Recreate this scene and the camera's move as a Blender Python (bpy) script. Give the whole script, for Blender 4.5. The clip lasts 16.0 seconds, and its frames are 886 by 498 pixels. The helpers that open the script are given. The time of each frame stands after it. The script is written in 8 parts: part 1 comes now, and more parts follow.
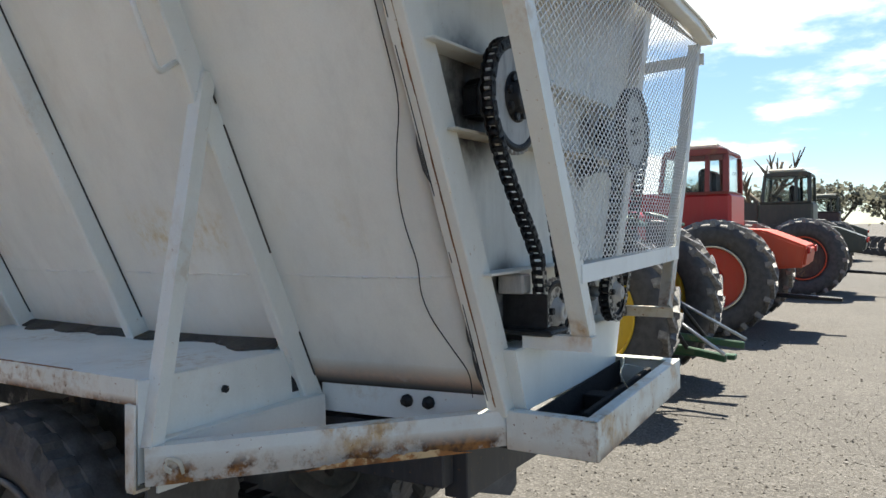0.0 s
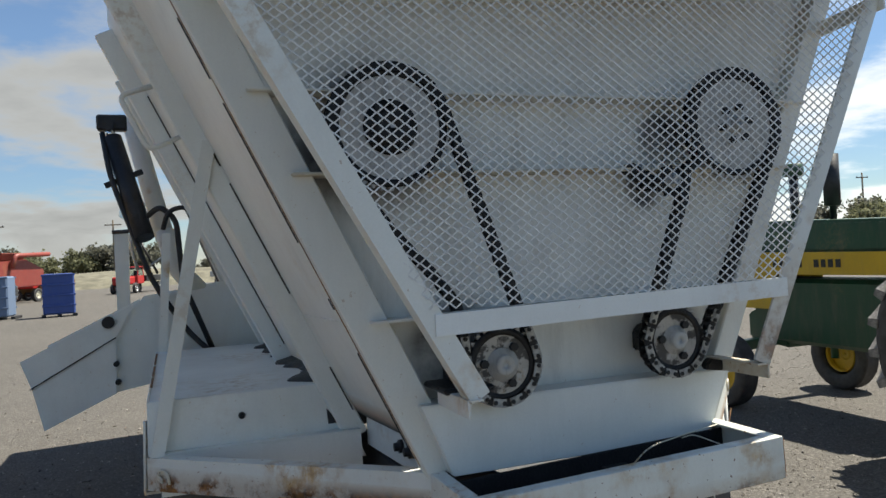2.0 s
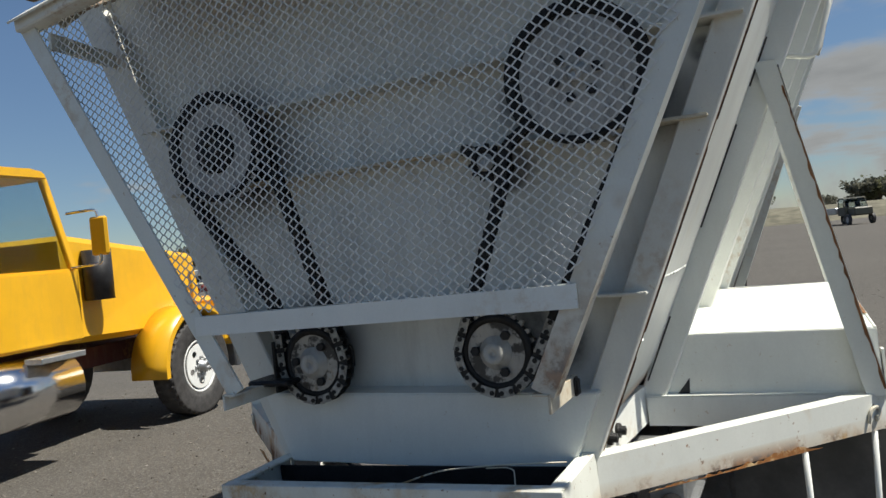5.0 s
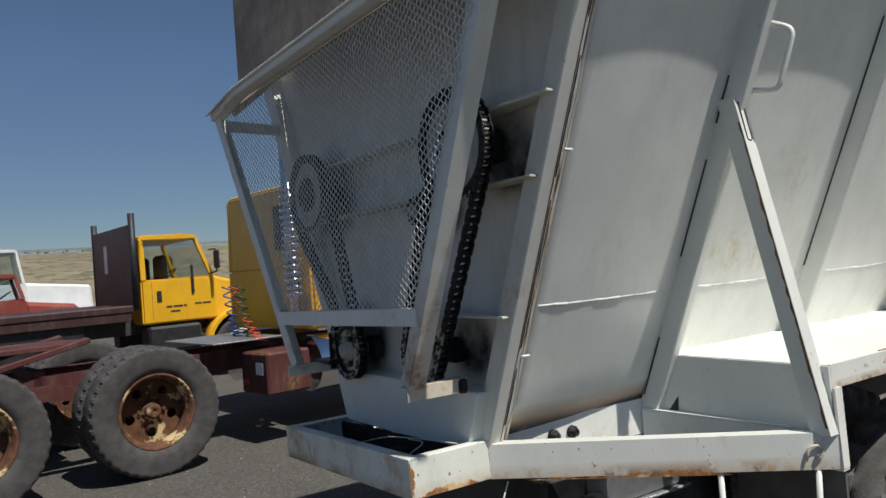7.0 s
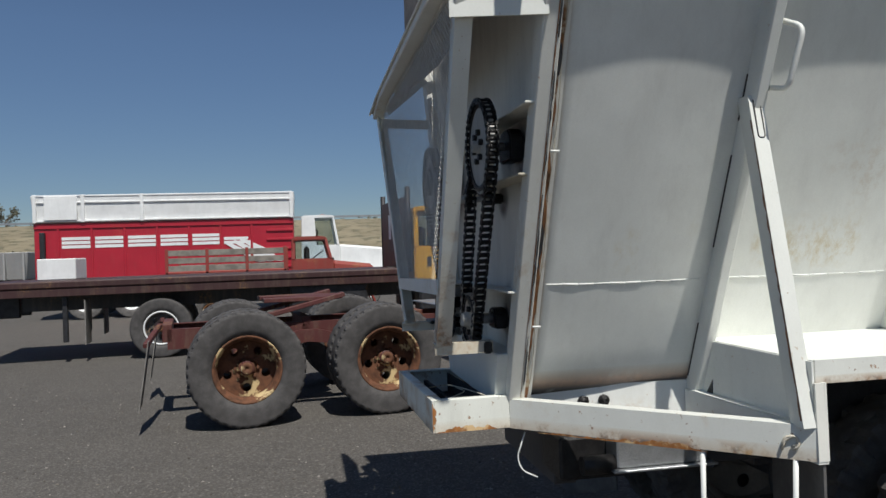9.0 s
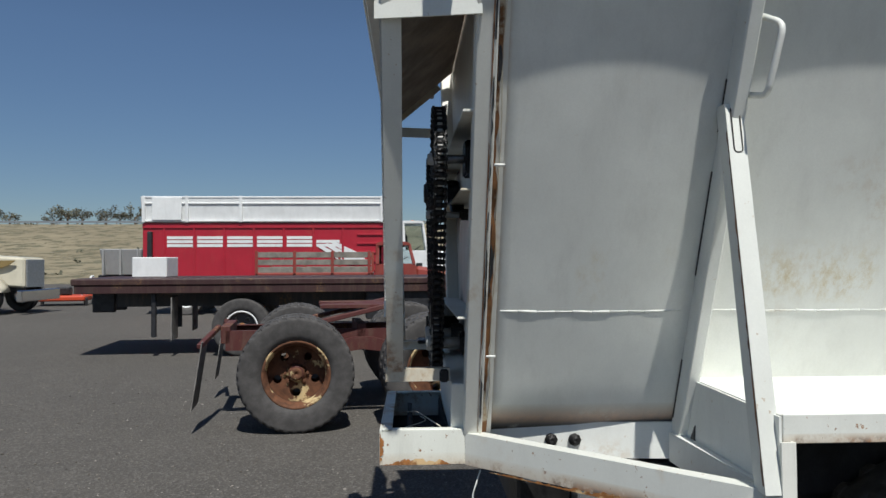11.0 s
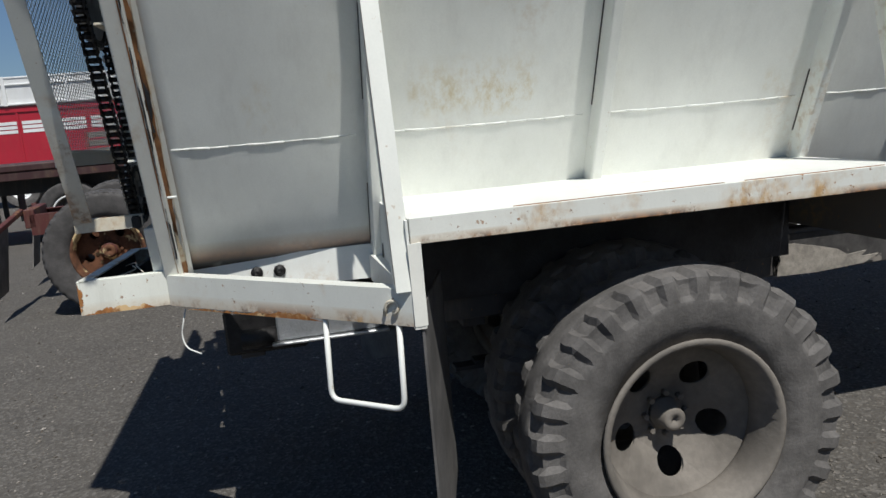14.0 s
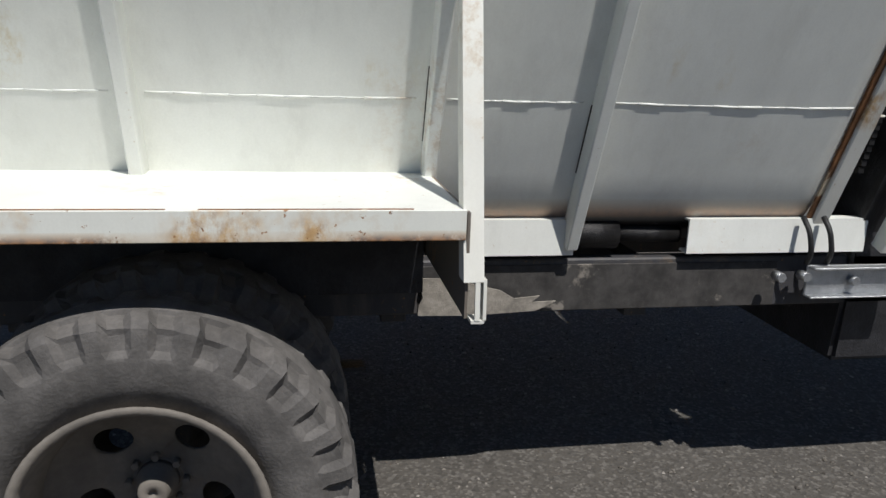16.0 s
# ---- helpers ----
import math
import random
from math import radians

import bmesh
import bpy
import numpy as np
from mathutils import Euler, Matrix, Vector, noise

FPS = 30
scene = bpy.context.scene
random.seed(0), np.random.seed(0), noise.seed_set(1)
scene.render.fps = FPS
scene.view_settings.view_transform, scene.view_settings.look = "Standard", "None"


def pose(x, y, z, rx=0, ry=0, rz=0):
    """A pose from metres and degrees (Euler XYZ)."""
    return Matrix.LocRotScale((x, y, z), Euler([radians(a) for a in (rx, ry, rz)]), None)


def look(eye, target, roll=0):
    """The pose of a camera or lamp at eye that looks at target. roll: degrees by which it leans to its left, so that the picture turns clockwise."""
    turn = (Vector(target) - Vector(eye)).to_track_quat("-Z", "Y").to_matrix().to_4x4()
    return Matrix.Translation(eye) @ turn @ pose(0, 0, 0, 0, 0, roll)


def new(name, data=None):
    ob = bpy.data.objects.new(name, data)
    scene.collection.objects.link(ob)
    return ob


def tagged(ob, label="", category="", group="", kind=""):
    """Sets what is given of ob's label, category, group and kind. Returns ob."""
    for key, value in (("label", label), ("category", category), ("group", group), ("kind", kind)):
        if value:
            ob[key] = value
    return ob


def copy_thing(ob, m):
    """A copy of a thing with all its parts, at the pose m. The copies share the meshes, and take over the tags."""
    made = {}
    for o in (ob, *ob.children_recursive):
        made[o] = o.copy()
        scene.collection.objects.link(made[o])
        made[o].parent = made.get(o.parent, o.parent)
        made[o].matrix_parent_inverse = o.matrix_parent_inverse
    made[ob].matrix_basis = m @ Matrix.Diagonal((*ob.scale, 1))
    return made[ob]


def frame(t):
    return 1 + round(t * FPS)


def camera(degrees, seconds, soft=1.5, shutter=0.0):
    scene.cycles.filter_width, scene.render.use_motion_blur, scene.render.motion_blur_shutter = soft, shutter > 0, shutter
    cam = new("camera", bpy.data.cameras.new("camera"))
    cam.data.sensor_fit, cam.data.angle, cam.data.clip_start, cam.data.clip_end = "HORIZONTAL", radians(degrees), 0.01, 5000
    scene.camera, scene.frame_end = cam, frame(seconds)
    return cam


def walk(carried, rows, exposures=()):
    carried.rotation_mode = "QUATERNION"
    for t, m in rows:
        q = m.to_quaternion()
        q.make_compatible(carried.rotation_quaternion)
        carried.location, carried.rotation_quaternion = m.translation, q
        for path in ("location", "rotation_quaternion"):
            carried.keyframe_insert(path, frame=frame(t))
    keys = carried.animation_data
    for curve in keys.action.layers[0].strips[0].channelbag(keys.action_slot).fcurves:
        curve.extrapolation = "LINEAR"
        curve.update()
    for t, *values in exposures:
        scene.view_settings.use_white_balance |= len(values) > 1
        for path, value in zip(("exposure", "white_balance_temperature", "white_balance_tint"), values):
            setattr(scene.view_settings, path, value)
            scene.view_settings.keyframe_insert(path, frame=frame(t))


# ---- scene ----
cam = camera(61.5, 16.0)
# seconds, eye, target, roll
PATH = [
    (0, (-2.473, -0.752, 1.637), (-0.764, 0.285, 1.583), -0.9),
    (0.5, (-2.19, -1.061, 1.631), (-0.672, 0.241, 1.662), -2.8),
    (1, (-1.837, -1.3, 1.654), (-0.654, 0.311, 1.727), -4.0),
    (1.5, (-1.51, -1.559, 1.702), (-0.608, 0.226, 1.717), -3.9),
    (2, (-1.102, -1.668, 1.668), (-0.413, 0.21, 1.688), -3.2),
    (2.5, (-0.706, -1.775, 1.633), (-0.196, 0.158, 1.691), -2.7),
    (3, (-0.315, -1.837, 1.633), (-0.131, 0.154, 1.658), -2.0),
    (3.5, (0.015, -1.772, 1.687), (-0.019, 0.228, 1.701), -1.7),
    (4, (0.347, -1.706, 1.67), (-0.02, 0.26, 1.699), -0.9),
    (4.2, (0.453, -1.682, 1.655), (-0.015, 0.262, 1.678), -2.2),
    (6.3, (1.893, -1.252, 1.68), (0.396, 0.073, 1.668), -4.9),
    (6.5, (2.022, -1.212, 1.661), (0.441, 0.014, 1.668), -4.6),
    (7, (2.344, -1.12, 1.676), (0.683, -0.006, 1.715), -4.4),
    (7.5, (2.56, -0.956, 1.66), (0.772, -0.062, 1.701), -1.9),
    (8, (2.815, -0.781, 1.655), (0.943, -0.083, 1.753), -4.6),
    (8.5, (3.077, -0.638, 1.665), (1.152, -0.092, 1.67), -5.1),
    (9, (3.116, -0.478, 1.653), (1.151, -0.107, 1.661), -1.9),
    (9.2, (3.108, -0.399, 1.664), (1.141, -0.04, 1.686), -2.4),
    (11.3, (2.978, 0.073, 1.689), (0.979, 0.121, 1.71), -0.7),
    (11.5, (2.976, 0.069, 1.687), (0.976, 0.091, 1.7), -1.4),
    (12, (2.972, 0.06, 1.683), (0.972, 0.032, 1.67), -2.0),
    (12.5, (2.962, 0.062, 1.683), (0.963, 0.099, 1.685), -2.5),
    (13, (2.966, 0.122, 1.663), (0.968, 0.205, 1.624), -2.1),
    (13.5, (3.063, 0.429, 1.631), (1.088, 0.711, 1.497), -3.1),
    (14, (3.123, 0.695, 1.559), (1.192, 1.08, 1.211), -4.9),
    (14.5, (3.078, 1.066, 1.572), (1.241, 1.605, 0.993), 2.0),
    (15, (3.026, 1.455, 1.58), (1.134, 1.802, 1.033), 1.5),
    (15.5, (2.992, 1.861, 1.604), (1.115, 2.202, 1.004), 0.8),
    (16, (2.822, 2.265, 1.631), (0.913, 2.613, 1.144), 1.9),
]
# seconds, stops, kelvin, tint
EXPOSURE = [(0.0, 1.70, 6900, 6), (0.5, 1.38, 6900, 6), (1.5, 1.18, 7000, 6), (2.0, 1.20, 6900, 6), (3.0, 1.19, 6750, 6), (4.2, 1.0, 6750, 6), (6.3, 0.08, 6550, 8), (9.2, 0.12, 6350, 9), (12.0, 0.12, 6250, 7), (16.0, 0.05, 6300, 10)]
walk(cam, [(t, look(eye, target, roll)) for t, eye, target, roll in PATH], EXPOSURE)

# ---- sky and sun ----
SUN_EL, SUN_AZ = 60.0, 12.0          # azimuth from +x towards +y
world = bpy.data.worlds.new("sky_world")
scene.world = world
world.use_nodes = True
wt = world.node_tree
wt.nodes.clear()
w_out = wt.nodes.new("ShaderNodeOutputWorld")
w_bg = wt.nodes.new("ShaderNodeBackground")
w_sky = wt.nodes.new("ShaderNodeTexSky")
w_sky.sky_type = "NISHITA"
w_sky.sun_disc = False
w_sky.sun_elevation, w_sky.sun_rotation = radians(SUN_EL), radians(90 - SUN_AZ)
w_sky.altitude, w_sky.air_density, w_sky.dust_density, w_sky.ozone_density = 1500, 1.0, 0.05, 4.0
w_bg.inputs["Strength"].default_value = 0.064
# scattered cumulus, thicker towards the north-east, thinning out to clear blue in the west
w_tc = wt.nodes.new("ShaderNodeTexCoord")
w_sep = wt.nodes.new("ShaderNodeSeparateXYZ")
wt.links.new(w_tc.outputs["Generated"], w_sep.inputs[0])
w_zc = wt.nodes.new("ShaderNodeMath"); w_zc.operation = "MAXIMUM"; w_zc.inputs[1].default_value = 0.05
wt.links.new(w_sep.outputs[2], w_zc.inputs[0])
w_za = wt.nodes.new("ShaderNodeMath"); w_za.operation = "ADD"; w_za.inputs[1].default_value = 0.16
wt.links.new(w_zc.outputs[0], w_za.inputs[0])
w_div = wt.nodes.new("ShaderNodeVectorMath"); w_div.operation = "DIVIDE"
w_cmb = wt.nodes.new("ShaderNodeCombineXYZ")
for k in range(3):
    wt.links.new(w_za.outputs[0], w_cmb.inputs[k])
wt.links.new(w_tc.outputs["Generated"], w_div.inputs[0])
wt.links.new(w_cmb.outputs[0], w_div.inputs[1])
w_noise = wt.nodes.new("ShaderNodeTexNoise")
w_noise.inputs["Scale"].default_value, w_noise.inputs["Detail"].default_value = 1.5, 10.0
w_noise.inputs["Roughness"].default_value = 0.56
wt.links.new(w_div.outputs[0], w_noise.inputs["Vector"])
w_dot = wt.nodes.new("ShaderNodeVectorMath"); w_dot.operation = "DOT_PRODUCT"
w_dot.inputs[1].default_value = (0.50, 0.86, 0.0)
wt.links.new(w_tc.outputs["Generated"], w_dot.inputs[0])
w_bias = wt.nodes.new("ShaderNodeMapRange")
for k, v in (("From Min", -0.35), ("From Max", 0.75), ("To Min", -0.32), ("To Max", 0.075)):
    w_bias.inputs[k].default_value = v
wt.links.new(w_dot.outputs["Value"], w_bias.inputs["Value"])
w_sum = wt.nodes.new("ShaderNodeMath"); w_sum.operation = "ADD"
wt.links.new(w_noise.outputs["Fac"], w_sum.inputs[0])
wt.links.new(w_bias.outputs["Result"], w_sum.inputs[1])
w_cov = wt.nodes.new("ShaderNodeMapRange"); w_cov.interpolation_type = "SMOOTHSTEP"
for k, v in (("From Min", 0.47), ("From Max", 0.66), ("To Min", 0.0), ("To Max", 0.95)):
    w_cov.inputs[k].default_value = v
wt.links.new(w_sum.outputs[0], w_cov.inputs["Value"])
w_shade = wt.nodes.new("ShaderNodeMapRange")
for k, v in (("From Min", 0.55), ("From Max", 0.85), ("To Min", 1.0), ("To Max", 0.62)):
    w_shade.inputs[k].default_value = v
wt.links.new(w_sum.outputs[0], w_shade.inputs["Value"])
w_cc = wt.nodes.new("ShaderNodeMix"); w_cc.data_type = "RGBA"; w_cc.blend_type = "MULTIPLY"
w_cc.inputs["Factor"].default_value = 1.0
w_cc.inputs["A"].default_value = (9.8, 10.0, 10.3, 1)
# clouds are brightest towards the sun
w_lit = wt.nodes.new("ShaderNodeMapRange")
for k, v in (("From Min", 0.42), ("From Max", 0.86), ("To Min", 0.40), ("To Max", 1.0)):
    w_lit.inputs[k].default_value = v
wt.links.new(w_sep.outputs[0], w_lit.inputs["Value"])
w_tone = wt.nodes.new("ShaderNodeMath"); w_tone.operation = "MULTIPLY"
wt.links.new(w_shade.outputs["Result"], w_tone.inputs[0])
wt.links.new(w_lit.outputs["Result"], w_tone.inputs[1])
wt.links.new(w_tone.outputs[0], w_cc.inputs["B"])
# hazy, slightly duller air near the horizon
w_haze = wt.nodes.new("ShaderNodeMapRange")
for k, v in (("From Min", 0.0), ("From Max", 0.28), ("To Min", 0.66), ("To Max", 1.0)):
    w_haze.inputs[k].default_value = v
wt.links.new(w_sep.outputs[2], w_haze.inputs["Value"])
w_air = wt.nodes.new("ShaderNodeMix"); w_air.data_type = "RGBA"; w_air.blend_type = "MULTIPLY"
w_air.inputs["Factor"].default_value = 1.0
wt.links.new(w_sky.outputs["Color"], w_air.inputs["A"])
wt.links.new(w_haze.outputs["Result"], w_air.inputs["B"])
w_mix = wt.nodes.new("ShaderNodeMix"); w_mix.data_type = "RGBA"
wt.links.new(w_cov.outputs["Result"], w_mix.inputs["Factor"])
wt.links.new(w_air.outputs["Result"], w_mix.inputs["A"])
wt.links.new(w_cc.outputs["Result"], w_mix.inputs["B"])
wt.links.new(w_mix.outputs["Result"], w_bg.inputs["Color"])
wt.links.new(w_bg.outputs["Background"], w_out.inputs["Surface"])

sun = new("sun", bpy.data.lights.new("sun", "SUN"))
sun.data.energy, sun.data.angle, sun.data.color = 4.4, radians(0.53), (1.0, 0.955, 0.89)
_e, _a = radians(SUN_EL), radians(SUN_AZ)
sun.matrix_world = look((30 * math.cos(_e) * math.cos(_a), 30 * math.cos(_e) * math.sin(_a), 30 * math.sin(_e)), (0, 0, 0))

# ---- materials ----
def shader(name):
    m = bpy.data.materials.new(name)
    m.use_nodes = True
    t = m.node_tree
    return m, t, t.nodes["Principled BSDF"]


def nd(t, kind, **values):
    n = t.nodes.new(kind)
    for k, v in values.items():
        n.inputs[k.replace("_", " ")].default_value = v
    return n


def noise_mask(t, scale, lo, hi, detail=6.0, rough=0.6, vec=None, stretch=None):
    """A 0..1 mask from noise in object space."""
    if vec is None:
        vec = t.nodes.new("ShaderNodeTexCoord").outputs["Object"]
    if stretch:
        mp = t.nodes.new("ShaderNodeMapping")
        mp.inputs["Scale"].default_value = stretch
        t.links.new(vec, mp.inputs["Vector"])
        vec = mp.outputs["Vector"]
    n = nd(t, "ShaderNodeTexNoise", Scale=scale, Detail=detail, Roughness=rough)
    t.links.new(vec, n.inputs["Vector"])
    r = nd(t, "ShaderNodeMapRange", From_Min=lo, From_Max=hi)
    r.interpolation_type = "SMOOTHSTEP"
    t.links.new(n.outputs["Fac"], r.inputs["Value"])
    return r.outputs["Result"]


def blend(t, fac, a, b, mode="MIX"):
    n = t.nodes.new("ShaderNodeMix")
    n.data_type, n.blend_type = "RGBA", mode
    for key, v in (("Factor", fac), ("A", a), ("B", b)):
        if isinstance(v, bpy.types.NodeSocket):
            t.links.new(v, n.inputs[key])
        else:
            n.inputs[key].default_value = v if key == "Factor" else (*v, 1)
    return n.outputs["Result"]


def calc(t, op, a, b):
    n = t.nodes.new("ShaderNodeMath")
    n.operation, n.use_clamp = op, True
    for k, v in enumerate((a, b)):
        if isinstance(v, bpy.types.NodeSocket):
            t.links.new(v, n.inputs[k])
        else:
            n.inputs[k].default_value = v
    return n.outputs[0]


def bump(t, b, height, strength, distance):
    n = nd(t, "ShaderNodeBump", Strength=strength, Distance=distance)
    t.links.new(height, n.inputs["Height"])
    t.links.new(n.outputs["Normal"], b.inputs["Normal"])


RUST, RUST_DARK = (0.30, 0.13, 0.035), (0.085, 0.04, 0.018)


def paint(name, color, rust=0.2, dirt=0.35, rough=0.45, scale=1.0, dirt_color=(0.16, 0.13, 0.09), band=None, metal=0.0, patches=None, grease=(), bloom=0.0, joint=None, black_foot=False, blotch=0.0):
    """Weathered sheet-metal paint: mottling, streaked dirt, rust blooms and chips; band: a low rust line (z0, z1)."""
    m, t, b = shader(name)
    obj = t.nodes.new("ShaderNodeTexCoord").outputs["Object"]
    rnd = t.nodes.new("ShaderNodeObjectInfo").outputs["Random"]
    mott = noise_mask(t, 2.3 * scale, 0.3, 0.7, vec=obj)
    col = blend(t, mott, tuple(c * 0.93 for c in color), tuple(min(1, c * 1.05) for c in color))
    fine = noise_mask(t, 160 * scale, 0.35, 0.65, 3.0, vec=obj)
    col = blend(t, calc(t, "MULTIPLY", fine, 0.10), col, tuple(c * 0.72 for c in color))
    streak = noise_mask(t, 4.0 * scale, 0.42, 0.85, 10.0, 0.72, vec=obj, stretch=(2.5, 2.5, 0.5))
    col = blend(t, calc(t, "MULTIPLY", streak, dirt), col, dirt_color)
    if rust:
        zone = noise_mask(t, 1.7 * scale, 0.60 - 0.12 * rust, 0.74 - 0.06 * rust, 3.0, 0.5, vec=obj)
        spot = noise_mask(t, 26 * scale, 0.44, 0.66, 8.0, 0.7, vec=obj)
        stain = calc(t, "MULTIPLY", zone, spot)
        chip = noise_mask(t, 55 * scale, 0.70 - 0.05 * rust, 0.73 - 0.05 * rust, 4.0, 0.6, vec=obj)
        stain = calc(t, "MAXIMUM", calc(t, "MULTIPLY", stain, min(0.85, 0.9 * rust + 0.15)), calc(t, "MULTIPLY", chip, min(1, rust)))
        if band:
            sep = t.nodes.new("ShaderNodeSeparateXYZ")
            t.links.new(obj, sep.inputs[0])
            r = nd(t, "ShaderNodeMapRange", From_Min=band[1], From_Max=band[0])
            t.links.new(sep.outputs[2], r.inputs["Value"])
            ragged = noise_mask(t, 9.0, 0.25, 0.7, 8.0, 0.7, vec=obj, stretch=(1.0, 1.0, 0.7))
            low = calc(t, "MULTIPLY", calc(t, "POWER", r.outputs["Result"], 0.75 if black_foot else 0.7), calc(t, "ADD", ragged, 0.70) if black_foot else calc(t, "ADD", noise_mask(t, 4.0, 0.46, 0.62, 8.0, 0.7, vec=obj), 0.42))
            stain = calc(t, "MAXIMUM", stain, low)
            if joint:
                j = nd(t, "ShaderNodeMapRange", From_Min=joint[1], From_Max=joint[0])
                t.links.new(sep.outputs[1], j.inputs["Value"])
                torn = noise_mask(t, 7.0, 0.30, 0.62, 8.0, 0.75, vec=obj, stretch=(1.0, 1.0, 0.5))
                stain = calc(t, "MAXIMUM", stain, calc(t, "MULTIPLY", calc(t, "POWER", j.outputs["Result"], 1.5), torn))
            if patches:
                up = nd(t, "ShaderNodeMapRange", From_Min=patches[0], From_Max=patches[0] + 0.05)
                t.links.new(sep.outputs[2], up.inputs["Value"])
                dn = nd(t, "ShaderNodeMapRange", From_Min=patches[1] + 0.06, From_Max=patches[1] - 0.06)
                t.links.new(sep.outputs[2], dn.inputs["Value"])
                where = noise_mask(t, 2.6, 0.545, 0.65, 4.0, 0.55, vec=obj, stretch=(0.0, 1.0, 0.3))
                speck = noise_mask(t, 26, 0.40, 0.74, 8.0, 0.75, vec=obj, stretch=(1.0, 1.0, 0.55))
                pat = calc(t, "MULTIPLY", calc(t, "MULTIPLY", up.outputs["Result"], dn.outputs["Result"]), calc(t, "MULTIPLY", where, speck))
                col = blend(t, calc(t, "MULTIPLY", pat, 0.75), col, (0.50, 0.36, 0.095))
        kind = noise_mask(t, 40 * scale, 0.35, 0.7, 5.0, vec=obj)
        rust_col = blend(t, kind, RUST, RUST_DARK)
        if black_foot:
            rust_col = blend(t, kind, (0.52, 0.20, 0.042), (0.30, 0.105, 0.028))
        deep = nd(t, "ShaderNodeMapRange", From_Min=0.25, From_Max=0.75)
        t.links.new(stain, deep.inputs["Value"])
        rust_col = blend(t, deep.outputs["Result"], (0.42, 0.255, 0.09), rust_col)
        if bloom:
            where = noise_mask(t, 3.1, 0.60 - 0.12 * bloom, 0.72 - 0.12 * bloom, 4.0, 0.55, vec=obj)
            torn = noise_mask(t, 17, 0.36, 0.62, 9.0, 0.72, vec=obj, stretch=(1.0, 1.0, 0.7))
            soft = calc(t, "MULTIPLY", where, torn)
            col = blend(t, calc(t, "MULTIPLY", soft, 0.85), col, blend(t, kind, (0.53, 0.31, 0.085), (0.33, 0.165, 0.045)))
        if black_foot:
            foot = nd(t, "ShaderNodeMapRange", From_Min=band[0] + 0.052, From_Max=band[0] + 0.020)
            t.links.new(sep.outputs[2], foot.inputs["Value"])
            rust_col = blend(t, foot.outputs["Result"], rust_col, (0.018, 0.013, 0.011))
        col = blend(t, stain, col, rust_col)
        rr = nd(t, "ShaderNodeMapRange", From_Min=0.0, From_Max=1.0, To_Min=rough, To_Max=0.9)
        t.links.new(stain, rr.inputs["Value"])
        t.links.new(rr.outputs["Result"], b.inputs["Roughness"])
    else:
        b.inputs["Roughness"].default_value = rough
    for gx, gz, gr in grease:
        flat = t.nodes.new("ShaderNodeVectorMath")
        flat.operation = "MULTIPLY"
        flat.inputs[1].default_value = (1, 0, 1)
        t.links.new(obj, flat.inputs[0])
        dist = t.nodes.new("ShaderNodeVectorMath")
        dist.operation = "DISTANCE"
        dist.inputs[1].default_value = (gx, 0, gz)
        t.links.new(flat.outputs["Vector"], dist.inputs[0])
        g = nd(t, "ShaderNodeMapRange", From_Min=gr, From_Max=gr * 0.45)
        g.interpolation_type = "SMOOTHSTEP"
        t.links.new(dist.outputs["Value"], g.inputs["Value"])
        smear = noise_mask(t, 6.0, 0.2, 0.75, 6.0, 0.6, vec=obj)
        col = blend(t, calc(t, "MULTIPLY", g.outputs["Result"], calc(t, "ADD", smear, 0.25)), col, (0.030, 0.028, 0.030))
    if blotch:
        patch = noise_mask(t, 15.0, 0.50, 0.57, 8.0, 0.65, vec=obj)
        col = blend(t, calc(t, "MULTIPLY", patch, blotch), col, (0.022, 0.018, 0.016))
    t.links.new(col, b.inputs["Base Color"])
    b.inputs["Metallic"].default_value = metal
    dents = noise_mask(t, 5.0 * scale, 0.2, 0.8, 4.0, vec=obj)
    bump(t, b, dents, 0.14, 0.004)
    return m


def plain(name, color, rough=0.6, metal=0.0, var=0.2, scale=12.0, bump_d=0.002):
    m, t, b = shader(name)
    obj = t.nodes.new("ShaderNodeTexCoord").outputs["Object"]
    a = noise_mask(t, scale, 0.3, 0.7, vec=obj)
    c = noise_mask(t, scale * 9, 0.35, 0.65, 3.0, vec=obj)
    col = blend(t, a, tuple(k * (1 - var) for k in color), tuple(min(1, k * (1 + var)) for k in color))
    col = blend(t, calc(t, "MULTIPLY", c, 0.3 * min(1, var * 3)), col, tuple(k * 0.6 for k in color))
    t.links.new(col, b.inputs["Base Color"])
    b.inputs["Roughness"].default_value, b.inputs["Metallic"].default_value = rough, metal
    bump(t, b, c, 0.4, bump_d)
    return m


def rusty(name, base=(0.17, 0.055, 0.025), light=(0.55, 0.47, 0.33), amount=0.35):
    """Bare rusted steel with remains of pale paint."""
    m, t, b = shader(name)
    obj = t.nodes.new("ShaderNodeTexCoord").outputs["Object"]
    a = noise_mask(t, 11.0, 0.3, 0.72, 8.0, 0.7, vec=obj)
    col = blend(t, a, base, tuple(k * 0.35 for k in base))
    p = noise_mask(t, 5.0, 0.62 - amount * 0.3, 0.68 - amount * 0.3, 7.0, 0.65, vec=obj)
    col = blend(t, p, col, light)
    t.links.new(col, b.inputs["Base Color"])
    b.inputs["Roughness"].default_value = 0.85
    bump(t, b, a, 0.5, 0.003)
    return m


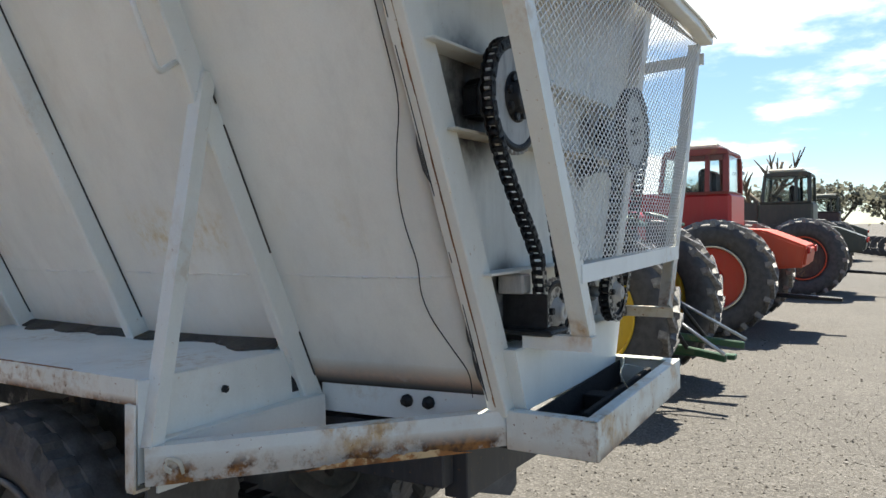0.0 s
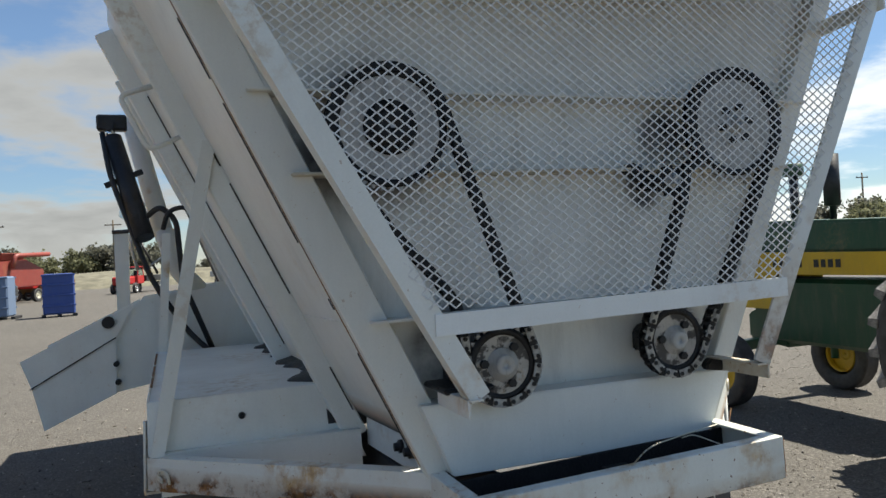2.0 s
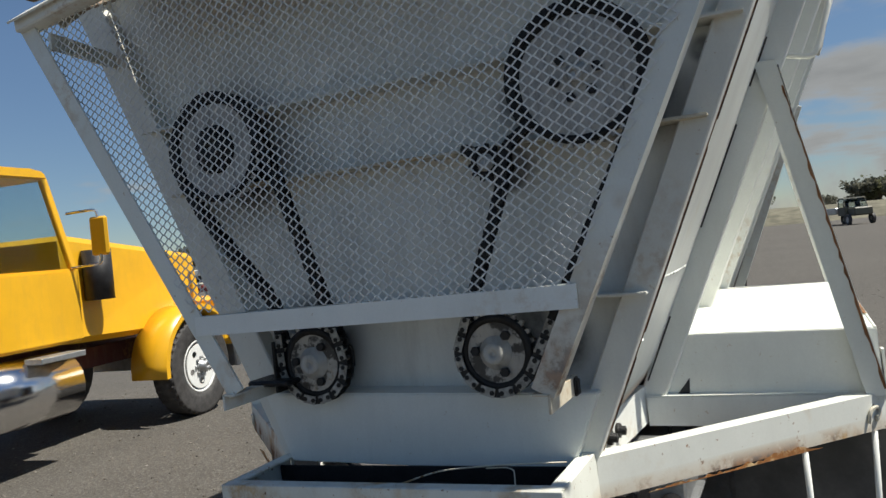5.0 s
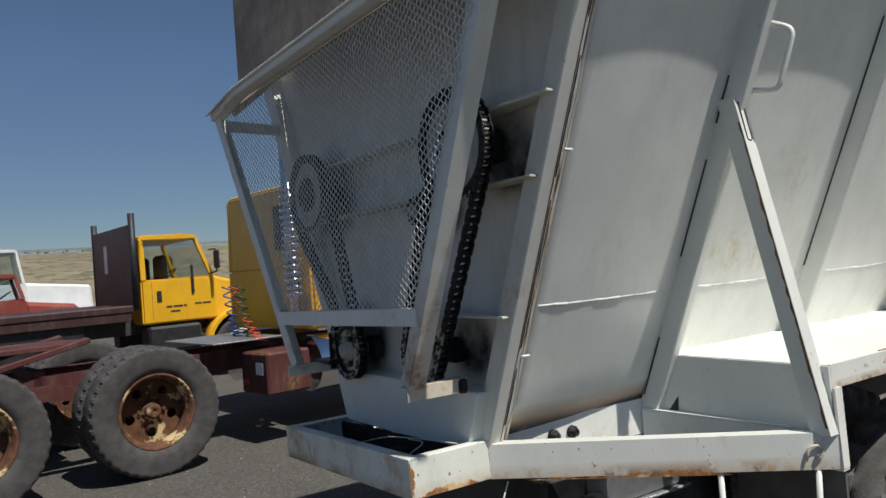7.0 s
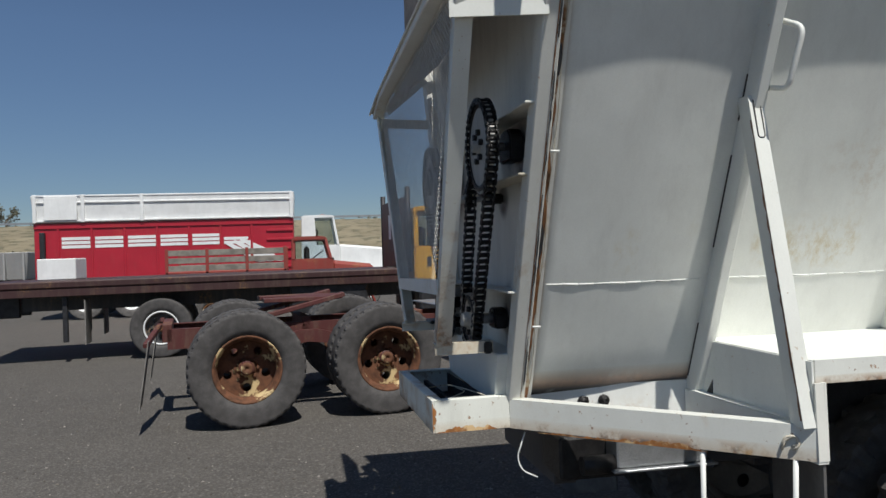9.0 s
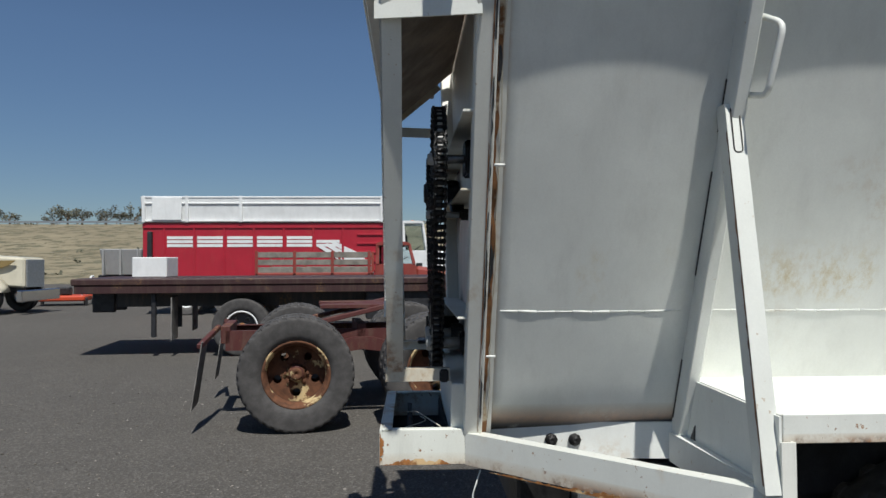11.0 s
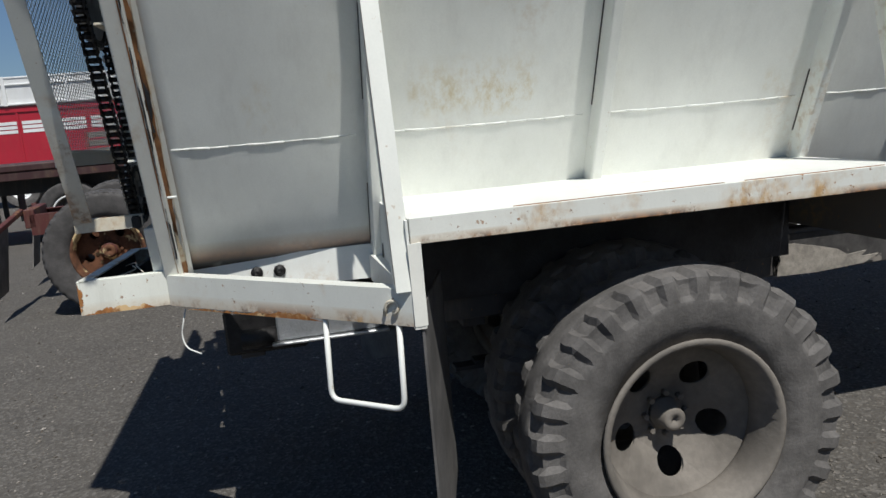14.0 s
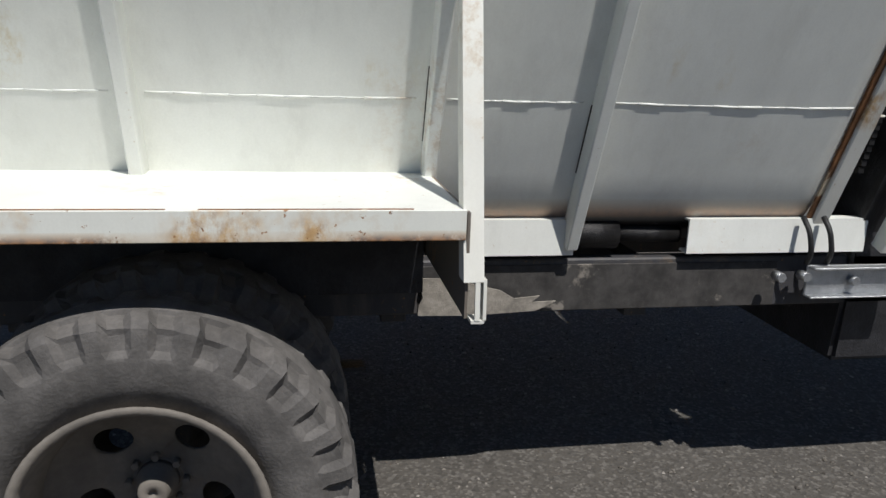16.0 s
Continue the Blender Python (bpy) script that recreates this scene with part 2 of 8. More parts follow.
def leafy(name, color):
    """Thin leaves that let some light through."""
    m, t, b = shader(name)
    obj = t.nodes.new("ShaderNodeTexCoord").outputs["Object"]
    a = noise_mask(t, 0.8, 0.3, 0.7, vec=obj)
    col = blend(t, a, tuple(k * 0.7 for k in color), tuple(k * 1.2 for k in color))
    t.links.new(col, b.inputs["Base Color"])
    b.inputs["Roughness"].default_value = 0.8
    thin = t.nodes.new("ShaderNodeBsdfTranslucent")
    t.links.new(col, thin.inputs["Color"])
    mix = nd(t, "ShaderNodeMixShader", Fac=0.5)
    t.links.new(b.outputs[0], mix.inputs[1])
    t.links.new(thin.outputs[0], mix.inputs[2])
    t.links.new(mix.outputs[0], t.nodes["Material Output"].inputs["Surface"])
    return m


def glass(name, tint=(0.75, 0.82, 0.84)):
    m, t, b = shader(name)
    b.inputs["Base Color"].default_value = (*tint, 1)
    b.inputs["Transmission Weight"].default_value, b.inputs["Roughness"].default_value = 1.0, 0.03
    b.inputs["IOR"].default_value = 1.2
    return m


WHITE = (0.79, 0.80, 0.75)
M_WALL = paint("hopper_paint", WHITE, rust=0.08, dirt=0.16, rough=0.42, band=(1.105, 1.205), patches=(1.54, 1.70), joint=(0.33, 0.352), black_foot=True)
M_END = paint("end_wall_paint", (0.80, 0.795, 0.735), rust=0.3, dirt=0.35, rough=0.45, grease=((-0.60, 2.0, 0.27), (0.38, 2.0, 0.12), (0.62, 1.98, 0.17), (-0.36, 1.40, 0.19), (0.36, 1.40, 0.15), (0.30, 1.85, 0.09), (0.80, 2.06, 0.04)))
M_WHITE = paint("white_steel", WHITE, rust=0.35, dirt=0.10, rough=0.45)
M_FRAME = paint("frame_paint", (0.72, 0.73, 0.675), rust=0.5, dirt=0.08, rough=0.5, bloom=0.05)
M_LEG = paint("guard_leg_paint", (0.72, 0.73, 0.675), rust=0.55, dirt=0.12, rough=0.5, band=(1.22, 1.66), bloom=0.22)
M_OUTRIG = paint("outrigger_paint", (0.72, 0.73, 0.675), rust=0.75, dirt=0.10, rough=0.5, band=(0.994, 1.040), bloom=0.45)
M_TRAY = paint("tray_paint", (0.72, 0.73, 0.66), rust=0.9, dirt=0.25, rough=0.55, band=(0.985, 1.042), bloom=0.80)
M_FASCIA = paint("fascia_paint", (0.72, 0.73, 0.675), rust=0.9, dirt=0.10, rough=0.5, band=(1.224, 1.25), bloom=0.55)
M_DECK = paint("deck_paint", (0.78, 0.79, 0.745), rust=0.4, dirt=0.10, rough=0.5)
M_LEDGE = paint("ledge_paint", (0.62, 0.57, 0.46), rust=0.9, dirt=0.2, rough=0.6, bloom=0.6)
# fender front panel: shade under the deck is put into this dark colour
M_SHADEPANEL = paint("mud_splashed_paint", (0.15, 0.13, 0.11), rust=0.6, dirt=0.6, rough=0.8)
M_GRIME = plain("dark_grime", (0.05, 0.042, 0.034), 0.6, 0.0, 0.4, 20)
# near black: sludge, and the shade inside the tray put into its lining
M_TRAYSHADE = plain("oily_sludge", (0.014, 0.012, 0.011), 0.9, 0.0, 0.4, 14, 0.004)
M_POST = paint("post_paint", (0.75, 0.745, 0.68), rust=0.45, dirt=0.12, rough=0.55, bloom=0.1)
M_MESH = plain("mesh_paint", (0.70, 0.70, 0.67), 0.5, 0.0, 0.15, 30, 0.0005)
M_GREASE = plain("black_grease_steel", (0.018, 0.017, 0.017), 0.42, 0.3, 0.5, 30)
M_SPROCKET = paint("sprocket_paint", (0.50, 0.49, 0.46), rust=0.45, dirt=0.75, rough=0.5, scale=3.0, dirt_color=(0.03, 0.028, 0.026))
M_SPROCKET_WORN = paint("worn_sprocket_paint", (0.50, 0.47, 0.42), rust=0.6, dirt=0.75, rough=0.5, scale=3.0, dirt_color=(0.03, 0.028, 0.026), blotch=0.9)
M_WORN = plain("worn_link_steel", (0.42, 0.41, 0.38), 0.45, 0.5, 0.4, 60)
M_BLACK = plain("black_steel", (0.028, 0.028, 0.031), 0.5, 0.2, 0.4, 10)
M_DUSTPLATE = rusty("dusty_chassis_plate", (0.060, 0.056, 0.053), (0.20, 0.18, 0.155), 0.16)
M_TANDUST = plain("tan_dusted_rubber", (0.27, 0.245, 0.21), 0.95, 0.0, 0.3, 25, 0.002)
M_CHASSIS = paint("chassis_black", (0.045, 0.045, 0.050), rust=0.5, dirt=0.8, rough=0.6, dirt_color=(0.13, 0.115, 0.095))
M_RUBBER = plain("tyre_rubber", (0.052, 0.050, 0.050), 0.62, 0.0, 0.35, 14, 0.002)
M_DUSTY = plain("dusty_tyre_rubber", (0.115, 0.108, 0.102), 0.9, 0.0, 0.3, 11, 0.0012)
M_ROADTYRE = plain("road_tyre_rubber", (0.066, 0.062, 0.060), 0.8, 0.0, 0.3, 9, 0.001)
# worn bars, made paler than the tyre to carry the sun's glint
M_GLINTBAR = plain("worn_tread_bar_rubber", (0.20, 0.19, 0.18), 0.5, 0.0, 0.5, 22, 0.002)
M_HOSE = plain("hose_rubber", (0.02, 0.02, 0.021), 0.55, 0.0, 0.2, 20)
M_WAGONFLAP = plain("black_flap_rubber", (0.11, 0.105, 0.10), 0.8, 0.0, 0.35, 5, 0.0006)
M_FLAP = plain("mud_flap_rubber", (0.20, 0.19, 0.175), 0.85, 0.0, 0.35, 5, 0.0006)
M_RIM = plain("rim_dust", (0.18, 0.162, 0.14), 0.85, 0.0, 0.28, 5, 0.001)
M_RUSTRIM = rusty("rusted_rim", (0.165, 0.068, 0.032), (0.55, 0.42, 0.22), 0.22)
M_ORANGERUST = rusty("orange_rust", (0.44, 0.18, 0.05), (0.60, 0.42, 0.22), 0.3)
M_RUSTY = rusty("rusted_steel", (0.30, 0.135, 0.05), (0.50, 0.42, 0.30), 0.25)
M_REDFRAME = paint("red_chassis_paint", (0.085, 0.020, 0.018), rust=0.7, dirt=0.6, rough=0.65)
M_BOARD = plain("weathered_board", (0.36, 0.29, 0.23), 0.85, 0.0, 0.3, 6, 0.002)
M_STEEL = plain("galvanised_steel", (0.45, 0.46, 0.47), 0.4, 0.8, 0.15, 15)
M_CHROME = plain("chrome", (0.75, 0.75, 0.76), 0.12, 1.0, 0.04, 20, 0.0003)
M_GLASS = glass("cab_glass")
M_SEAT = plain("cab_interior", (0.05, 0.048, 0.047), 0.8, 0.0, 0.3, 8)
M_YELLOW = paint("truck_yellow", (0.78, 0.42, 0.018), rust=0.05, dirt=0.2, rough=0.3)
M_JDGREEN = paint("tractor_green", (0.018, 0.075, 0.035), rust=0.15, dirt=0.5, rough=0.4)
M_JDYEL = paint("tractor_yellow", (0.62, 0.40, 0.02), rust=0.15, dirt=0.3, rough=0.45)
M_RED = paint("tractor_red", (0.42, 0.022, 0.022), rust=0.1, dirt=0.25, rough=0.4)
M_ORANGE = paint("orange_red_paint", (0.52, 0.06, 0.02), rust=0.3, dirt=0.3, rough=0.5)
M_BRICK = paint("dull_brick_red_paint", (0.26, 0.045, 0.035), rust=0.4, dirt=0.4, rough=0.5)
M_MAROON = paint("maroon_paint", (0.045, 0.018, 0.018), rust=0.4, dirt=0.5, rough=0.5)
M_DARKGREEN = paint("dark_olive_paint", (0.055, 0.06, 0.045), rust=0.3, dirt=0.5, rough=0.5)
M_BOXRED = paint("truck_box_red", (0.40, 0.018, 0.035), rust=0.03, dirt=0.12, rough=0.35)
M_BOXWHITE = paint("truck_box_white", (0.78, 0.79, 0.78), rust=0.05, dirt=0.12, rough=0.4)
M_CREAM = paint("cream_paint", (0.60, 0.56, 0.44), rust=0.1, dirt=0.2, rough=0.35)
M_TAN = paint("tan_stripe_paint", (0.25, 0.18, 0.07), rust=0.1, dirt=0.2, rough=0.4)
M_BLUE = paint("blue_plastic", (0.03, 0.07, 0.26), rust=0.0, dirt=0.2, rough=0.5)
M_GREYBLUE = paint("grey_blue_plastic", (0.13, 0.19, 0.30), rust=0.1, dirt=0.4, rough=0.5)
M_WOOD = plain("grey_boards", (0.22, 0.20, 0.17), 0.85, 0.0, 0.3, 5)
M_BARK = plain("bark", (0.12, 0.095, 0.07), 0.95, 0.0, 0.3, 9)
M_LEAF = leafy("spring_leaves", (0.17, 0.175, 0.10))
M_LEAF2 = leafy("grey_green_leaves", (0.16, 0.16, 0.125))
M_SAGE = plain("sagebrush_leaves", (0.13, 0.13, 0.09), 0.85, 0.0, 0.35, 0.6)
M_DRYPOLE = plain("bleached_wood", (0.50, 0.45, 0.38), 0.9, 0.0, 0.4, 3, 0.002)
M_PALEGREY = paint("pale_grey_sheet", (0.33, 0.335, 0.33), rust=0.2, dirt=0.3, rough=0.5)
M_SKYBLUE = paint("sky_blue_plastic", (0.13, 0.36, 0.72), rust=0.0, dirt=0.2, rough=0.6)
M_LIGHTBLUE = paint("light_blue_plastic", (0.10, 0.27, 0.60), rust=0.0, dirt=0.2, rough=0.5)
M_HARROW = paint("ochre_implement_paint", (0.27, 0.115, 0.03), rust=0.9, dirt=0.6, rough=0.6)
M_LAMP = plain("amber_lens", (0.75, 0.18, 0.01), 0.25, 0.0, 0.05, 20)
M_REDLENS = plain("red_lens", (0.45, 0.02, 0.015), 0.25, 0.0, 0.05, 20)
M_MARK = plain("dark_lettering", (0.03, 0.03, 0.025), 0.6, 0.0, 0.05, 20)


def ground_material():
    m, t, b = shader("gravel_ground")
    obj = t.nodes.new("ShaderNodeTexCoord").outputs["Object"]
    big = noise_mask(t, 0.12, 0.3, 0.7, 5.0, vec=obj)
    mid = noise_mask(t, 1.6, 0.3, 0.7, 6.0, vec=obj)
    v = nd(t, "ShaderNodeTexVoronoi", Scale=70.0)
    t.links.new(obj, v.inputs["Vector"])
    v2 = nd(t, "ShaderNodeTexVoronoi", Scale=190.0)
    t.links.new(obj, v2.inputs["Vector"])
    col = blend(t, big, (0.077, 0.070, 0.061), (0.100, 0.091, 0.079))
    col = blend(t, calc(t, "MULTIPLY", mid, 0.45), col, (0.058, 0.053, 0.047))
    sep = t.nodes.new("ShaderNodeSeparateColor")
    t.links.new(v.outputs["Color"], sep.inputs[0])
    pale = nd(t, "ShaderNodeMapRange", From_Min=0.55, From_Max=1.0, To_Max=0.55)
    t.links.new(sep.outputs[0], pale.inputs["Value"])
    col = blend(t, pale.outputs["Result"], col, (0.21, 0.196, 0.178))
    dark = nd(t, "ShaderNodeMapRange", From_Min=0.5, From_Max=1.0, To_Max=0.5)
    t.links.new(sep.outputs[1], dark.inputs["Value"])
    col = blend(t, dark.outputs["Result"], col, (0.034, 0.031, 0.028))
    t.links.new(col, b.inputs["Base Color"])
    b.inputs["Roughness"].default_value = 0.95
    h = calc(t, "ADD", calc(t, "MULTIPLY", v.outputs["Distance"], 0.6), calc(t, "MULTIPLY", v2.outputs["Distance"], 0.35))
    bump(t, b, h, 0.8, 0.008)
    return m


def stone_material():
    m, t, b = shader("loose_stones")
    rnd = t.nodes.new("ShaderNodeNewGeometry").outputs["Random Per Island"]
    ramp = t.nodes.new("ShaderNodeValToRGB")
    e = ramp.color_ramp.elements
    e[0].color, e[1].color = (0.06, 0.052, 0.044, 1), (0.34, 0.315, 0.285, 1)
    k = ramp.color_ramp.elements.new(0.45); k.color = (0.125, 0.112, 0.096, 1)
    k = ramp.color_ramp.elements.new(0.8); k.color = (0.19, 0.172, 0.15, 1)
    t.links.new(rnd, ramp.inputs["Fac"])
    t.links.new(ramp.outputs["Color"], b.inputs["Base Color"])
    b.inputs["Roughness"].default_value = 0.9
    return m


def hill_material():
    m, t, b = shader("dry_grass_hill")
    obj = t.nodes.new("ShaderNodeTexCoord").outputs["Object"]
    a = noise_mask(t, 0.08, 0.3, 0.7, 8.0, 0.7, vec=obj)
    c = noise_mask(t, 0.45, 0.5, 0.62, 6.0, 0.65, vec=obj)
    col = blend(t, a, (0.19, 0.16, 0.10), (0.28, 0.24, 0.155))
    col = blend(t, c, col, (0.12, 0.115, 0.07))
    t.links.new(col, b.inputs["Base Color"])
    b.inputs["Roughness"].default_value = 1.0
    bump(t, b, c, 0.6, 0.4)
    return m


M_BANK = plain("weedy_bank", (0.15, 0.14, 0.10), 0.95, 0.0, 0.4, 0.5, 0.05)
M_GROUND, M_STONE, M_HILL = ground_material(), stone_material(), hill_material()

# ---- mesh helpers ----
def thing(name, label, category, m=None, group="", kind=""):
    ob = new(name)
    ob.empty_display_size = 0.2
    if m is not None:
        ob.matrix_world = m
    return tagged(ob, label, category, group, kind)


def mesh_of(name, bm, material):
    me = bpy.data.meshes.new(name)
    bmesh.ops.recalc_face_normals(bm, faces=bm.faces)
    bm.to_mesh(me)
    bm.free()
    me.materials.append(material)
    return me


def part(name, bm, material, parent=None, label=""):
    """Links a bmesh as one mesh object under a thing or a part."""
    ob = new(name, mesh_of(name, bm, material))
    if parent is not None:
        ob.parent = parent
    if label:
        ob["label"] = label
    return ob


def V(*a):
    return Vector(a)


def hexa(bm, pts, bev=0.0):
    """A box from eight corners: four below, four above, in order round."""
    v = [bm.verts.new(p) for p in pts]
    f = [bm.faces.new([v[i] for i in q]) for q in ((3, 2, 1, 0), (4, 5, 6, 7), (0, 1, 5, 4), (1, 2, 6, 5), (2, 3, 7, 6), (3, 0, 4, 7))]
    if bev:
        edges = list({e for face in f for e in face.edges})
        bmesh.ops.bevel(bm, geom=edges, offset=bev, segments=1, affect="EDGES", clamp_overlap=True)
    return bm


def box(bm, x0, x1, y0, y1, z0, z1, bev=0.0):
    return hexa(bm, [(x0, y0, z0), (x1, y0, z0), (x1, y1, z0), (x0, y1, z0), (x0, y0, z1), (x1, y0, z1), (x1, y1, z1), (x0, y1, z1)], bev)


def beam(bm, p0, p1, w, h, side=(0, 1, 0), bev=0.0):
    """A straight bar from p0 to p1: w wide along side, h across it."""
    p0, p1 = Vector(p0), Vector(p1)
    d = (p1 - p0).normalized()
    s = Vector(side)
    s = (s - d * s.dot(d)).normalized() * (w / 2)
    u = d.cross(s).normalized() * (h / 2)
    return hexa(bm, [p0 - s - u, p0 + s - u, p0 + s + u, p0 - s + u, p1 - s - u, p1 + s - u, p1 + s + u, p1 - s + u], bev)


def prism(bm, outline, axis, a, b, bev=0.0):
    """An outline of (u, v) pairs drawn out along an axis from a to b: x: (y, z); y: (x, z); z: (x, y)."""
    put = {"x": lambda u, v, k: (k, u, v), "y": lambda u, v, k: (u, k, v), "z": lambda u, v, k: (u, v, k)}[axis]
    lo = [bm.verts.new(put(u, v, a)) for u, v in outline]
    hi = [bm.verts.new(put(u, v, b)) for u, v in outline]
    n = len(outline)
    f = [bm.faces.new(lo[::-1]), bm.faces.new(hi)]
    f += [bm.faces.new([lo[i], lo[(i + 1) % n], hi[(i + 1) % n], hi[i]]) for i in range(n)]
    if bev:
        bmesh.ops.bevel(bm, geom=list({e for q in f for e in q.edges}), offset=bev, segments=2, affect="EDGES", clamp_overlap=True)
    return bm


def frame_of(d):
    d = Vector(d).normalized()
    s = d.cross(Vector((0, 0, 1)) if abs(d.z) < 0.9 else Vector((1, 0, 0))).normalized()
    return d, s, d.cross(s)


def lathe(bm, profile, centre, axis, seg=32, closed=True):
    """Turns a profile of (distance along the axis, radius) round the axis through centre."""
    c = Vector(centre)
    d, s, u = frame_of(axis)
    rings = []
    for along, r in profile:
        rings.append([bm.verts.new(c + d * along + (s * math.cos(k * math.tau / seg) + u * math.sin(k * math.tau / seg)) * max(r, 1e-4)) for k in range(seg)])
    pairs = list(zip(rings, rings[1:])) + ([(rings[-1], rings[0])] if closed else [])
    for a, b in pairs:
        for k in range(seg):
            f = bm.faces.new([a[k], a[(k + 1) % seg], b[(k + 1) % seg], b[k]])
            f.smooth = True
    return bm


def cyl(bm, p0, p1, r, seg=14, r1=None):
    p0, p1 = Vector(p0), Vector(p1)
    r1 = r if r1 is None else r1
    d, s, u = frame_of(p1 - p0)
    a = [bm.verts.new(p0 + (s * math.cos(k * math.tau / seg) + u * math.sin(k * math.tau / seg)) * r) for k in range(seg)]
    b = [bm.verts.new(p1 + (s * math.cos(k * math.tau / seg) + u * math.sin(k * math.tau / seg)) * r1) for k in range(seg)]
    for k in range(seg):
        bm.faces.new([a[k], a[(k + 1) % seg], b[(k + 1) % seg], b[k]]).smooth = True
    bm.faces.new(a[::-1]), bm.faces.new(b)
    return bm


def rounded(points, radius, n=4):
    """A polyline with its inner corners rounded."""
    pts = [Vector(p) for p in points]
    out = [pts[0]]
    for a, b, c in zip(pts, pts[1:], pts[2:]):
        r = min(radius, (a - b).length * 0.45, (c - b).length * 0.45)
        p, q = b + (a - b).normalized() * r, b + (c - b).normalized() * r
        out += [p.lerp(b, t).lerp(b.lerp(q, t), t) for t in [k / n for k in range(n + 1)]]
    return out + [pts[-1]]


def tube(bm, points, r, seg=8):
    pts = [Vector(p) for p in points]
    d0, s, u = frame_of(pts[1] - pts[0])
    rings = []
    for i, p in enumerate(pts):
        d = (pts[min(i + 1, len(pts) - 1)] - pts[max(i - 1, 0)]).normalized()
        s = (s - d * s.dot(d)).normalized()
        u = d.cross(s)
        rings.append([bm.verts.new(p + (s * math.cos(k * math.tau / seg) + u * math.sin(k * math.tau / seg)) * r) for k in range(seg)])
    for a, b in zip(rings, rings[1:]):
        for k in range(seg):
            bm.faces.new([a[k], a[(k + 1) % seg], b[(k + 1) % seg], b[k]]).smooth = True
    bm.faces.new(rings[0][::-1]), bm.faces.new(rings[-1])
    return bm


def section(bm, outline, p0, p1, u, v):
    """A rolled section: an outline of (a, b) along the directions u and v, drawn from p0 to p1."""
    u, v = Vector(u).normalized(), Vector(v).normalized()
    lo = [bm.verts.new(Vector(p0) + u * a + v * b) for a, b in outline]
    hi = [bm.verts.new(Vector(p1) + u * a + v * b) for a, b in outline]
    n = len(outline)
    bm.faces.new(lo[::-1]), bm.faces.new(hi)
    for i in range(n):
        bm.faces.new([lo[i], lo[(i + 1) % n], hi[(i + 1) % n], hi[i]])
    return bm


def channel(w, h, t=0.008):
    """C outline: back of height h at a = 0, flanges w long."""
    return [(0, -h / 2), (w, -h / 2), (w, -h / 2 + t), (t, -h / 2 + t), (t, h / 2 - t), (w, h / 2 - t), (w, h / 2), (0, h / 2)]


def angle_iron(a, b, t=0.007):
    return [(0, 0), (a, 0), (a, t), (t, t), (t, b), (0, b)]


def B():
    return bmesh.new()


def tyre_mesh(R, W, rim, lugs=0, lug_depth=0.02, style="road", seg=48):
    """A tyre about the x axis, centred at the origin; its tread is cut into the one skin."""
    bm = B()
    h = W / 2
    if style == "bar":
        sh = R - lug_depth
        prof = [(-h * 0.78, rim), (-h * 0.98, rim + (R - rim) * 0.30), (-h, rim + (R - rim) * 0.55), (-h * 0.94, sh - 0.03), (-h * 0.80, sh - 0.004),
                (-h * 0.3, sh), (h * 0.3, sh), (h * 0.80, sh - 0.004), (h * 0.94, sh - 0.03), (h, rim + (R - rim) * 0.55), (h * 0.98, rim + (R - rim) * 0.30), (h * 0.78, rim)]
        lathe(bm, prof, (0, 0, 0), (1, 0, 0), seg)
        return bm
    heavy = style == "lug"
    step = 6
    n = lugs * step if lugs else seg
    half = [(0.78, rim, 0), (0.97, rim + (R - rim) * 0.30, 0), (1.0, rim + (R - rim) * 0.55, 0), (0.99, R - 0.05, 0), (0.985, R - 0.040, 0), (0.965, R - 0.020, 0), (0.90, R - 0.008, 1), (0.75, R, 1), (0.70, R, 1), (0.66, R - 0.002, 0), (0.10, R, 0)]
    if heavy:
        half = [(0.78, rim, 0), (0.97, rim + (R - rim) * 0.30, 0), (1.0, rim + (R - rim) * 0.55, 0), (0.99, R - 0.092, 0), (0.985, R - 0.074, 0.8), (0.965, R - 0.036, 1), (0.95, R - 0.022, 1), (0.88, R - 0.006, 1), (0.62, R, 0.9), (0.40, R, 0.7), (0.36, R - 0.002, 0), (0.10, R, 0)]
    prof = [(-x, r, c, -1) for x, r, c in half] + [(x, r, c, 1) for x, r, c in half[::-1]]
    jit = random.Random(lugs)
    depth = [jit.uniform(0.75, 1.2) for _ in range(n + 1)]
    rings = []
    for x, r, cut, side in prof:
        ring = []
        for k in range(n):
            q = (k + (step // 2 if side > 0 else 0)) % n
            groove = cut * depth[q // step] if lugs and q % step in (0, 1, 2) and cut else 0.0
            rr = r - lug_depth * groove * (1.0 if r > R - 0.05 else 0.2)
            xx = x * h - side * groove * (0.016 if heavy and abs(x) > 0.9 else 0.004)
            a = (k + (0.5 if heavy and cut and abs(x) > 0.8 else 0.0)) * math.tau / n
            ring.append(bm.verts.new((xx, rr * math.sin(a), rr * math.cos(a))))
        rings.append(ring)
    for i in range(len(rings)):
        a, b = rings[i - 1], rings[i]
        tread = prof[i][2] or prof[i - 1][2]
        for k in range(n):
            bm.faces.new([a[k], a[(k + 1) % n], b[(k + 1) % n], b[k]]).smooth = not tread
    return bm


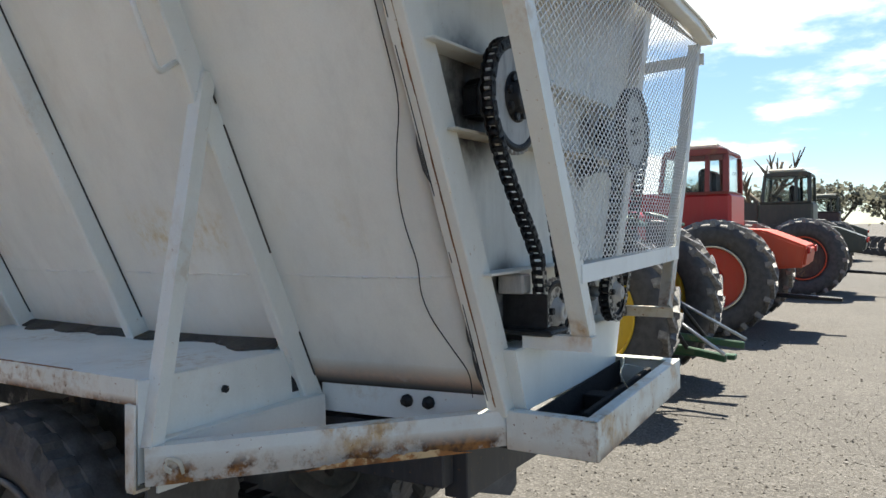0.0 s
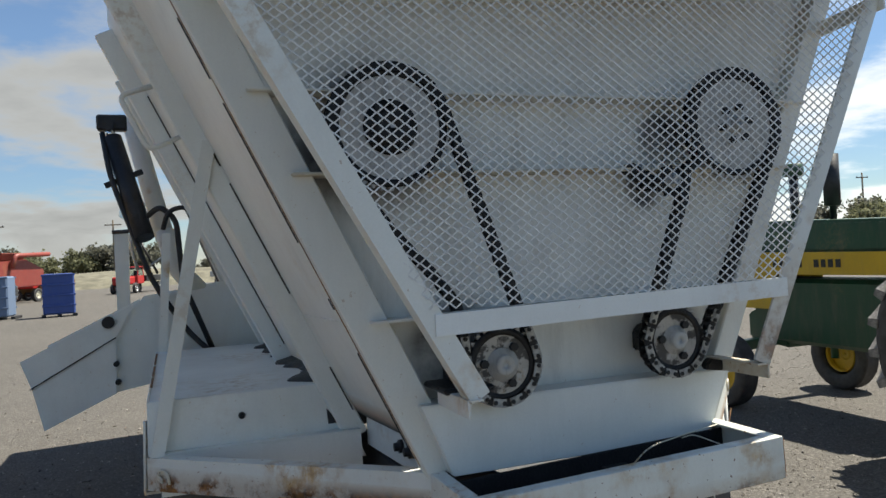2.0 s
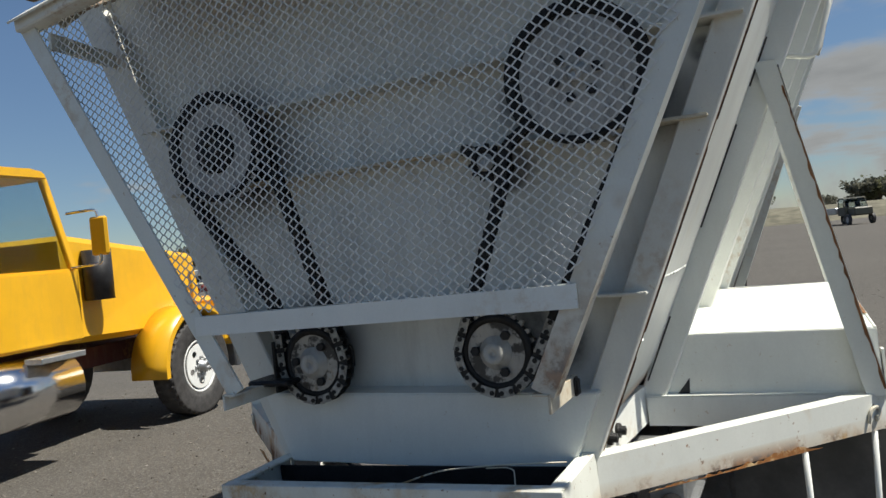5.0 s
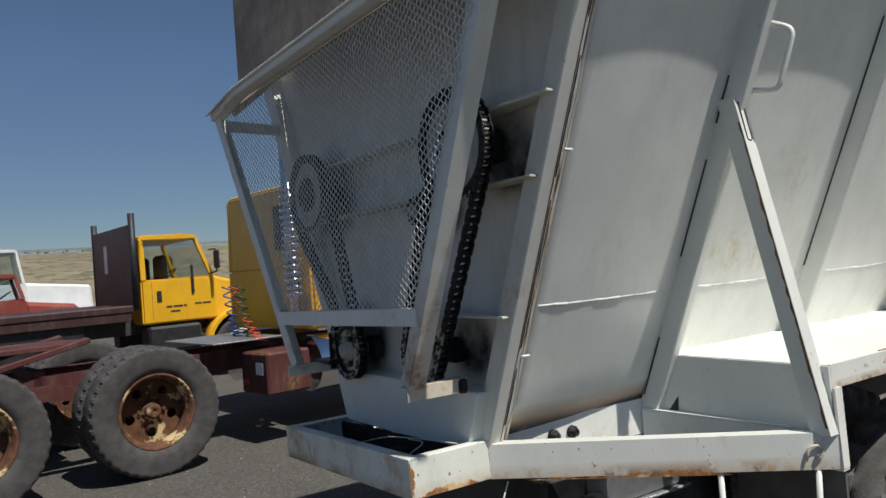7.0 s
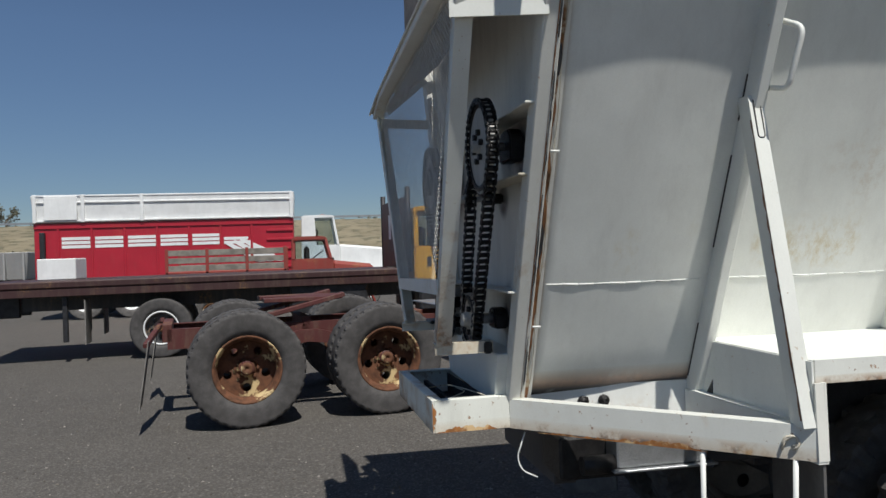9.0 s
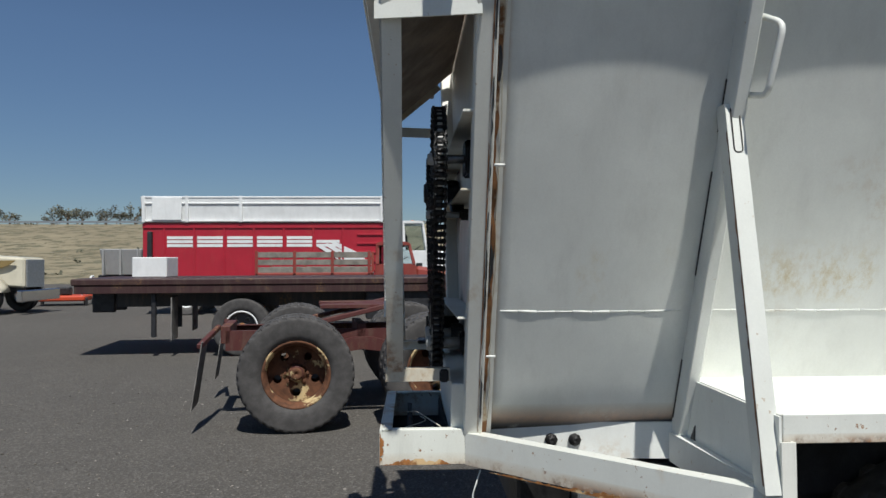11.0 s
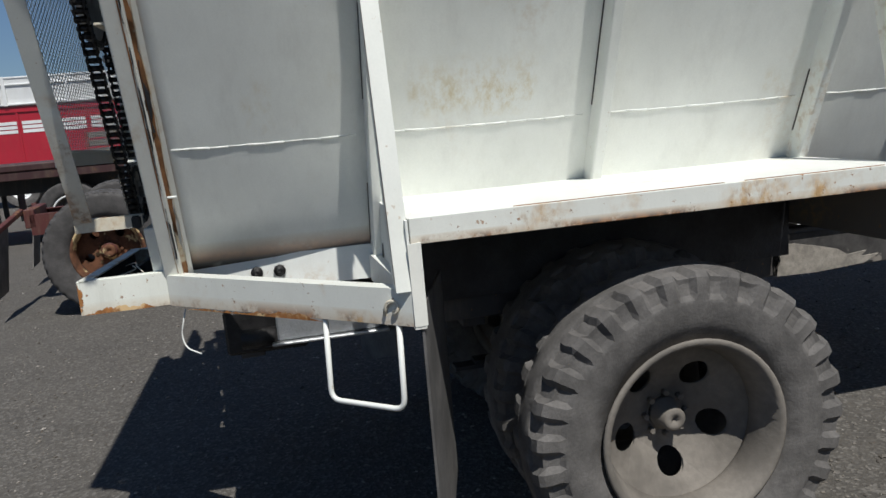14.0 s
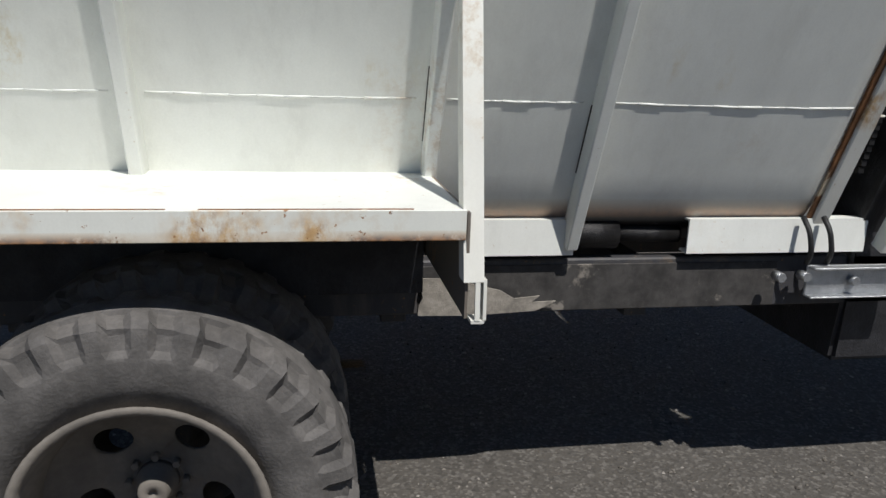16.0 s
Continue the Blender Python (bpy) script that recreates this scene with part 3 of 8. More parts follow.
def tread_bar(R, W, lugs, lug_depth, side):
    """One tall slanted bar of a tractor tyre, at the top of the wheel."""
    h, sh, da = W / 2, R - lug_depth, math.tau / lugs
    pts = []
    for r0, r1, wd in ((sh - 0.012, sh - 0.045, da * 0.17), (R, R - 0.024, da * 0.11)):
        ring = [(side * h * 0.02, -wd, r0), (side * h * 0.99, da * 0.9 - wd, r1), (side * h * 0.99, da * 0.9 + wd, r1), (side * h * 0.02, wd, r0)]
        pts += [(x, r * math.sin(q), r * math.cos(q)) for x, q, r in ring]
    return hexa(B(), pts)


def disc_with_holes(bm, x, r0, r1, thick, holes, hr, seg=60):
    """A wheel disc about the x axis with round hand holes."""
    rm = (r0 + r1) / 2
    loops = [(0, 0, r1, 40), (0, 0, r0, 24)]
    loops += [(rm * math.sin((j + 0.5) / holes * math.tau), rm * math.cos((j + 0.5) / holes * math.tau), hr, 16) for j in range(holes)]
    for xx in (x, x - thick):
        edges = []
        for cy, cz, r, n in loops:
            ring = [bm.verts.new((xx, cy + r * math.sin(k / n * math.tau), cz + r * math.cos(k / n * math.tau))) for k in range(n)]
            edges += [bm.edges.new((ring[k], ring[(k + 1) % n])) for k in range(n)]
        bmesh.ops.triangle_fill(bm, use_beauty=True, use_dissolve=False, edges=edges)
    return bm


_wheels = {}


def wheel(parent, at, R, W, rim_r, rim_mat, tyre_mat, lugs=0, style="road", lug_depth=0.02, dish=0.09, face=1, holes=5, hub_mat=None, hub_len=0.05, key="", nuts=False, hub_k=1.0, lip=0.84):
    """tyre > rim, hub, about the x axis; face: the side on which the disc is seen."""
    k = (R, W, rim_r, rim_mat.name, tyre_mat.name, lugs, style, dish, face, holes, hub_len, hub_k, key)
    if k not in _wheels:
        tm = mesh_of("tyre", tyre_mesh(R, W, rim_r, lugs, lug_depth, style), tyre_mat)
        h = W / 2 * face
        rb = B()
        lathe(rb, [(h * (lip - 0.04), rim_r + 0.012), (h * lip, rim_r + 0.004), (h * (lip - 0.04), rim_r - 0.012), (h * 0.45, rim_r - 0.03), (h * 0.1, rim_r - 0.045),
                   (h * 0.1, rim_r - 0.05), (h * 0.5, rim_r - 0.036)][:5] + [(-h * 0.6, rim_r - 0.04), (-h * 0.6, rim_r - 0.03), (h * 0.1, rim_r - 0.032), (h * 0.6, rim_r - 0.02)], (0, 0, 0), (1, 0, 0), 48)
        disc_with_holes(rb, h - face * dish, rim_r * 0.30 * hub_k, rim_r - 0.035, face * 0.012, holes, rim_r * (0.13 if hub_k == 1 else 0.155) if holes else 0)
        if hub_k != 1:
            for v in rb.verts:
                q = (math.hypot(v.co.y, v.co.z) - rim_r * 0.36) / (rim_r * 0.52)
                if abs(v.co.x - (h - face * dish)) < 0.02 and q > 0 and math.hypot(v.co.y, v.co.z) < rim_r - 0.034:
                    v.co.x += face * (dish - 0.135) * min(1.0, q)
        lathe(rb, [(h - face * dish, rim_r * 0.32 * hub_k), (h - face * dish, 0.01), (h - face * (dish + 0.01), 0.01), (h - face * (dish + 0.01), rim_r * 0.32 * hub_k)], (0, 0, 0), (1, 0, 0), 32)
        rm = mesh_of("rim", rb, rim_mat)
        hb = B()
        x0 = h - face * dish
        lathe(hb, [(x0, 0.01), (x0, rim_r * 0.26 * hub_k), (x0 + face * 0.02, rim_r * 0.25 * hub_k), (x0 + face * 0.025, rim_r * 0.20 * hub_k), (x0 + face * hub_len, rim_r * 0.18 * hub_k), (x0 + face * (hub_len + 0.006), rim_r * 0.15 * hub_k), (x0 + face * (hub_len + 0.006), rim_r * 0.06 * hub_k), (x0 + face * (hub_len - 0.004), rim_r * 0.05 * hub_k), (x0 + face * (hub_len - 0.004), 0.002)], (0, 0, 0), (1, 0, 0), 20)
        hm = mesh_of("hub", hb, hub_mat or rim_mat)
        nb = B()
        cyl(nb, (x0 - face * 0.004, 0, 0), (x0 + face * 0.028, 0, 0), 0.016 if hub_k == 1 else 0.010, 6)
        bars_ = [mesh_of("tread_bar", tread_bar(R, W, lugs, lug_depth, side), M_GLINTBAR) for side in (-1, 1)] if style == "bar" and lugs else []
        _wheels[k] = (tm, rm, hm, mesh_of("wheel_nut", nb, hub_mat or rim_mat), bars_)
    tm, rm, hm, nm_, bars_ = _wheels[k]
    t = new("tyre", tm)
    t.parent, t.location = parent, at
    for nm, me in (("rim", rm), ("hub", hm)):
        o = new(nm, me)
        o.parent = t
    for i, me in enumerate(bars_):
        for j in range(lugs):
            o = new("tread_bar", me)
            o.parent, o.rotation_euler = t, (-(j + 0.5 * i) / lugs * math.tau, 0, 0)
    for j in range(8 if nuts else 0):
        a = j / 8 * math.tau
        o = new("wheel_nut", nm_)
        o.parent, o.location = t, (0, math.sin(a) * rim_r * 0.34 * hub_k, math.cos(a) * rim_r * 0.34 * hub_k)
    return t

# ---- ground ----
def ground_sheet():
    bm = B()
    xs = [-900, -300, -120, -60, -30] + [k * 1.0 for k in range(-24, 25)] + [30, 60, 120, 300, 900]
    grid = [[bm.verts.new((x, y, 0)) for y in xs] for x in xs]
    for i in range(len(xs) - 1):
        for j in range(len(xs) - 1):
            bm.faces.new([grid[i][j], grid[i + 1][j], grid[i + 1][j + 1], grid[i][j + 1]])
    return bm


tagged(part("ground", ground_sheet(), M_GROUND), "grey-brown gravel yard surface", "ground", kind="structure")


def loose_stones():
    """Stones strewn over the yard, thickest where the walk passes."""
    rng = np.random.default_rng(5)
    base = np.array([(1, 0, 0), (-1, 0, 0), (0, 1, 0), (0, -1, 0), (0, 0, 1), (0, 0, -1)], float)
    tri = np.array([(0, 2, 4), (2, 1, 4), (1, 3, 4), (3, 0, 4), (2, 0, 5), (1, 2, 5), (3, 1, 5), (0, 3, 5)])
    verts, faces = [], []
    zones = [(16000, 0.2, 5.0, -2.5, 6.0, 0.003, 0.011), (5200, -3, 3.4, -2.5, 5.0, 0.004, 0.015), (5600, 0.5, 9.0, -5.0, 8.0, 0.006, 0.020), (3500, -8.0, 0, -5.0, 7.0, 0.006, 0.018), (2500, -8, 8, 5, 16, 0.009, 0.026)]
    k = 0
    for n, x0, x1, y0, y1, r0, r1 in zones:
        for _ in range(n):
            c = np.array([rng.uniform(x0, x1), rng.uniform(y0, y1), 0])
            r = r0 + (r1 - r0) * rng.random() ** 2.2
            a = rng.uniform(0, math.tau)
            p = base * (r * rng.uniform(0.6, 1.3, (6, 1))) * [1, 0.75, 0.55]
            p = np.c_[p[:, 0] * math.cos(a) - p[:, 1] * math.sin(a), p[:, 0] * math.sin(a) + p[:, 1] * math.cos(a), p[:, 2]]
            verts.append(p + c + [0, 0, r * 0.25])
            faces.append(tri + k)
            k += 6
    me = bpy.data.meshes.new("gravel")
    me.from_pydata(np.concatenate(verts).tolist(), [], np.concatenate(faces).tolist())
    me.materials.append(M_STONE)
    return me


tagged(new("gravel", loose_stones()), "loose mixed grey and tan gravel stones", "gravel", kind="stuff")

# ---- the white hopper wagon ----
SLOPE, WX0, WZ0 = {1: 0.432, -1: 0.469}, {1: 0.635, -1: 0.62}, 1.53


def wx(z, s=1):
    """Half width of the hopper on one side, outside, at a height; the wagon leans a little."""
    return WX0[s] + SLOPE[s] * (z - WZ0)


def swell(s, y):
    """The shaded side sheet stands out further away from its rear post."""
    if s > 0:
        return 0.0
    k = [(0.33, 0.010), (0.96, 0.072), (1.75, 0.118), (2.7, 0.085), (4.1, 0.02)]
    for (a, u), (b, v) in zip(k, k[1:]):
        if y <= b:
            return u + (v - u) * max(0.0, (y - a) / (b - a))
    return k[-1][1]


NRM = Vector((1, 0, -0.45)).normalized()
Y0, Y1, ZTOP = 0.33, 4.02, 2.73
RIBS_OF = {1: (0.962, 1.758, 2.600, 3.110), -1: (0.965, 1.715, 2.53, 3.06)}
SEAM_Z = {1: 1.527, -1: 1.497}
GAPS = {1: (((2.06, 2.20), (1.64, 1.95), (1.15, 1.36)), ((1.56, 2.45),), ((1.40, 1.62),), ((1.30, 1.52),)),
        -1: (((2.02, 2.10), (1.57, 1.96), (1.14, 1.30)), ((1.32, 2.42),), ((1.30, 2.1),), ((1.4, 1.9),))}
wagon = thing("hopper_wagon", "white painted steel V-shaped hopper wagon with rust stains", "farm wagon")


def side_wall(s):
    """Sloping side sheet, bowed a little between the ribs, rolled under at its foot."""
    bm = B()
    lows = [(1.055, 0.25), (1.065, 0.315), (1.085, 0.365), (1.12, 0.412), (1.17, 0.448)]
    zs = [1.23 + (ZTOP - 1.23) * k / 22 for k in range(23)]
    prof = [(x + (0.022 if s > 0 else 0.0), z) for z, x in lows] + [(wx(z, s), z) for z in zs]
    stops = [Y0] + [y + 0.021 for y in RIBS_OF[s]] + [Y1]
    ys = [Y0]
    for a, b in zip(stops, stops[1:]):
        ys += [a + (b - a) * k / 14 for k in range(1, 15)]

    def bow(y, z):
        for a, b in zip(stops, stops[1:]):
            if a <= y <= b:
                v = max(0.0, min(1.0, (z - 1.15) / (ZTOP - 1.15)))
                return 0.011 * math.sin(math.pi * (y - a) / (b - a)) ** 0.8 * math.sin(math.pi * v ** 0.8)
        return 0.0

    rows = []
    for skin in (0.0, -0.006):
        rows.append([[bm.verts.new((s * (x + swell(s, y) + (bow(y, z) + skin) * NRM.x), y, z + (bow(y, z) + skin) * NRM.z)) for y in ys] for x, z in prof])
    for g in rows:
        for i in range(len(prof) - 1):
            for j in range(len(ys) - 1):
                bm.faces.new([g[i][j], g[i][j + 1], g[i + 1][j + 1], g[i + 1][j]]).smooth = True
    for i in range(len(prof) - 1):
        for j in (0, len(ys) - 1):
            bm.faces.new([rows[0][i][j], rows[0][i + 1][j], rows[1][i + 1][j], rows[1][i][j]])
    for j in range(len(ys) - 1):
        for i in (0, len(prof) - 1):
            bm.faces.new([rows[0][i][j], rows[0][i][j + 1], rows[1][i][j + 1], rows[1][i][j]])
    return bm


def on_wall(s, y, z, out=0.0):
    return Vector((s * (wx(z, s) + swell(s, y) + out * NRM.x), y, z + out * NRM.z))


def slab_on_wall(bm, s, y0, y1, z0, z1, o0, o1, bev=0.003):
    pts = [on_wall(s, y, z0, o) for y, o in ((y0, o0), (y1, o0), (y1, o1), (y0, o1))] + [on_wall(s, y, z1, o) for y, o in ((y0, o0), (y1, o0), (y1, o1), (y0, o1))]
    return hexa(bm, pts, bev)


def ragged_strip(s, y0, z0, z1, w0, w1, out, seed):
    """Thin uneven strip up the wall; where its width falls below nothing it breaks off."""
    rng = random.Random(seed)
    bm = B()
    n = int((z1 - z0) / 0.03)
    last = None
    w = (w0 + w1) / 2
    for k in range(n + 1):
        z = z0 + (z1 - z0) * k / n
        w = max(w0, min(w1, w + rng.uniform(-0.5, 0.5) * (w1 - w0)))
        if w <= 0:
            last = None
            continue
        row = [bm.verts.new(on_wall(s, y, z, o)) for y, o in ((y0, 0), (y0, out), (y0 + w, out * 0.7), (y0 + w, 0))]
        if last:
            for i in range(3):
                bm.faces.new([last[i], last[i + 1], row[i + 1], row[i]])
        last = row
    return bm


for s in (-1, 1):
    RIBS = RIBS_OF[s]
    wall = part("hopper_side", side_wall(s), M_WALL, wagon, "sloping off-white sheet with rust along its foot")
    for y, gaps in zip(RIBS, GAPS[s]):
        bm = B()
        z0 = 1.055 if y in (RIBS[0], RIBS[3]) else 1.30 if s > 0 else 1.25
        slab_on_wall(bm, s, y, y + 0.042, z0, 2.70, -0.006, 0.074, 0.005)
        part("rib", bm, M_WHITE, wall)
        for za, zb in gaps:
            part("weld_gap", slab_on_wall(B(), s, y - 0.0028, y + 0.001, za, zb, 0.002, 0.007, 0), M_GRIME, wall)
    for a, b in zip((Y0,) + tuple(y + 0.042 for y in RIBS), tuple(y - 0.01 for y in RIBS) + (Y1,)):
        bm = B()
        n = 10
        for k in range(n):
            ya, yb = a + 0.02 + (b - a - 0.04) * k / n, a + 0.02 + (b - a - 0.04) * (k + 1) / n
            v = (SEAM_Z[s] - 1.15) / (ZTOP - 1.15)
            f = lambda y: 0.011 * math.sin(math.pi * min(1, max(0, (y - a) / (b - a)))) ** 0.8 * math.sin(math.pi * v ** 0.8)
            cyl(bm, on_wall(s, ya, SEAM_Z[s] + 0.001 * math.sin(k * 2.1), f(ya) - 0.0010), on_wall(s, yb, SEAM_Z[s] + 0.001 * math.sin(k * 2.1 + 2.1), f(yb) - 0.0010), 0.0042 + 0.001 * math.sin(k * 1.7), 6)
        part("weld_seam", bm, M_DECK, wall)
    # rim: a folded lip with a tube on top and a board rail outside
    bm = B()
    slab_on_wall(bm, s, Y0 - 0.04, Y1 + 0.04, 2.695, 2.76, -0.05, 0.062, 0.006)
    part("rim", bm, M_POST, wall)
    bm = B()
    hexa(bm, [V(s * 1.18, Y0, 2.76), V(s * 1.22, Y0, 2.76), V(s * 1.22, Y1, 2.76), V(s * 1.18, Y1, 2.76), V(s * 1.28, Y0, 3.06), V(s * 1.32, Y0, 3.06), V(s * 1.32, Y1, 3.06), V(s * 1.28, Y1, 3.06)], 0.006)
    part("side_board", bm, M_WHITE, wall)
    # corner posts
    for y in (0.245, 4.035):
        bm = B()
        slab_on_wall(bm, s, y, y + 0.062, 1.085, 2.72, -0.05, 0.022 if s > 0 else 0.055, 0.004)
        if s > 0 and y < 1:
            slab_on_wall(bm, s, y + 0.058, y + 0.094, 1.10, 2.70, -0.006, 0.0015, 0)
        post = part("corner_post", bm, M_POST, wagon, "rust-edged off-white corner angle")
        if y < 1:
            part("edge_rust", ragged_strip(s, y + (0.046 if s > 0 else 0.030), 1.12, 2.66, 0.001 if s > 0 else 0.010, 0.013 if s > 0 else 0.040, 0.0245 if s > 0 else 0.0575, 25 + s), M_RUSTY, post)
            tagged(part("open_crack", ragged_strip(s, y + 0.052, 1.14, 2.60, -0.010, 0.010 if s > 0 else 0.026, 0.0260 if s > 0 else 0.0590, 35 + s), M_BLACK, post), kind="stuff")
            part("rusted_joint", ragged_strip(s, y + 0.056, 1.10, 2.70, 0.010 if s > 0 else 0.016, 0.023 if s > 0 else 0.036, 0.010, 5 + s), M_RUSTY, post)
            tagged(part("open_crack", ragged_strip(s, y + 0.066, 1.14, 2.55, -0.010, 0.011, 0.0125, 15 + s), M_BLACK, post), kind="stuff")
        else:
            part("rusted_joint", ragged_strip(s, y - 0.020, 1.10, 2.70, 0.016, 0.030, 0.010, 5 + s), M_RUSTY, post)

# end walls, with flanges and ledges
for y, d in ((0.30, -1), (4.04, 1)):
    bm = B()
    prism(bm, [(-0.44, 1.10), (0.44, 1.10), (wx(2.73) - 0.03, 2.73), (-wx(2.73, -1) + 0.03, 2.73)], "y", y, y + 0.008 * -d)
    end = part("hopper_end", bm, M_END, wagon)
    for z, deep in ((2.112, 0.085), (1.897, 0.085), (1.505, 0.085)):
        bm = B()
        w, v = wx(z) + 0.01, wx(z, -1) + 0.01
        ya, yb = sorted((y + d * 0.001, y + d * deep))
        prism(bm, [(-v, z - 0.004), (w, z - 0.004), (w, z + 0.004), (-v, z + 0.004)], "y", ya, yb, 0.002)
        part("ledge", bm, M_LEDGE if 1.8 < z < 2.0 else M_POST, end)
    bm = B()
    ya, yb = sorted((y + d * 0.002, y + d * 0.095))
    prism(bm, [(-0.420, 1.078), (0.420, 1.078), (0.500, 1.275), (-0.500, 1.275)], "y", ya, yb, 0.004)
    part("end_plate", bm, M_WHITE, end)
# weathered board that raises the rear end
bm = B()
box(bm, -1.33, 1.33, 0.17, 0.21, 2.625, 3.25, 0.006)
part("end_board", bm, M_BOARD, wagon, "weathered brown board above the guard")
bm = B()
prism(bm, [(-0.005, 2.436), (0.292, 2.684), (0.292, 2.692), (-0.005, 2.444)], "x", -0.96, 0.97)
sheet = part("cover_sheet", bm, M_BOARD, wagon, "brown sheet sloping from hopper to guard")
bm = B()
beam(bm, (-0.962, 0.0, 2.434), (-0.962, 0.22, 2.618), 0.004, 0.050, (1, 0, 0))
part("rusty_edge", bm, M_LEDGE, sheet, "ochre rusted edge")
for s in (-1, 1):
    bm = B()
    beam(bm, (s * 1.0, 0.21, 2.68), (s * 1.0, 0.31, 2.74), 0.05, 0.05, (1, 0, 0))
    part("board_bracket", bm, M_POST, wagon)


# ---- sprockets and chains ----
def sprocket(x, z, r, teeth, plate_mat, hub_r, bolts, bolt_r, label="", hub_mat=None):
    yc = 0.170 if x < 0 else 0.160
    bm = B()
    n = teeth * 4
    ring = []
    for k in range(n):
        a = k / n * math.tau
        rr = r + (0.007 if k % 4 in (0, 1) else -0.007)
        ring.append((x + rr * math.sin(a), z + rr * math.cos(a)))
    prism(bm, ring, "y", yc - 0.008, yc + 0.008)
    sp = part("sprocket", bm, plate_mat, wagon, label)
    bm = B()
    wd = min(0.022, r * 0.3)
    lathe(bm, [(-0.0105, r - wd), (-0.0105, r - 0.002), (0.0105, r - 0.002), (0.0105, r - wd)], (x, yc, z), (0, 1, 0), 48)
    part("greased_rim", bm, M_GREASE, sp)
    bm = B()
    lathe(bm, [(-0.034, 0.007), (-0.036, hub_r * 0.55), (-0.030, hub_r * 0.64), (-0.014, hub_r * 0.70), (-0.012, hub_r), (0.012, hub_r), (0.012, 0.007)], (x, yc, z), (0, 1, 0), 28)
    part("hub", bm, hub_mat or M_SPROCKET, sp)
    bm = B()
    cyl(bm, (0, 0.002, 0), (0, -0.014, 0), 0.012, 6)
    bolt = mesh_of("bolt", bm, M_GREASE)
    for k in range(bolts):
        a = (k + 0.3) / bolts * math.tau
        o = new("bolt", bolt)
        o.parent, o.location = sp, (x + bolt_r * math.sin(a), yc - 0.008, z + bolt_r * math.cos(a))
    bm = B()
    cyl(bm, (x, yc - 0.030, z), (x, 0.302, z), min(0.022, hub_r * 0.5), 14)
    part("shaft", bm, M_STEEL, sp)
    bm = B()
    q = 0.35 if r < 0.06 else 0.7 if r < 0.14 else 1.0
    prism(bm, [(x - 0.075 * q, z - 0.055 * q), (x + 0.075 * q, z - 0.055 * q), (x + 0.075 * q, z + 0.03 * q), (x + 0.04 * q, z + 0.06 * q), (x - 0.04 * q, z + 0.06 * q), (x - 0.075 * q, z + 0.03 * q)], "y", 0.245, 0.296, 0.006)
    part("bearing", bm, M_GREASE, sp)
    return sp


TL, TR, BL, BR, ID = (-0.556, 2.006), (0.535, 2.022), (-0.279, 1.370), (0.272, 1.387), (0.292, 1.853)
R_TL, R_TR, R_BL, R_BR = 0.158, 0.162, 0.103, 0.099
sprocket(*TL, R_TL - 0.002, 40, M_SPROCKET, 0.072, 8, 0.058, "large chain sprocket with a bolted dark hub", M_GREASE)
sprocket(*TR, R_TR - 0.002, 40, M_SPROCKET, 0.030, 6, 0.052, "large pale chain sprocket")
sprocket(*BL, R_BL - 0.002, 26, M_SPROCKET_WORN, 0.045, 3, 0.056, "small chain sprocket with three holes")
sprocket(*BR, R_BR - 0.002, 25, M_SPROCKET_WORN, 0.042, 3, 0.052, "small rusty chain sprocket")
sprocket(*ID, 0.040, 11, M_GREASE, 0.022, 1, 0.0, "small idler sprocket")


def arc(c, r, a0, a1, n=16):
    return [(c[0] + r * math.sin(a0 + (a1 - a0) * k / n), c[1] + r * math.cos(a0 + (a1 - a0) * k / n)) for k in range(n + 1)]


def tangent_angle(c0, r0, c1, r1, side):
    """Angle from +z towards +x of the outer tangent's touching points on the given side of the way c0 to c1."""
    dx, dz = c1[0] - c0[0], c1[1] - c0[1]
    d = math.hypot(dx, dz)
    base = math.atan2(dx, dz)
    return base + side * math.acos((r0 - r1) / d)


def chain(pts, label, yc):
    """Roller chain along a closed line in the plane of the sprockets: side plates, pins and rollers."""
    pts = [Vector((x, 0, z)) for x, z in pts]
    pts.append(pts[0])
    lens = [(b - a).length for a, b in zip(pts, pts[1:])]
    total = sum(lens)
    n = int(total / 0.0254 / 2) * 2
    bm, worn = B(), B()

    def where(d):
        d %= total
        for a, b, l in zip(pts, pts[1:], lens):
            if d <= l:
                return a.lerp(b, d / max(l, 1e-6))
            d -= l
        return pts[0]

    for k in range(n):
        a, b = where(k * total / n), where((k + 1) * total / n)
        d = (b - a).normalized()
        off = 0.0185 if k % 2 else 0.0150
        for sgn in (-1, 1):
            c = V(0, yc + sgn * off, 0)
            pale = sgn < 0 and k % 2 and a.z < 1.50
            beam(worn if pale else bm, a - d * 0.006 + c, b + d * 0.006 + c, 0.0035, 0.023, (0, 1, 0))
        cyl(bm, a + V(0, yc - 0.023, 0), a + V(0, yc + 0.023, 0), 0.0065, 6)
        cyl(bm, a + V(0, yc - 0.013, 0), a + V(0, yc + 0.013, 0), 0.0095, 6)
    links = part("drive_chain", bm, M_GREASE, wagon, label)
    tagged(part("worn_link", worn, M_WORN, links, "pale worn link plates"), kind="stuff")
    return links


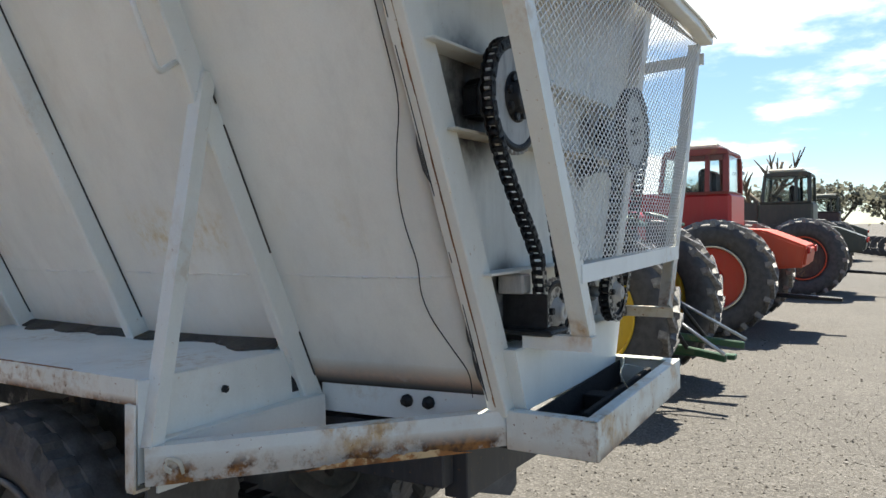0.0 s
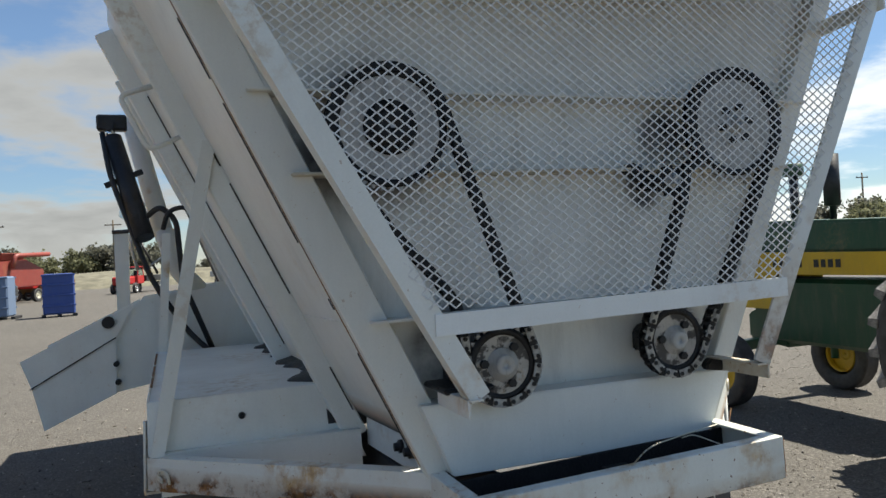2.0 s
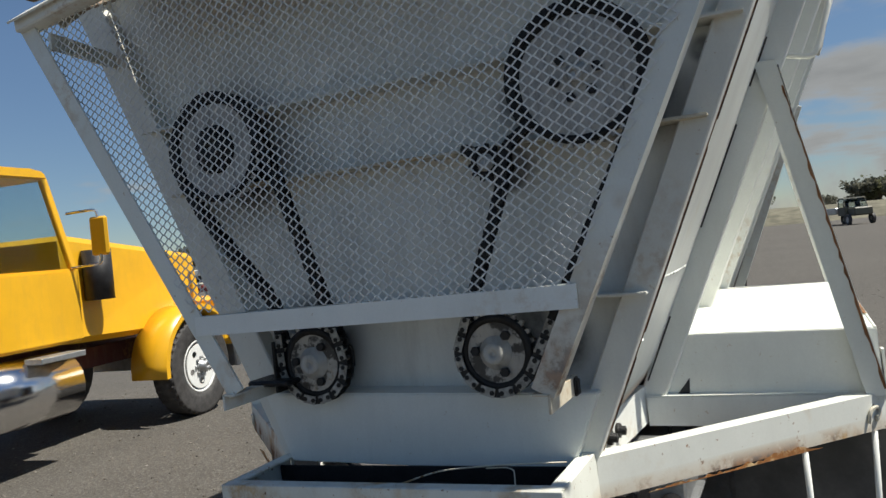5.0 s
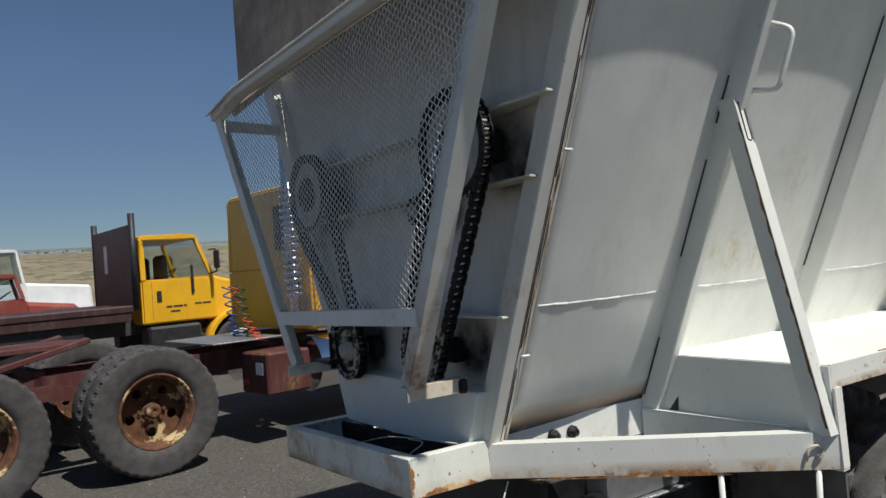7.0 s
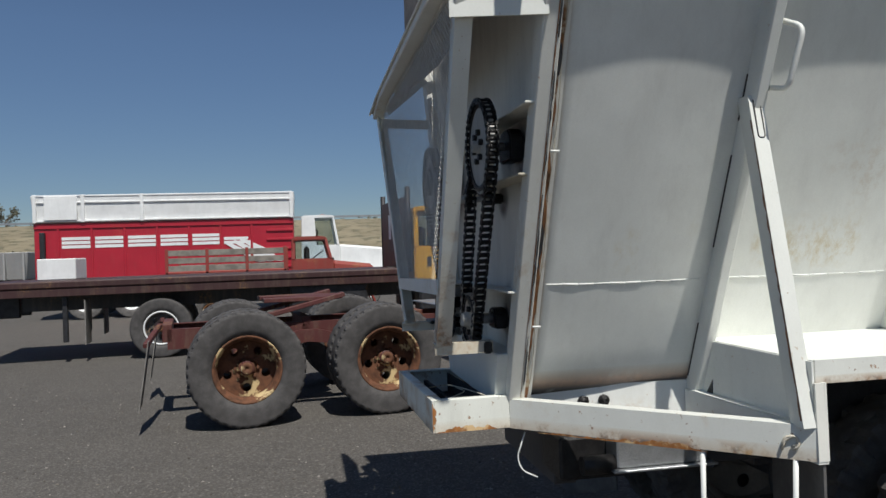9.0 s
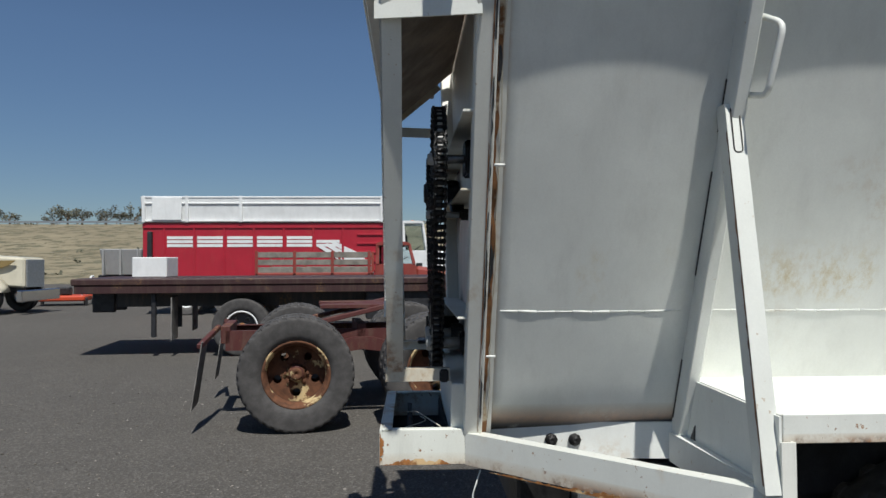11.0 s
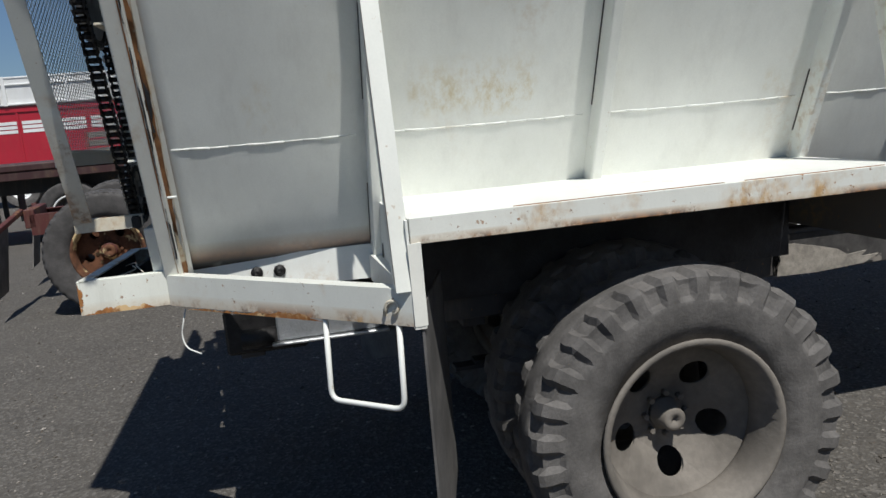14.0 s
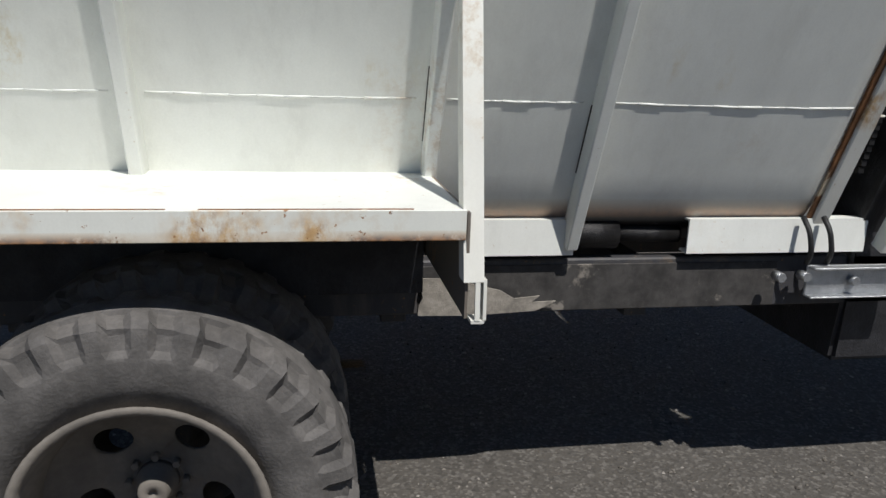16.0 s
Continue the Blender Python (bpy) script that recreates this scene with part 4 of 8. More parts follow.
aL, aR = tangent_angle(TL, R_TL, BL, R_BL, 1), tangent_angle(TL, R_TL, BL, R_BL, -1)
chain(arc(TL, R_TL, math.radians(237), aR + math.tau, 40) + arc(BL, R_BL, aR, math.radians(272), 24) + [(-0.388, 1.46), (-0.402, 1.545), (-0.470, 1.632), (-0.545, 1.715), (-0.640, 1.835)], "slack black greasy roller chain", 0.170)
bR = tangent_angle(TR, R_TR, BR, R_BR, -1)
bR = bR if bR > 0 else bR + math.tau
chain(arc(TR, R_TR, math.radians(-128), bR, 40) + arc(BR, R_BR, bR, math.radians(278), 20) + [(0.330, 1.80), (0.340, 1.853), (0.352, 1.89)], "black greasy roller chain over an idler", 0.160)
bm = B()
beam(bm, (0.292, 0.24, 1.853), (0.20, 0.24, 1.905), 0.05, 0.03, (0, 1, 0), 0.004)
part("idler_arm", bm, M_GREASE, wagon)

bm = B()
box(bm, -0.435, -0.375, 0.205, 0.292, 1.435, 1.495, 0.006)
part("bearing_block", bm, M_SPROCKET, wagon)
bm = B()
box(bm, -0.405, -0.397, 0.14, 0.29, 1.29, 1.435, 0.002)
part("bearing_plate", bm, M_GREASE, wagon)
bm = B()
box(bm, -0.470, -0.33, 0.10, 0.27, 1.316, 1.332, 0.006)
part("grease_cake", bm, M_GREASE, wagon)

# ---- guard cage over the chains ----
for s in (-1, 1):
    bm = B()
    p0, p1 = (V(0.436, -0.012, 1.322), V(0.978, -0.012, 2.455)) if s > 0 else (V(-0.416, -0.008, 1.322), V(-1.045, -0.044, 2.425))
    d = (p1 - p0).normalized()
    out = V(s * d.z, 0, -s * d.x)
    section(bm, angle_iron(0.054, 0.055), p0 + out * 0.027, p1 + out * 0.027, -out, (0, 1, 0))
    leg = part("guard_leg", bm, M_LEG if s > 0 else M_FRAME, wagon, "sloping white angle iron with rust at its foot")
    bm = B()
    box(bm, min(s * 0.414, s * 0.452), max(s * 0.414, s * 0.452), -0.017, 0.20, 1.316, 1.321)
    box(bm, s * 0.452 - 0.003, s * 0.452 + 0.003, -0.017, 0.20, 1.278, 1.3205)
    part("foot_bracket", bm, M_LEDGE if s > 0 else M_POST, leg)
    bm = B()
    beam(bm, (s * 0.965, -0.03, 2.37), (s * 1.02, 0.26, 2.37), 0.05, 0.008, (0, 0, 1))
    part("top_strut", bm, M_FRAME, leg)
    bm = B()
    beam(bm, (0.995 if s > 0 else -1.07, -0.034, 2.455 if s > 0 else 2.432), (s * 0.74, -0.035, 2.475), 0.060, 0.045, (0, 1, 0), 0.004)
    part("hood_end", bm, M_DECK, leg)
bm = B()
section(bm, angle_iron(0.042, 0.052), (-0.525, -0.018, 1.532), (0.535, -0.020, 1.555), (0, 1, 0), (0, 0, -1))
part("guard_bar", bm, M_DECK, wagon)
bm = B()
beam(bm, (-0.745, -0.035, 2.475), (0.745, -0.035, 2.475), 0.060, 0.045, (0, 1, 0), 0.004)
beam(bm, (-0.72, 0.0, 2.49), (0.72, 0.0, 2.49), 0.09, 0.006, (0, 1, 0))
hood = part("hood_bar", bm, M_DECK, wagon)
bm = B()
for a, b in (((-1.075, -0.045, 2.462), (-0.745, -0.035, 2.508)), ((-0.745, -0.035, 2.508), (0.745, -0.035, 2.512)), ((0.745, -0.035, 2.512), (0.992, -0.042, 2.486))):
    beam(bm, a, b, 0.10, 0.006, (0, 0.8, 0.6))
part("hood_plate", bm, M_DECK, hood, "bright sloping sheet on top of the guard")


def expanded_metal():
    """Diamond mesh of raised strands between the guard's legs."""
    px, pz, w, t, bond = 0.0337, 0.0243, 0.0018, 0.0006, 0.0016
    verts, faces = [], []
    z0, z1 = 1.545, 2.455
    half = lambda z, x=1: 0.390 + (z - 1.318) * 0.510 if x > 0 else 0.392 + (z - 1.318) * 0.575
    rows = int((z1 - z0) / (pz / 2))
    for j in range(rows):
        za, zb = z0 + j * pz / 2, z0 + (j + 1) * pz / 2
        h = half(za, -1)
        n = int(h / px) + 2
        for i in range(-n, n + 1):
            xa = (i + 0.5 * (j % 2)) * px
            for dx in (-px / 2, px / 2):
                xb = xa + dx
                if abs(xa) > half(za, xa) + 0.02 or abs(xb) > half(zb, xb) + 0.02:
                    continue
                tilt = 0.0009 * (1 if dx > 0 else -1)
                sgn = 1 if dx > 0 else -1
                ends = [((xa, za), (xa + sgn * bond, za), 0.0), ((xa + sgn * bond, za), (xb - sgn * bond, zb), tilt)]
                for (ua, va), (ub, vb), lift in ends:
                    d = V(ub - ua, 0, vb - va).normalized()
                    nrm = V(-d.z, 0, d.x) * w
                    k = len(verts)
                    for p, yy in ((V(ua, -0.018, va), lift), (V(ub, -0.018, vb), -lift)):
                        for a, b in ((-1, -1), (1, -1), (1, 1), (-1, 1)):
                            q = p + nrm * a
                            verts.append((q.x, q.y + yy + b * t, q.z))
                    faces += [(k, k + 1, k + 5, k + 4), (k + 1, k + 2, k + 6, k + 5), (k + 2, k + 3, k + 7, k + 6), (k + 3, k, k + 4, k + 7)]
    me = bpy.data.meshes.new("mesh_panel")
    me.from_pydata(verts, [], faces)
    me.materials.append(M_MESH)
    return me


panel = new("mesh_panel", expanded_metal())
panel.parent = wagon
tagged(panel, "white expanded-metal mesh guard", kind="stuff")

def rust_edge(parent, p0, p1, up, lift, w0, w1, seed):
    """Thin ragged strip of rust along an edge, fading out at both ends."""
    rng = random.Random(seed)
    bm, last, w, n = B(), None, (w0 + w1) / 2, 60
    for k in range(n + 1):
        w = max(w0, min(w1, w + rng.uniform(-0.35, 0.35) * (w1 - w0)))
        end = min(1.0, 6.0 * k / n, 6.0 * (n - k) / n) + 0.02
        p = p0.lerp(p1, k / n) + lift
        row = [bm.verts.new(p), bm.verts.new(p + up * w * end)]
        if last:
            bm.faces.new([last[0], last[1], row[1], row[0]])
        last = row
    return part("edge_rust", bm, M_ORANGERUST, parent)


# ---- tray and outrigger frame ----
bm = B()
box(bm, -0.47, 0.47, -0.038, -0.030, 1.0, 1.118, 0.002)
box(bm, -0.47, 0.47, -0.030, 0.004, 1.110, 1.118, 0.002)
tray = part("tray", bm, M_TRAY, wagon, "chipped white steel tray below the chains")
hinge = Matrix.Translation((0.46, 0.0, 1.06))
tray.matrix_local = hinge @ Matrix.Rotation(radians(-2.0), 4, "Y") @ hinge.inverted()
for s in (-1, 1):
    bm = B()
    box(bm, min(s * 0.462, s * 0.470), max(s * 0.462, s * 0.470), -0.030, 0.25, 1.0, 1.118, 0.002)
    box(bm, min(s * 0.43, s * 0.462), max(s * 0.43, s * 0.462), 0.004, 0.25, 1.110, 1.118, 0.002)
    panel = part("tray_side", bm, M_TRAY, tray)
    if s > 0:
        rust_edge(panel, V(0.4702, -0.028, 1.001), V(0.4702, 0.20, 1.001), V(0, 0, 1), V(0.0012, 0, 0), 0.003, 0.020, 3)
        rust_edge(panel, V(0.4702, -0.037, 1.004), V(0.4702, -0.037, 1.114), V(0, 1, 0), V(0.0012, 0, 0), 0.002, 0.014, 4)
# dark lining of floor and front stands in for shade inside the tray
bm = B()
box(bm, -0.461, 0.461, -0.029, 0.295, 1.0, 1.006)
box(bm, -0.461, 0.461, -0.0295, -0.026, 1.006, 1.106)
part("tray_floor", bm, M_TRAYSHADE, tray)
# the dark back plate is added to close the view under the end plate
for name, size in (("flight_bar", (-0.30, 0.40, 0.055, 0.075, 1.005, 1.09)), ("sludge_lump", (0.02, 0.10, 0.08, 0.19, 1.005, 1.06)), ("inner_wall", (-0.461, 0.461, 0.196, 0.203, 1.005, 1.098))):
    bm = B()
    box(bm, *size, 0.003)
    part(name, bm, M_TRAYSHADE, tray)

bm = B()
tube(bm, rounded([(0.02, 0.03, 1.100), (0.12, 0.09, 1.122), (0.27, 0.12, 1.126), (0.42, 0.17, 1.118)], 0.05), 0.0022, 5)
tube(bm, rounded([(0.24, 0.10, 1.124), (0.30, 0.13, 1.118), (0.33, 0.05, 1.10)], 0.03), 0.0018, 5)
part("bent_wire", bm, M_LEDGE, tray, "thin bent wire lying across the tray")
bm = B()
prism(bm, [(0.392, 1.284), (0.464, 1.274), (0.464, 1.318), (0.440, 1.322), (0.412, 1.318), (0.392, 1.302)], "y", 0.165, 0.196, 0.005)
part("tension_arm", bm, M_GREASE, wagon, "grease-caked tension arm beside the sprocket")

for s in (-1, 1):
    a, b = (V(0.470, 0.250, 1.052), V(1.165, 0.990, 1.052)) if s > 0 else (V(-0.460, 0.250, 1.030), V(-1.205, 0.960, 1.012))
    d = (b - a).normalized()
    inward = V(-s * abs(d.y), abs(d.x), 0) * 0.024
    bm = B()
    section(bm, channel(0.05, 0.106), a, b, inward, (0, 0, 1))
    out = part("outrigger", bm, M_OUTRIG, wagon, "slanted white steel channel, rusty below")
    bm = B()
    c = a.lerp(b, 0.93)
    nn = V(s * abs(d.y), -abs(d.x), 0)
    rust_edge(out, a.lerp(b, 0.12) - V(0, 0, 0.0525), a.lerp(b, 0.70 if s > 0 else 0.62) - V(0, 0, 0.0525), V(0, 0, 1), nn * 0.0265, 0.003, 0.021, 7 + s)
    for k in range(2):
        p = c + nn * 0.006 + V(0, 0, -0.004 + 0.008 * k)
        tube(bm, rounded([p - d * 0.026 - V(0, 0, 0.022), p - d * 0.016 + V(0, 0, 0.010), p + d * 0.014 + V(0, 0, 0.026 - 0.01 * k), p + d * 0.024 - V(0, 0, 0.004), p + d * 0.004 - V(0, 0, 0.018)], 0.012), 0.0045, 6)
    part("lug_ring", bm, M_LEDGE, out, "dull steel loop welded on")
    # base rail along the foot of the hopper
    for y0, y1 in ((0.31, 0.975), (2.70, 3.143), (3.56, 4.26)):
        bm = B()
        xa = 0.40 if y0 < 1 else 0.47
        section(bm, channel(0.055, 0.124), (s * (xa + 0.008), y0, 1.068), (s * (xa + 0.008) + (s * 0.055 if y0 < 1 else 0.0), y1, 1.068), (-s, 0, 0), (0, 0, 1))
        rail = part("base_rail", bm, M_DECK, wagon)
        if y0 < 1:
            for yy in (0.55, 0.63):
                bm = B()
                lathe(bm, [(0.0, 0.002), (0.0, 0.022), (0.012, 0.022), (0.012, 0.014), (0.027, 0.014), (0.027, 0.002)], (s * 0.408 + s * 0.083 * (yy - 0.31), yy, 1.07), (s, 0, 0), 8)
                part("rail_bolt", bm, M_GREASE, rail)
    bm = B()
    if s > 0:
        hexa(bm, [V(0.468, 0.950, 1.0), V(1.125, 0.976, 1.0), V(1.125, 0.984, 1.0), V(0.468, 0.958, 1.0),
                  V(0.468, 0.950, 1.093), V(1.125, 0.976, 1.100), V(1.125, 0.984, 1.100), V(0.468, 0.958, 1.093)])
        hexa(bm, [V(0.468, 0.950, 1.094), V(1.06, 0.974, 1.101), V(1.06, 0.989, 1.101), V(0.468, 0.989, 1.094),
                  V(0.468, 0.950, 1.098), V(1.06, 0.974, 1.105), V(1.06, 0.989, 1.105), V(0.468, 0.989, 1.098)])
    else:
        hexa(bm, [V(-1.165, 0.960, 0.93), V(-0.495, 0.935, 0.93), V(-0.495, 0.943, 0.93), V(-1.165, 0.968, 0.93),
                  V(-1.165, 0.960, 1.066), V(-0.495, 0.935, 1.066), V(-0.495, 0.943, 1.066), V(-1.165, 0.968, 1.066)])
        hexa(bm, [V(-1.165, 0.960, 1.067), V(-0.495, 0.935, 1.067), V(-0.495, 0.988, 1.067), V(-1.165, 0.988, 1.067),
                  V(-1.165, 0.960, 1.072), V(-0.495, 0.935, 1.072), V(-0.495, 0.988, 1.072), V(-1.165, 0.988, 1.072)])
    part("cross_plate", bm, M_WHITE, out)

# ---- fenders, braces, steps, handles ----
for s in (-1, 1):
    bm = B()
    xi, xo = 0.50, 1.148
    prism(bm, [(s * xi, 1.0), (s * xo, 1.0), (s * xo, 2.625), (s * xi, 2.625)], "z", 1.288, 1.294)
    fend = part("fender", bm, M_DECK, wagon, "flat white fender deck with chipped edges")
    if s < 0:
        fend.location = (-0.048, 0.0, -0.054)
    bm = B()
    box(bm, min(s * 1.142, s * 1.150), max(s * 1.142, s * 1.150), 1.0, 2.625, 1.224, 1.298, 0.002)
    box(bm, min(s * 1.115, s * 1.142), max(s * 1.115, s * 1.142), 1.0, 2.625, 1.224, 1.230)
    part("fascia", bm, M_FASCIA, fend, "narrow white edge with rust")
    bm = B()
    prism(bm, [(s * 0.42, 1.015), (s * 1.155, 1.015), (s * 1.150, 1.292), (s * 0.53, 1.292)], "y", 0.990, 0.997)
    part("rear_panel", bm, M_WHITE, fend)
    # front sheet, coloured dark in place of the shade on its inner face
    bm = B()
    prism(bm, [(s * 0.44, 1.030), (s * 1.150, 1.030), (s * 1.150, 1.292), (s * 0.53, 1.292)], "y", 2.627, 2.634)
    part("front_panel", bm, M_SHADEPANEL, fend, "dull sheet darkened for the shade under the fender")
    # black sheet added to stand for the deep shade under the deck
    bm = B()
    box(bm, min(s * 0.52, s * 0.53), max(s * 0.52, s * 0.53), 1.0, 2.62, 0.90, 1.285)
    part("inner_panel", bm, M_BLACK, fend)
    bm = B()
    for y0, y1, xx in ((1.3, 1.95, 1.146), (2.02, 2.5, 1.146)):
        box(bm, min(s * 1.138, s * 1.147), max(s * 1.138, s * 1.147), y0, y1, 1.297, 1.2995)
    part("chipped_edge", bm, M_RUSTY, fend)
    # grime heaped where the deck meets the hopper, on the shaded side
    for y, top, foot in ((0.972, 2.125, 1.100), (2.645, 2.125 if s > 0 else 1.90, 1.125)):
        bm = B()
        xt = s * 0.945 if top > 2 else s * 1.10
        xf = s * 1.165
        if s < 0:
            xf, xt, foot, top = -1.195, xt - 0.036, foot - 0.04, top - 0.022
        section(bm, angle_iron(0.060 if s > 0 else 0.044, 0.050), (xf, y - 0.025, foot), (xt, y - 0.025, top), (-s, 0, 0), (0, 1, 0))
        brace = part("brace", bm, M_POST if y > 2 else M_FRAME, wagon, "slanted white brace of angle iron")
        if s > 0 and y < 2:
            f0, f1 = V(xf, y - 0.0262, foot), V(xt, y - 0.0262, top)
            rngb = random.Random(12)
            bm, last = B(), None
            for k in range(41):
                p, w = f0.lerp(f1, 0.02 + 0.0225 * k), 0.003 + 0.009 * rngb.random() * (1.0 - 0.01 * k)
                row = [bm.verts.new(p + V(-q, 0, 0)) for q in (0.0015, 0.0015 + w)]
                if last:
                    bm.faces.new([last[0], last[1], row[1], row[0]])
                last = row
            part("edge_rust", bm, M_RUSTY, brace)
            # thin dark tube drawn for the outline of the slot at the brace's top
            bm = B()
            q0, q1 = f0.lerp(f1, 0.985) + V(0.003, 0.027, 0), f0.lerp(f1, 0.875) + V(0.003, 0.027, 0)
            tube(bm, rounded([q0 - V(0, 0.012, 0), q1 - V(0, 0.012, 0) - V(0, 0, 0.012), q1 + V(0, 0.012, -0.012), q0 + V(0, 0.012, 0)], 0.011), 0.0022, 5)
            part("weld_bead", bm, M_DUSTPLATE, brace)
    # angle hanging below the deck's ends
    for y, z0 in ((1.004, 1.0), (2.655, 1.03)):
        bm = B()
        beam(bm, (s * 1.168, y, z0), (s * 1.160, y, 1.23 if y < 2 else 1.13), 0.030 if y < 2 else 0.012, 0.008, (0, 1, 0))
        beam(bm, (s * 1.150, y + 0.018, z0), (s * 1.145, y + 0.018, 1.23 if y < 2 else 1.13), 0.008, 0.04, (0, 1, 0))
        box(bm, min(s * 1.12, s * 1.17), max(s * 1.12, s * 1.17), y - 0.015, y + 0.018, z0 - 0.008, z0)
        part("deck_hanger", bm, M_POST, fend)
    if s > 0:
        bm = B()
        tube(bm, rounded([(0.928, 0.757, 1.01), (0.936, 0.748, 0.745), (1.112, 0.946, 0.745), (1.117, 0.952, 1.01)], 0.035), 0.0085)
        part("step", bm, M_DECK, wagon, "bent white rod step")
    bm = B()
    if s > 0:
        r0, r1 = on_wall(s, 1.015, 2.360, 0.035), on_wall(s, 1.012, 2.165, 0.035)
        o0, o1 = V(1.111, 1.034, 2.299), V(1.056, 1.014, 2.122)
    else:
        r0, r1 = on_wall(s, 0.985, 2.320, 0.070), on_wall(s, 0.985, 2.150, 0.070)
        o0, o1 = V(-1.232, 0.930, 2.243), V(-1.150, 0.936, 2.066)
    tube(bm, rounded([r0, o0, o1, r1], 0.03), 0.009)
    part("grab_handle", bm, M_WHITE, wagon, "bent rod grab handle")
    bm = B()
    at, along, across = V(s * 1.163, 1.008, 0), V(-s * 0.953, 0.304, 0), V(s * 0.304, 0.953, 0)
    sheet = [(0.0, 1.05), (0.49, 1.05), (0.49, 0.33), (0.05, 0.19), (0.0, 0.24)]
    skins = [[bm.verts.new(at + along * u + across * k + V(0, 0, z)) for u, z in sheet] for k in (0.0, 0.008)]
    bm.faces.new(skins[0])
    bm.faces.new(skins[1][::-1])
    for k in range(len(sheet)):
        bm.faces.new([skins[0][k - 1], skins[0][k], skins[1][k], skins[1][k - 1]])
    part("mud_flap", bm, M_WAGONFLAP, wagon, "dusty black rubber mud flap")

rng = random.Random(4)
bm = B()
n = 90
edge = []
for k in range(n + 1):
    y = 1.03 + 1.56 * k / n
    v = noise.noise((y * 4.0, 3.1, 0.0)) * 0.7 + noise.noise((y * 13.0, 7.7, 0.0)) * 0.4
    edge.append((y, 0.530 + 0.14 * max(0.0, v + 0.32)))
top = [[bm.verts.new((-x, y, z)) for x, z in ((0.50, 1.322), (0.52 + 0.2 * (w - 0.52), 1.317), (w, 1.3005), (w + 0.005, 1.2935))] for y, w in edge]
for p, q in zip(top, top[1:]):
    for i in range(3):
        bm.faces.new([p[i], p[i + 1], q[i + 1], q[i]])
for k in range(9):
    y = 1.06 + 1.5 * rng.random() ** 1.3
    x = 0.56 + 0.10 * rng.random() ** 2.0
    r = rng.uniform(0.005, 0.018)
    pts = [(-x + r * 0.8 * math.cos(q / 7 * math.tau) * rng.uniform(0.6, 1.3), y + r * 2.4 * math.sin(q / 7 * math.tau) * rng.uniform(0.6, 1.3)) for q in range(7)]
    prism(bm, pts, "z", 1.2942, 1.2965 + 0.002 * rng.random())
debris = tagged(part("debris", bm, M_GRIME, wagon, "dark wet grime on the shaded fender"), kind="stuff")
debris.location = (-0.075, 0.0, -0.054)

# ---- running gear ----
for s in (-1, 1):
    bm = B()
    xa = 0.36
    box(bm, min(s * xa, s * (xa + 0.07)), max(s * xa, s * (xa + 0.07)), 0.50, 4.6, 0.79, 0.98, 0.006)
    rl = part("chassis_rail", bm, M_CHASSIS, wagon, "scuffed black steel chassis rail")
    bm = B()
    box(bm, min(s * 0.43, s * 0.438), max(s * 0.43, s * 0.438), 2.62, 3.95, 0.795, 0.962, 0.002)
    part("rail_plate", bm, M_DUSTPLATE, rl)
    if s > 0:
        bm = B()
        prism(bm, [(2.615, 0.797), (2.80, 0.793), (2.93, 0.800), (3.03, 0.805), (3.10, 0.838), (3.01, 0.835), (3.04, 0.858), (2.95, 0.850), (2.90, 0.880), (2.80, 0.905), (2.70, 0.925), (2.63, 0.928), (2.622, 0.90), (2.632, 0.86), (2.618, 0.83)], "x", 0.456, 0.464)
        part("dust_guard", bm, M_TANDUST, rl, "torn dusty rubber guard on the rail")
    t = wheel(wagon, (s * 1.005, 1.850, 0.512), 0.532, 0.27, 0.304, M_RIM, M_DUSTY, 29, "lug", 0.020, 0.225, s, 5, None, 0.075, "", True, 0.72, 0.97)
    t["label"] = "dusty black lug-tread truck tyre"
    wheel(wagon, (s * 0.615, 1.850, 0.528), 0.528, 0.25, 0.300, M_RIM, M_DUSTY, 29, "lug", 0.020, 0.10, -s, 5, None, 0.02)
bm = B()
cyl(bm, (-0.85, 1.842, 0.52), (0.85, 1.842, 0.52), 0.06, 14)
lathe(bm, [(-0.16, 0.05), (-0.10, 0.17), (0.10, 0.17), (0.16, 0.05)], (0, 1.842, 0.52), (1, 0, 0), 18)
part("axle", bm, M_CHASSIS, wagon)
for yy in (0.45, 1.3, 2.5, 3.4, 4.3):
    bm = B()
    box(bm, -0.36, 0.36, yy, yy + 0.09, 0.74, 0.95, 0.004)
    part("cross_member", bm, M_CHASSIS, wagon)
bm = B()
prism(bm, [(-0.30, 1.060), (-0.16, 0.985), (0.16, 0.985), (0.30, 1.060), (0.30, 1.068), (0.15, 0.995), (-0.15, 0.995), (-0.30, 1.068)], "y", 0.28, 4.06)
part("trough", bm, M_CHASSIS, wagon)
for s in (-1, 1):
    bm = B()
    for k in range(6):
        box(bm, min(s * 0.36, s * 0.43), max(s * 0.36, s * 0.43), 1.842 - 0.6 + 0.08 * k, 1.842 + 0.6 - 0.08 * k, 0.59 + 0.016 * k, 0.604 + 0.016 * k)
    part("leaf_spring", bm, M_BLACK, wagon)
bm = B()
cyl(bm, (0.58, 0.48, 0.87), (0.58, 0.60, 0.87), 0.034, 14)
box(bm, 0.30, 0.52, 0.42, 0.70, 0.80, 0.96, 0.01)
part("drive_motor", bm, M_GREASE, wagon, "black oily hydraulic motor")
bm = B()
box(bm, 0.40, 0.62, 0.60, 0.95, 0.86, 0.97, 0.006)
box(bm, 0.38, 0.64, 0.58, 0.98, 0.848, 0.858, 0.003)
part("under_box", bm, M_STEEL, wagon, "small grey box below the frame")
bm = B()
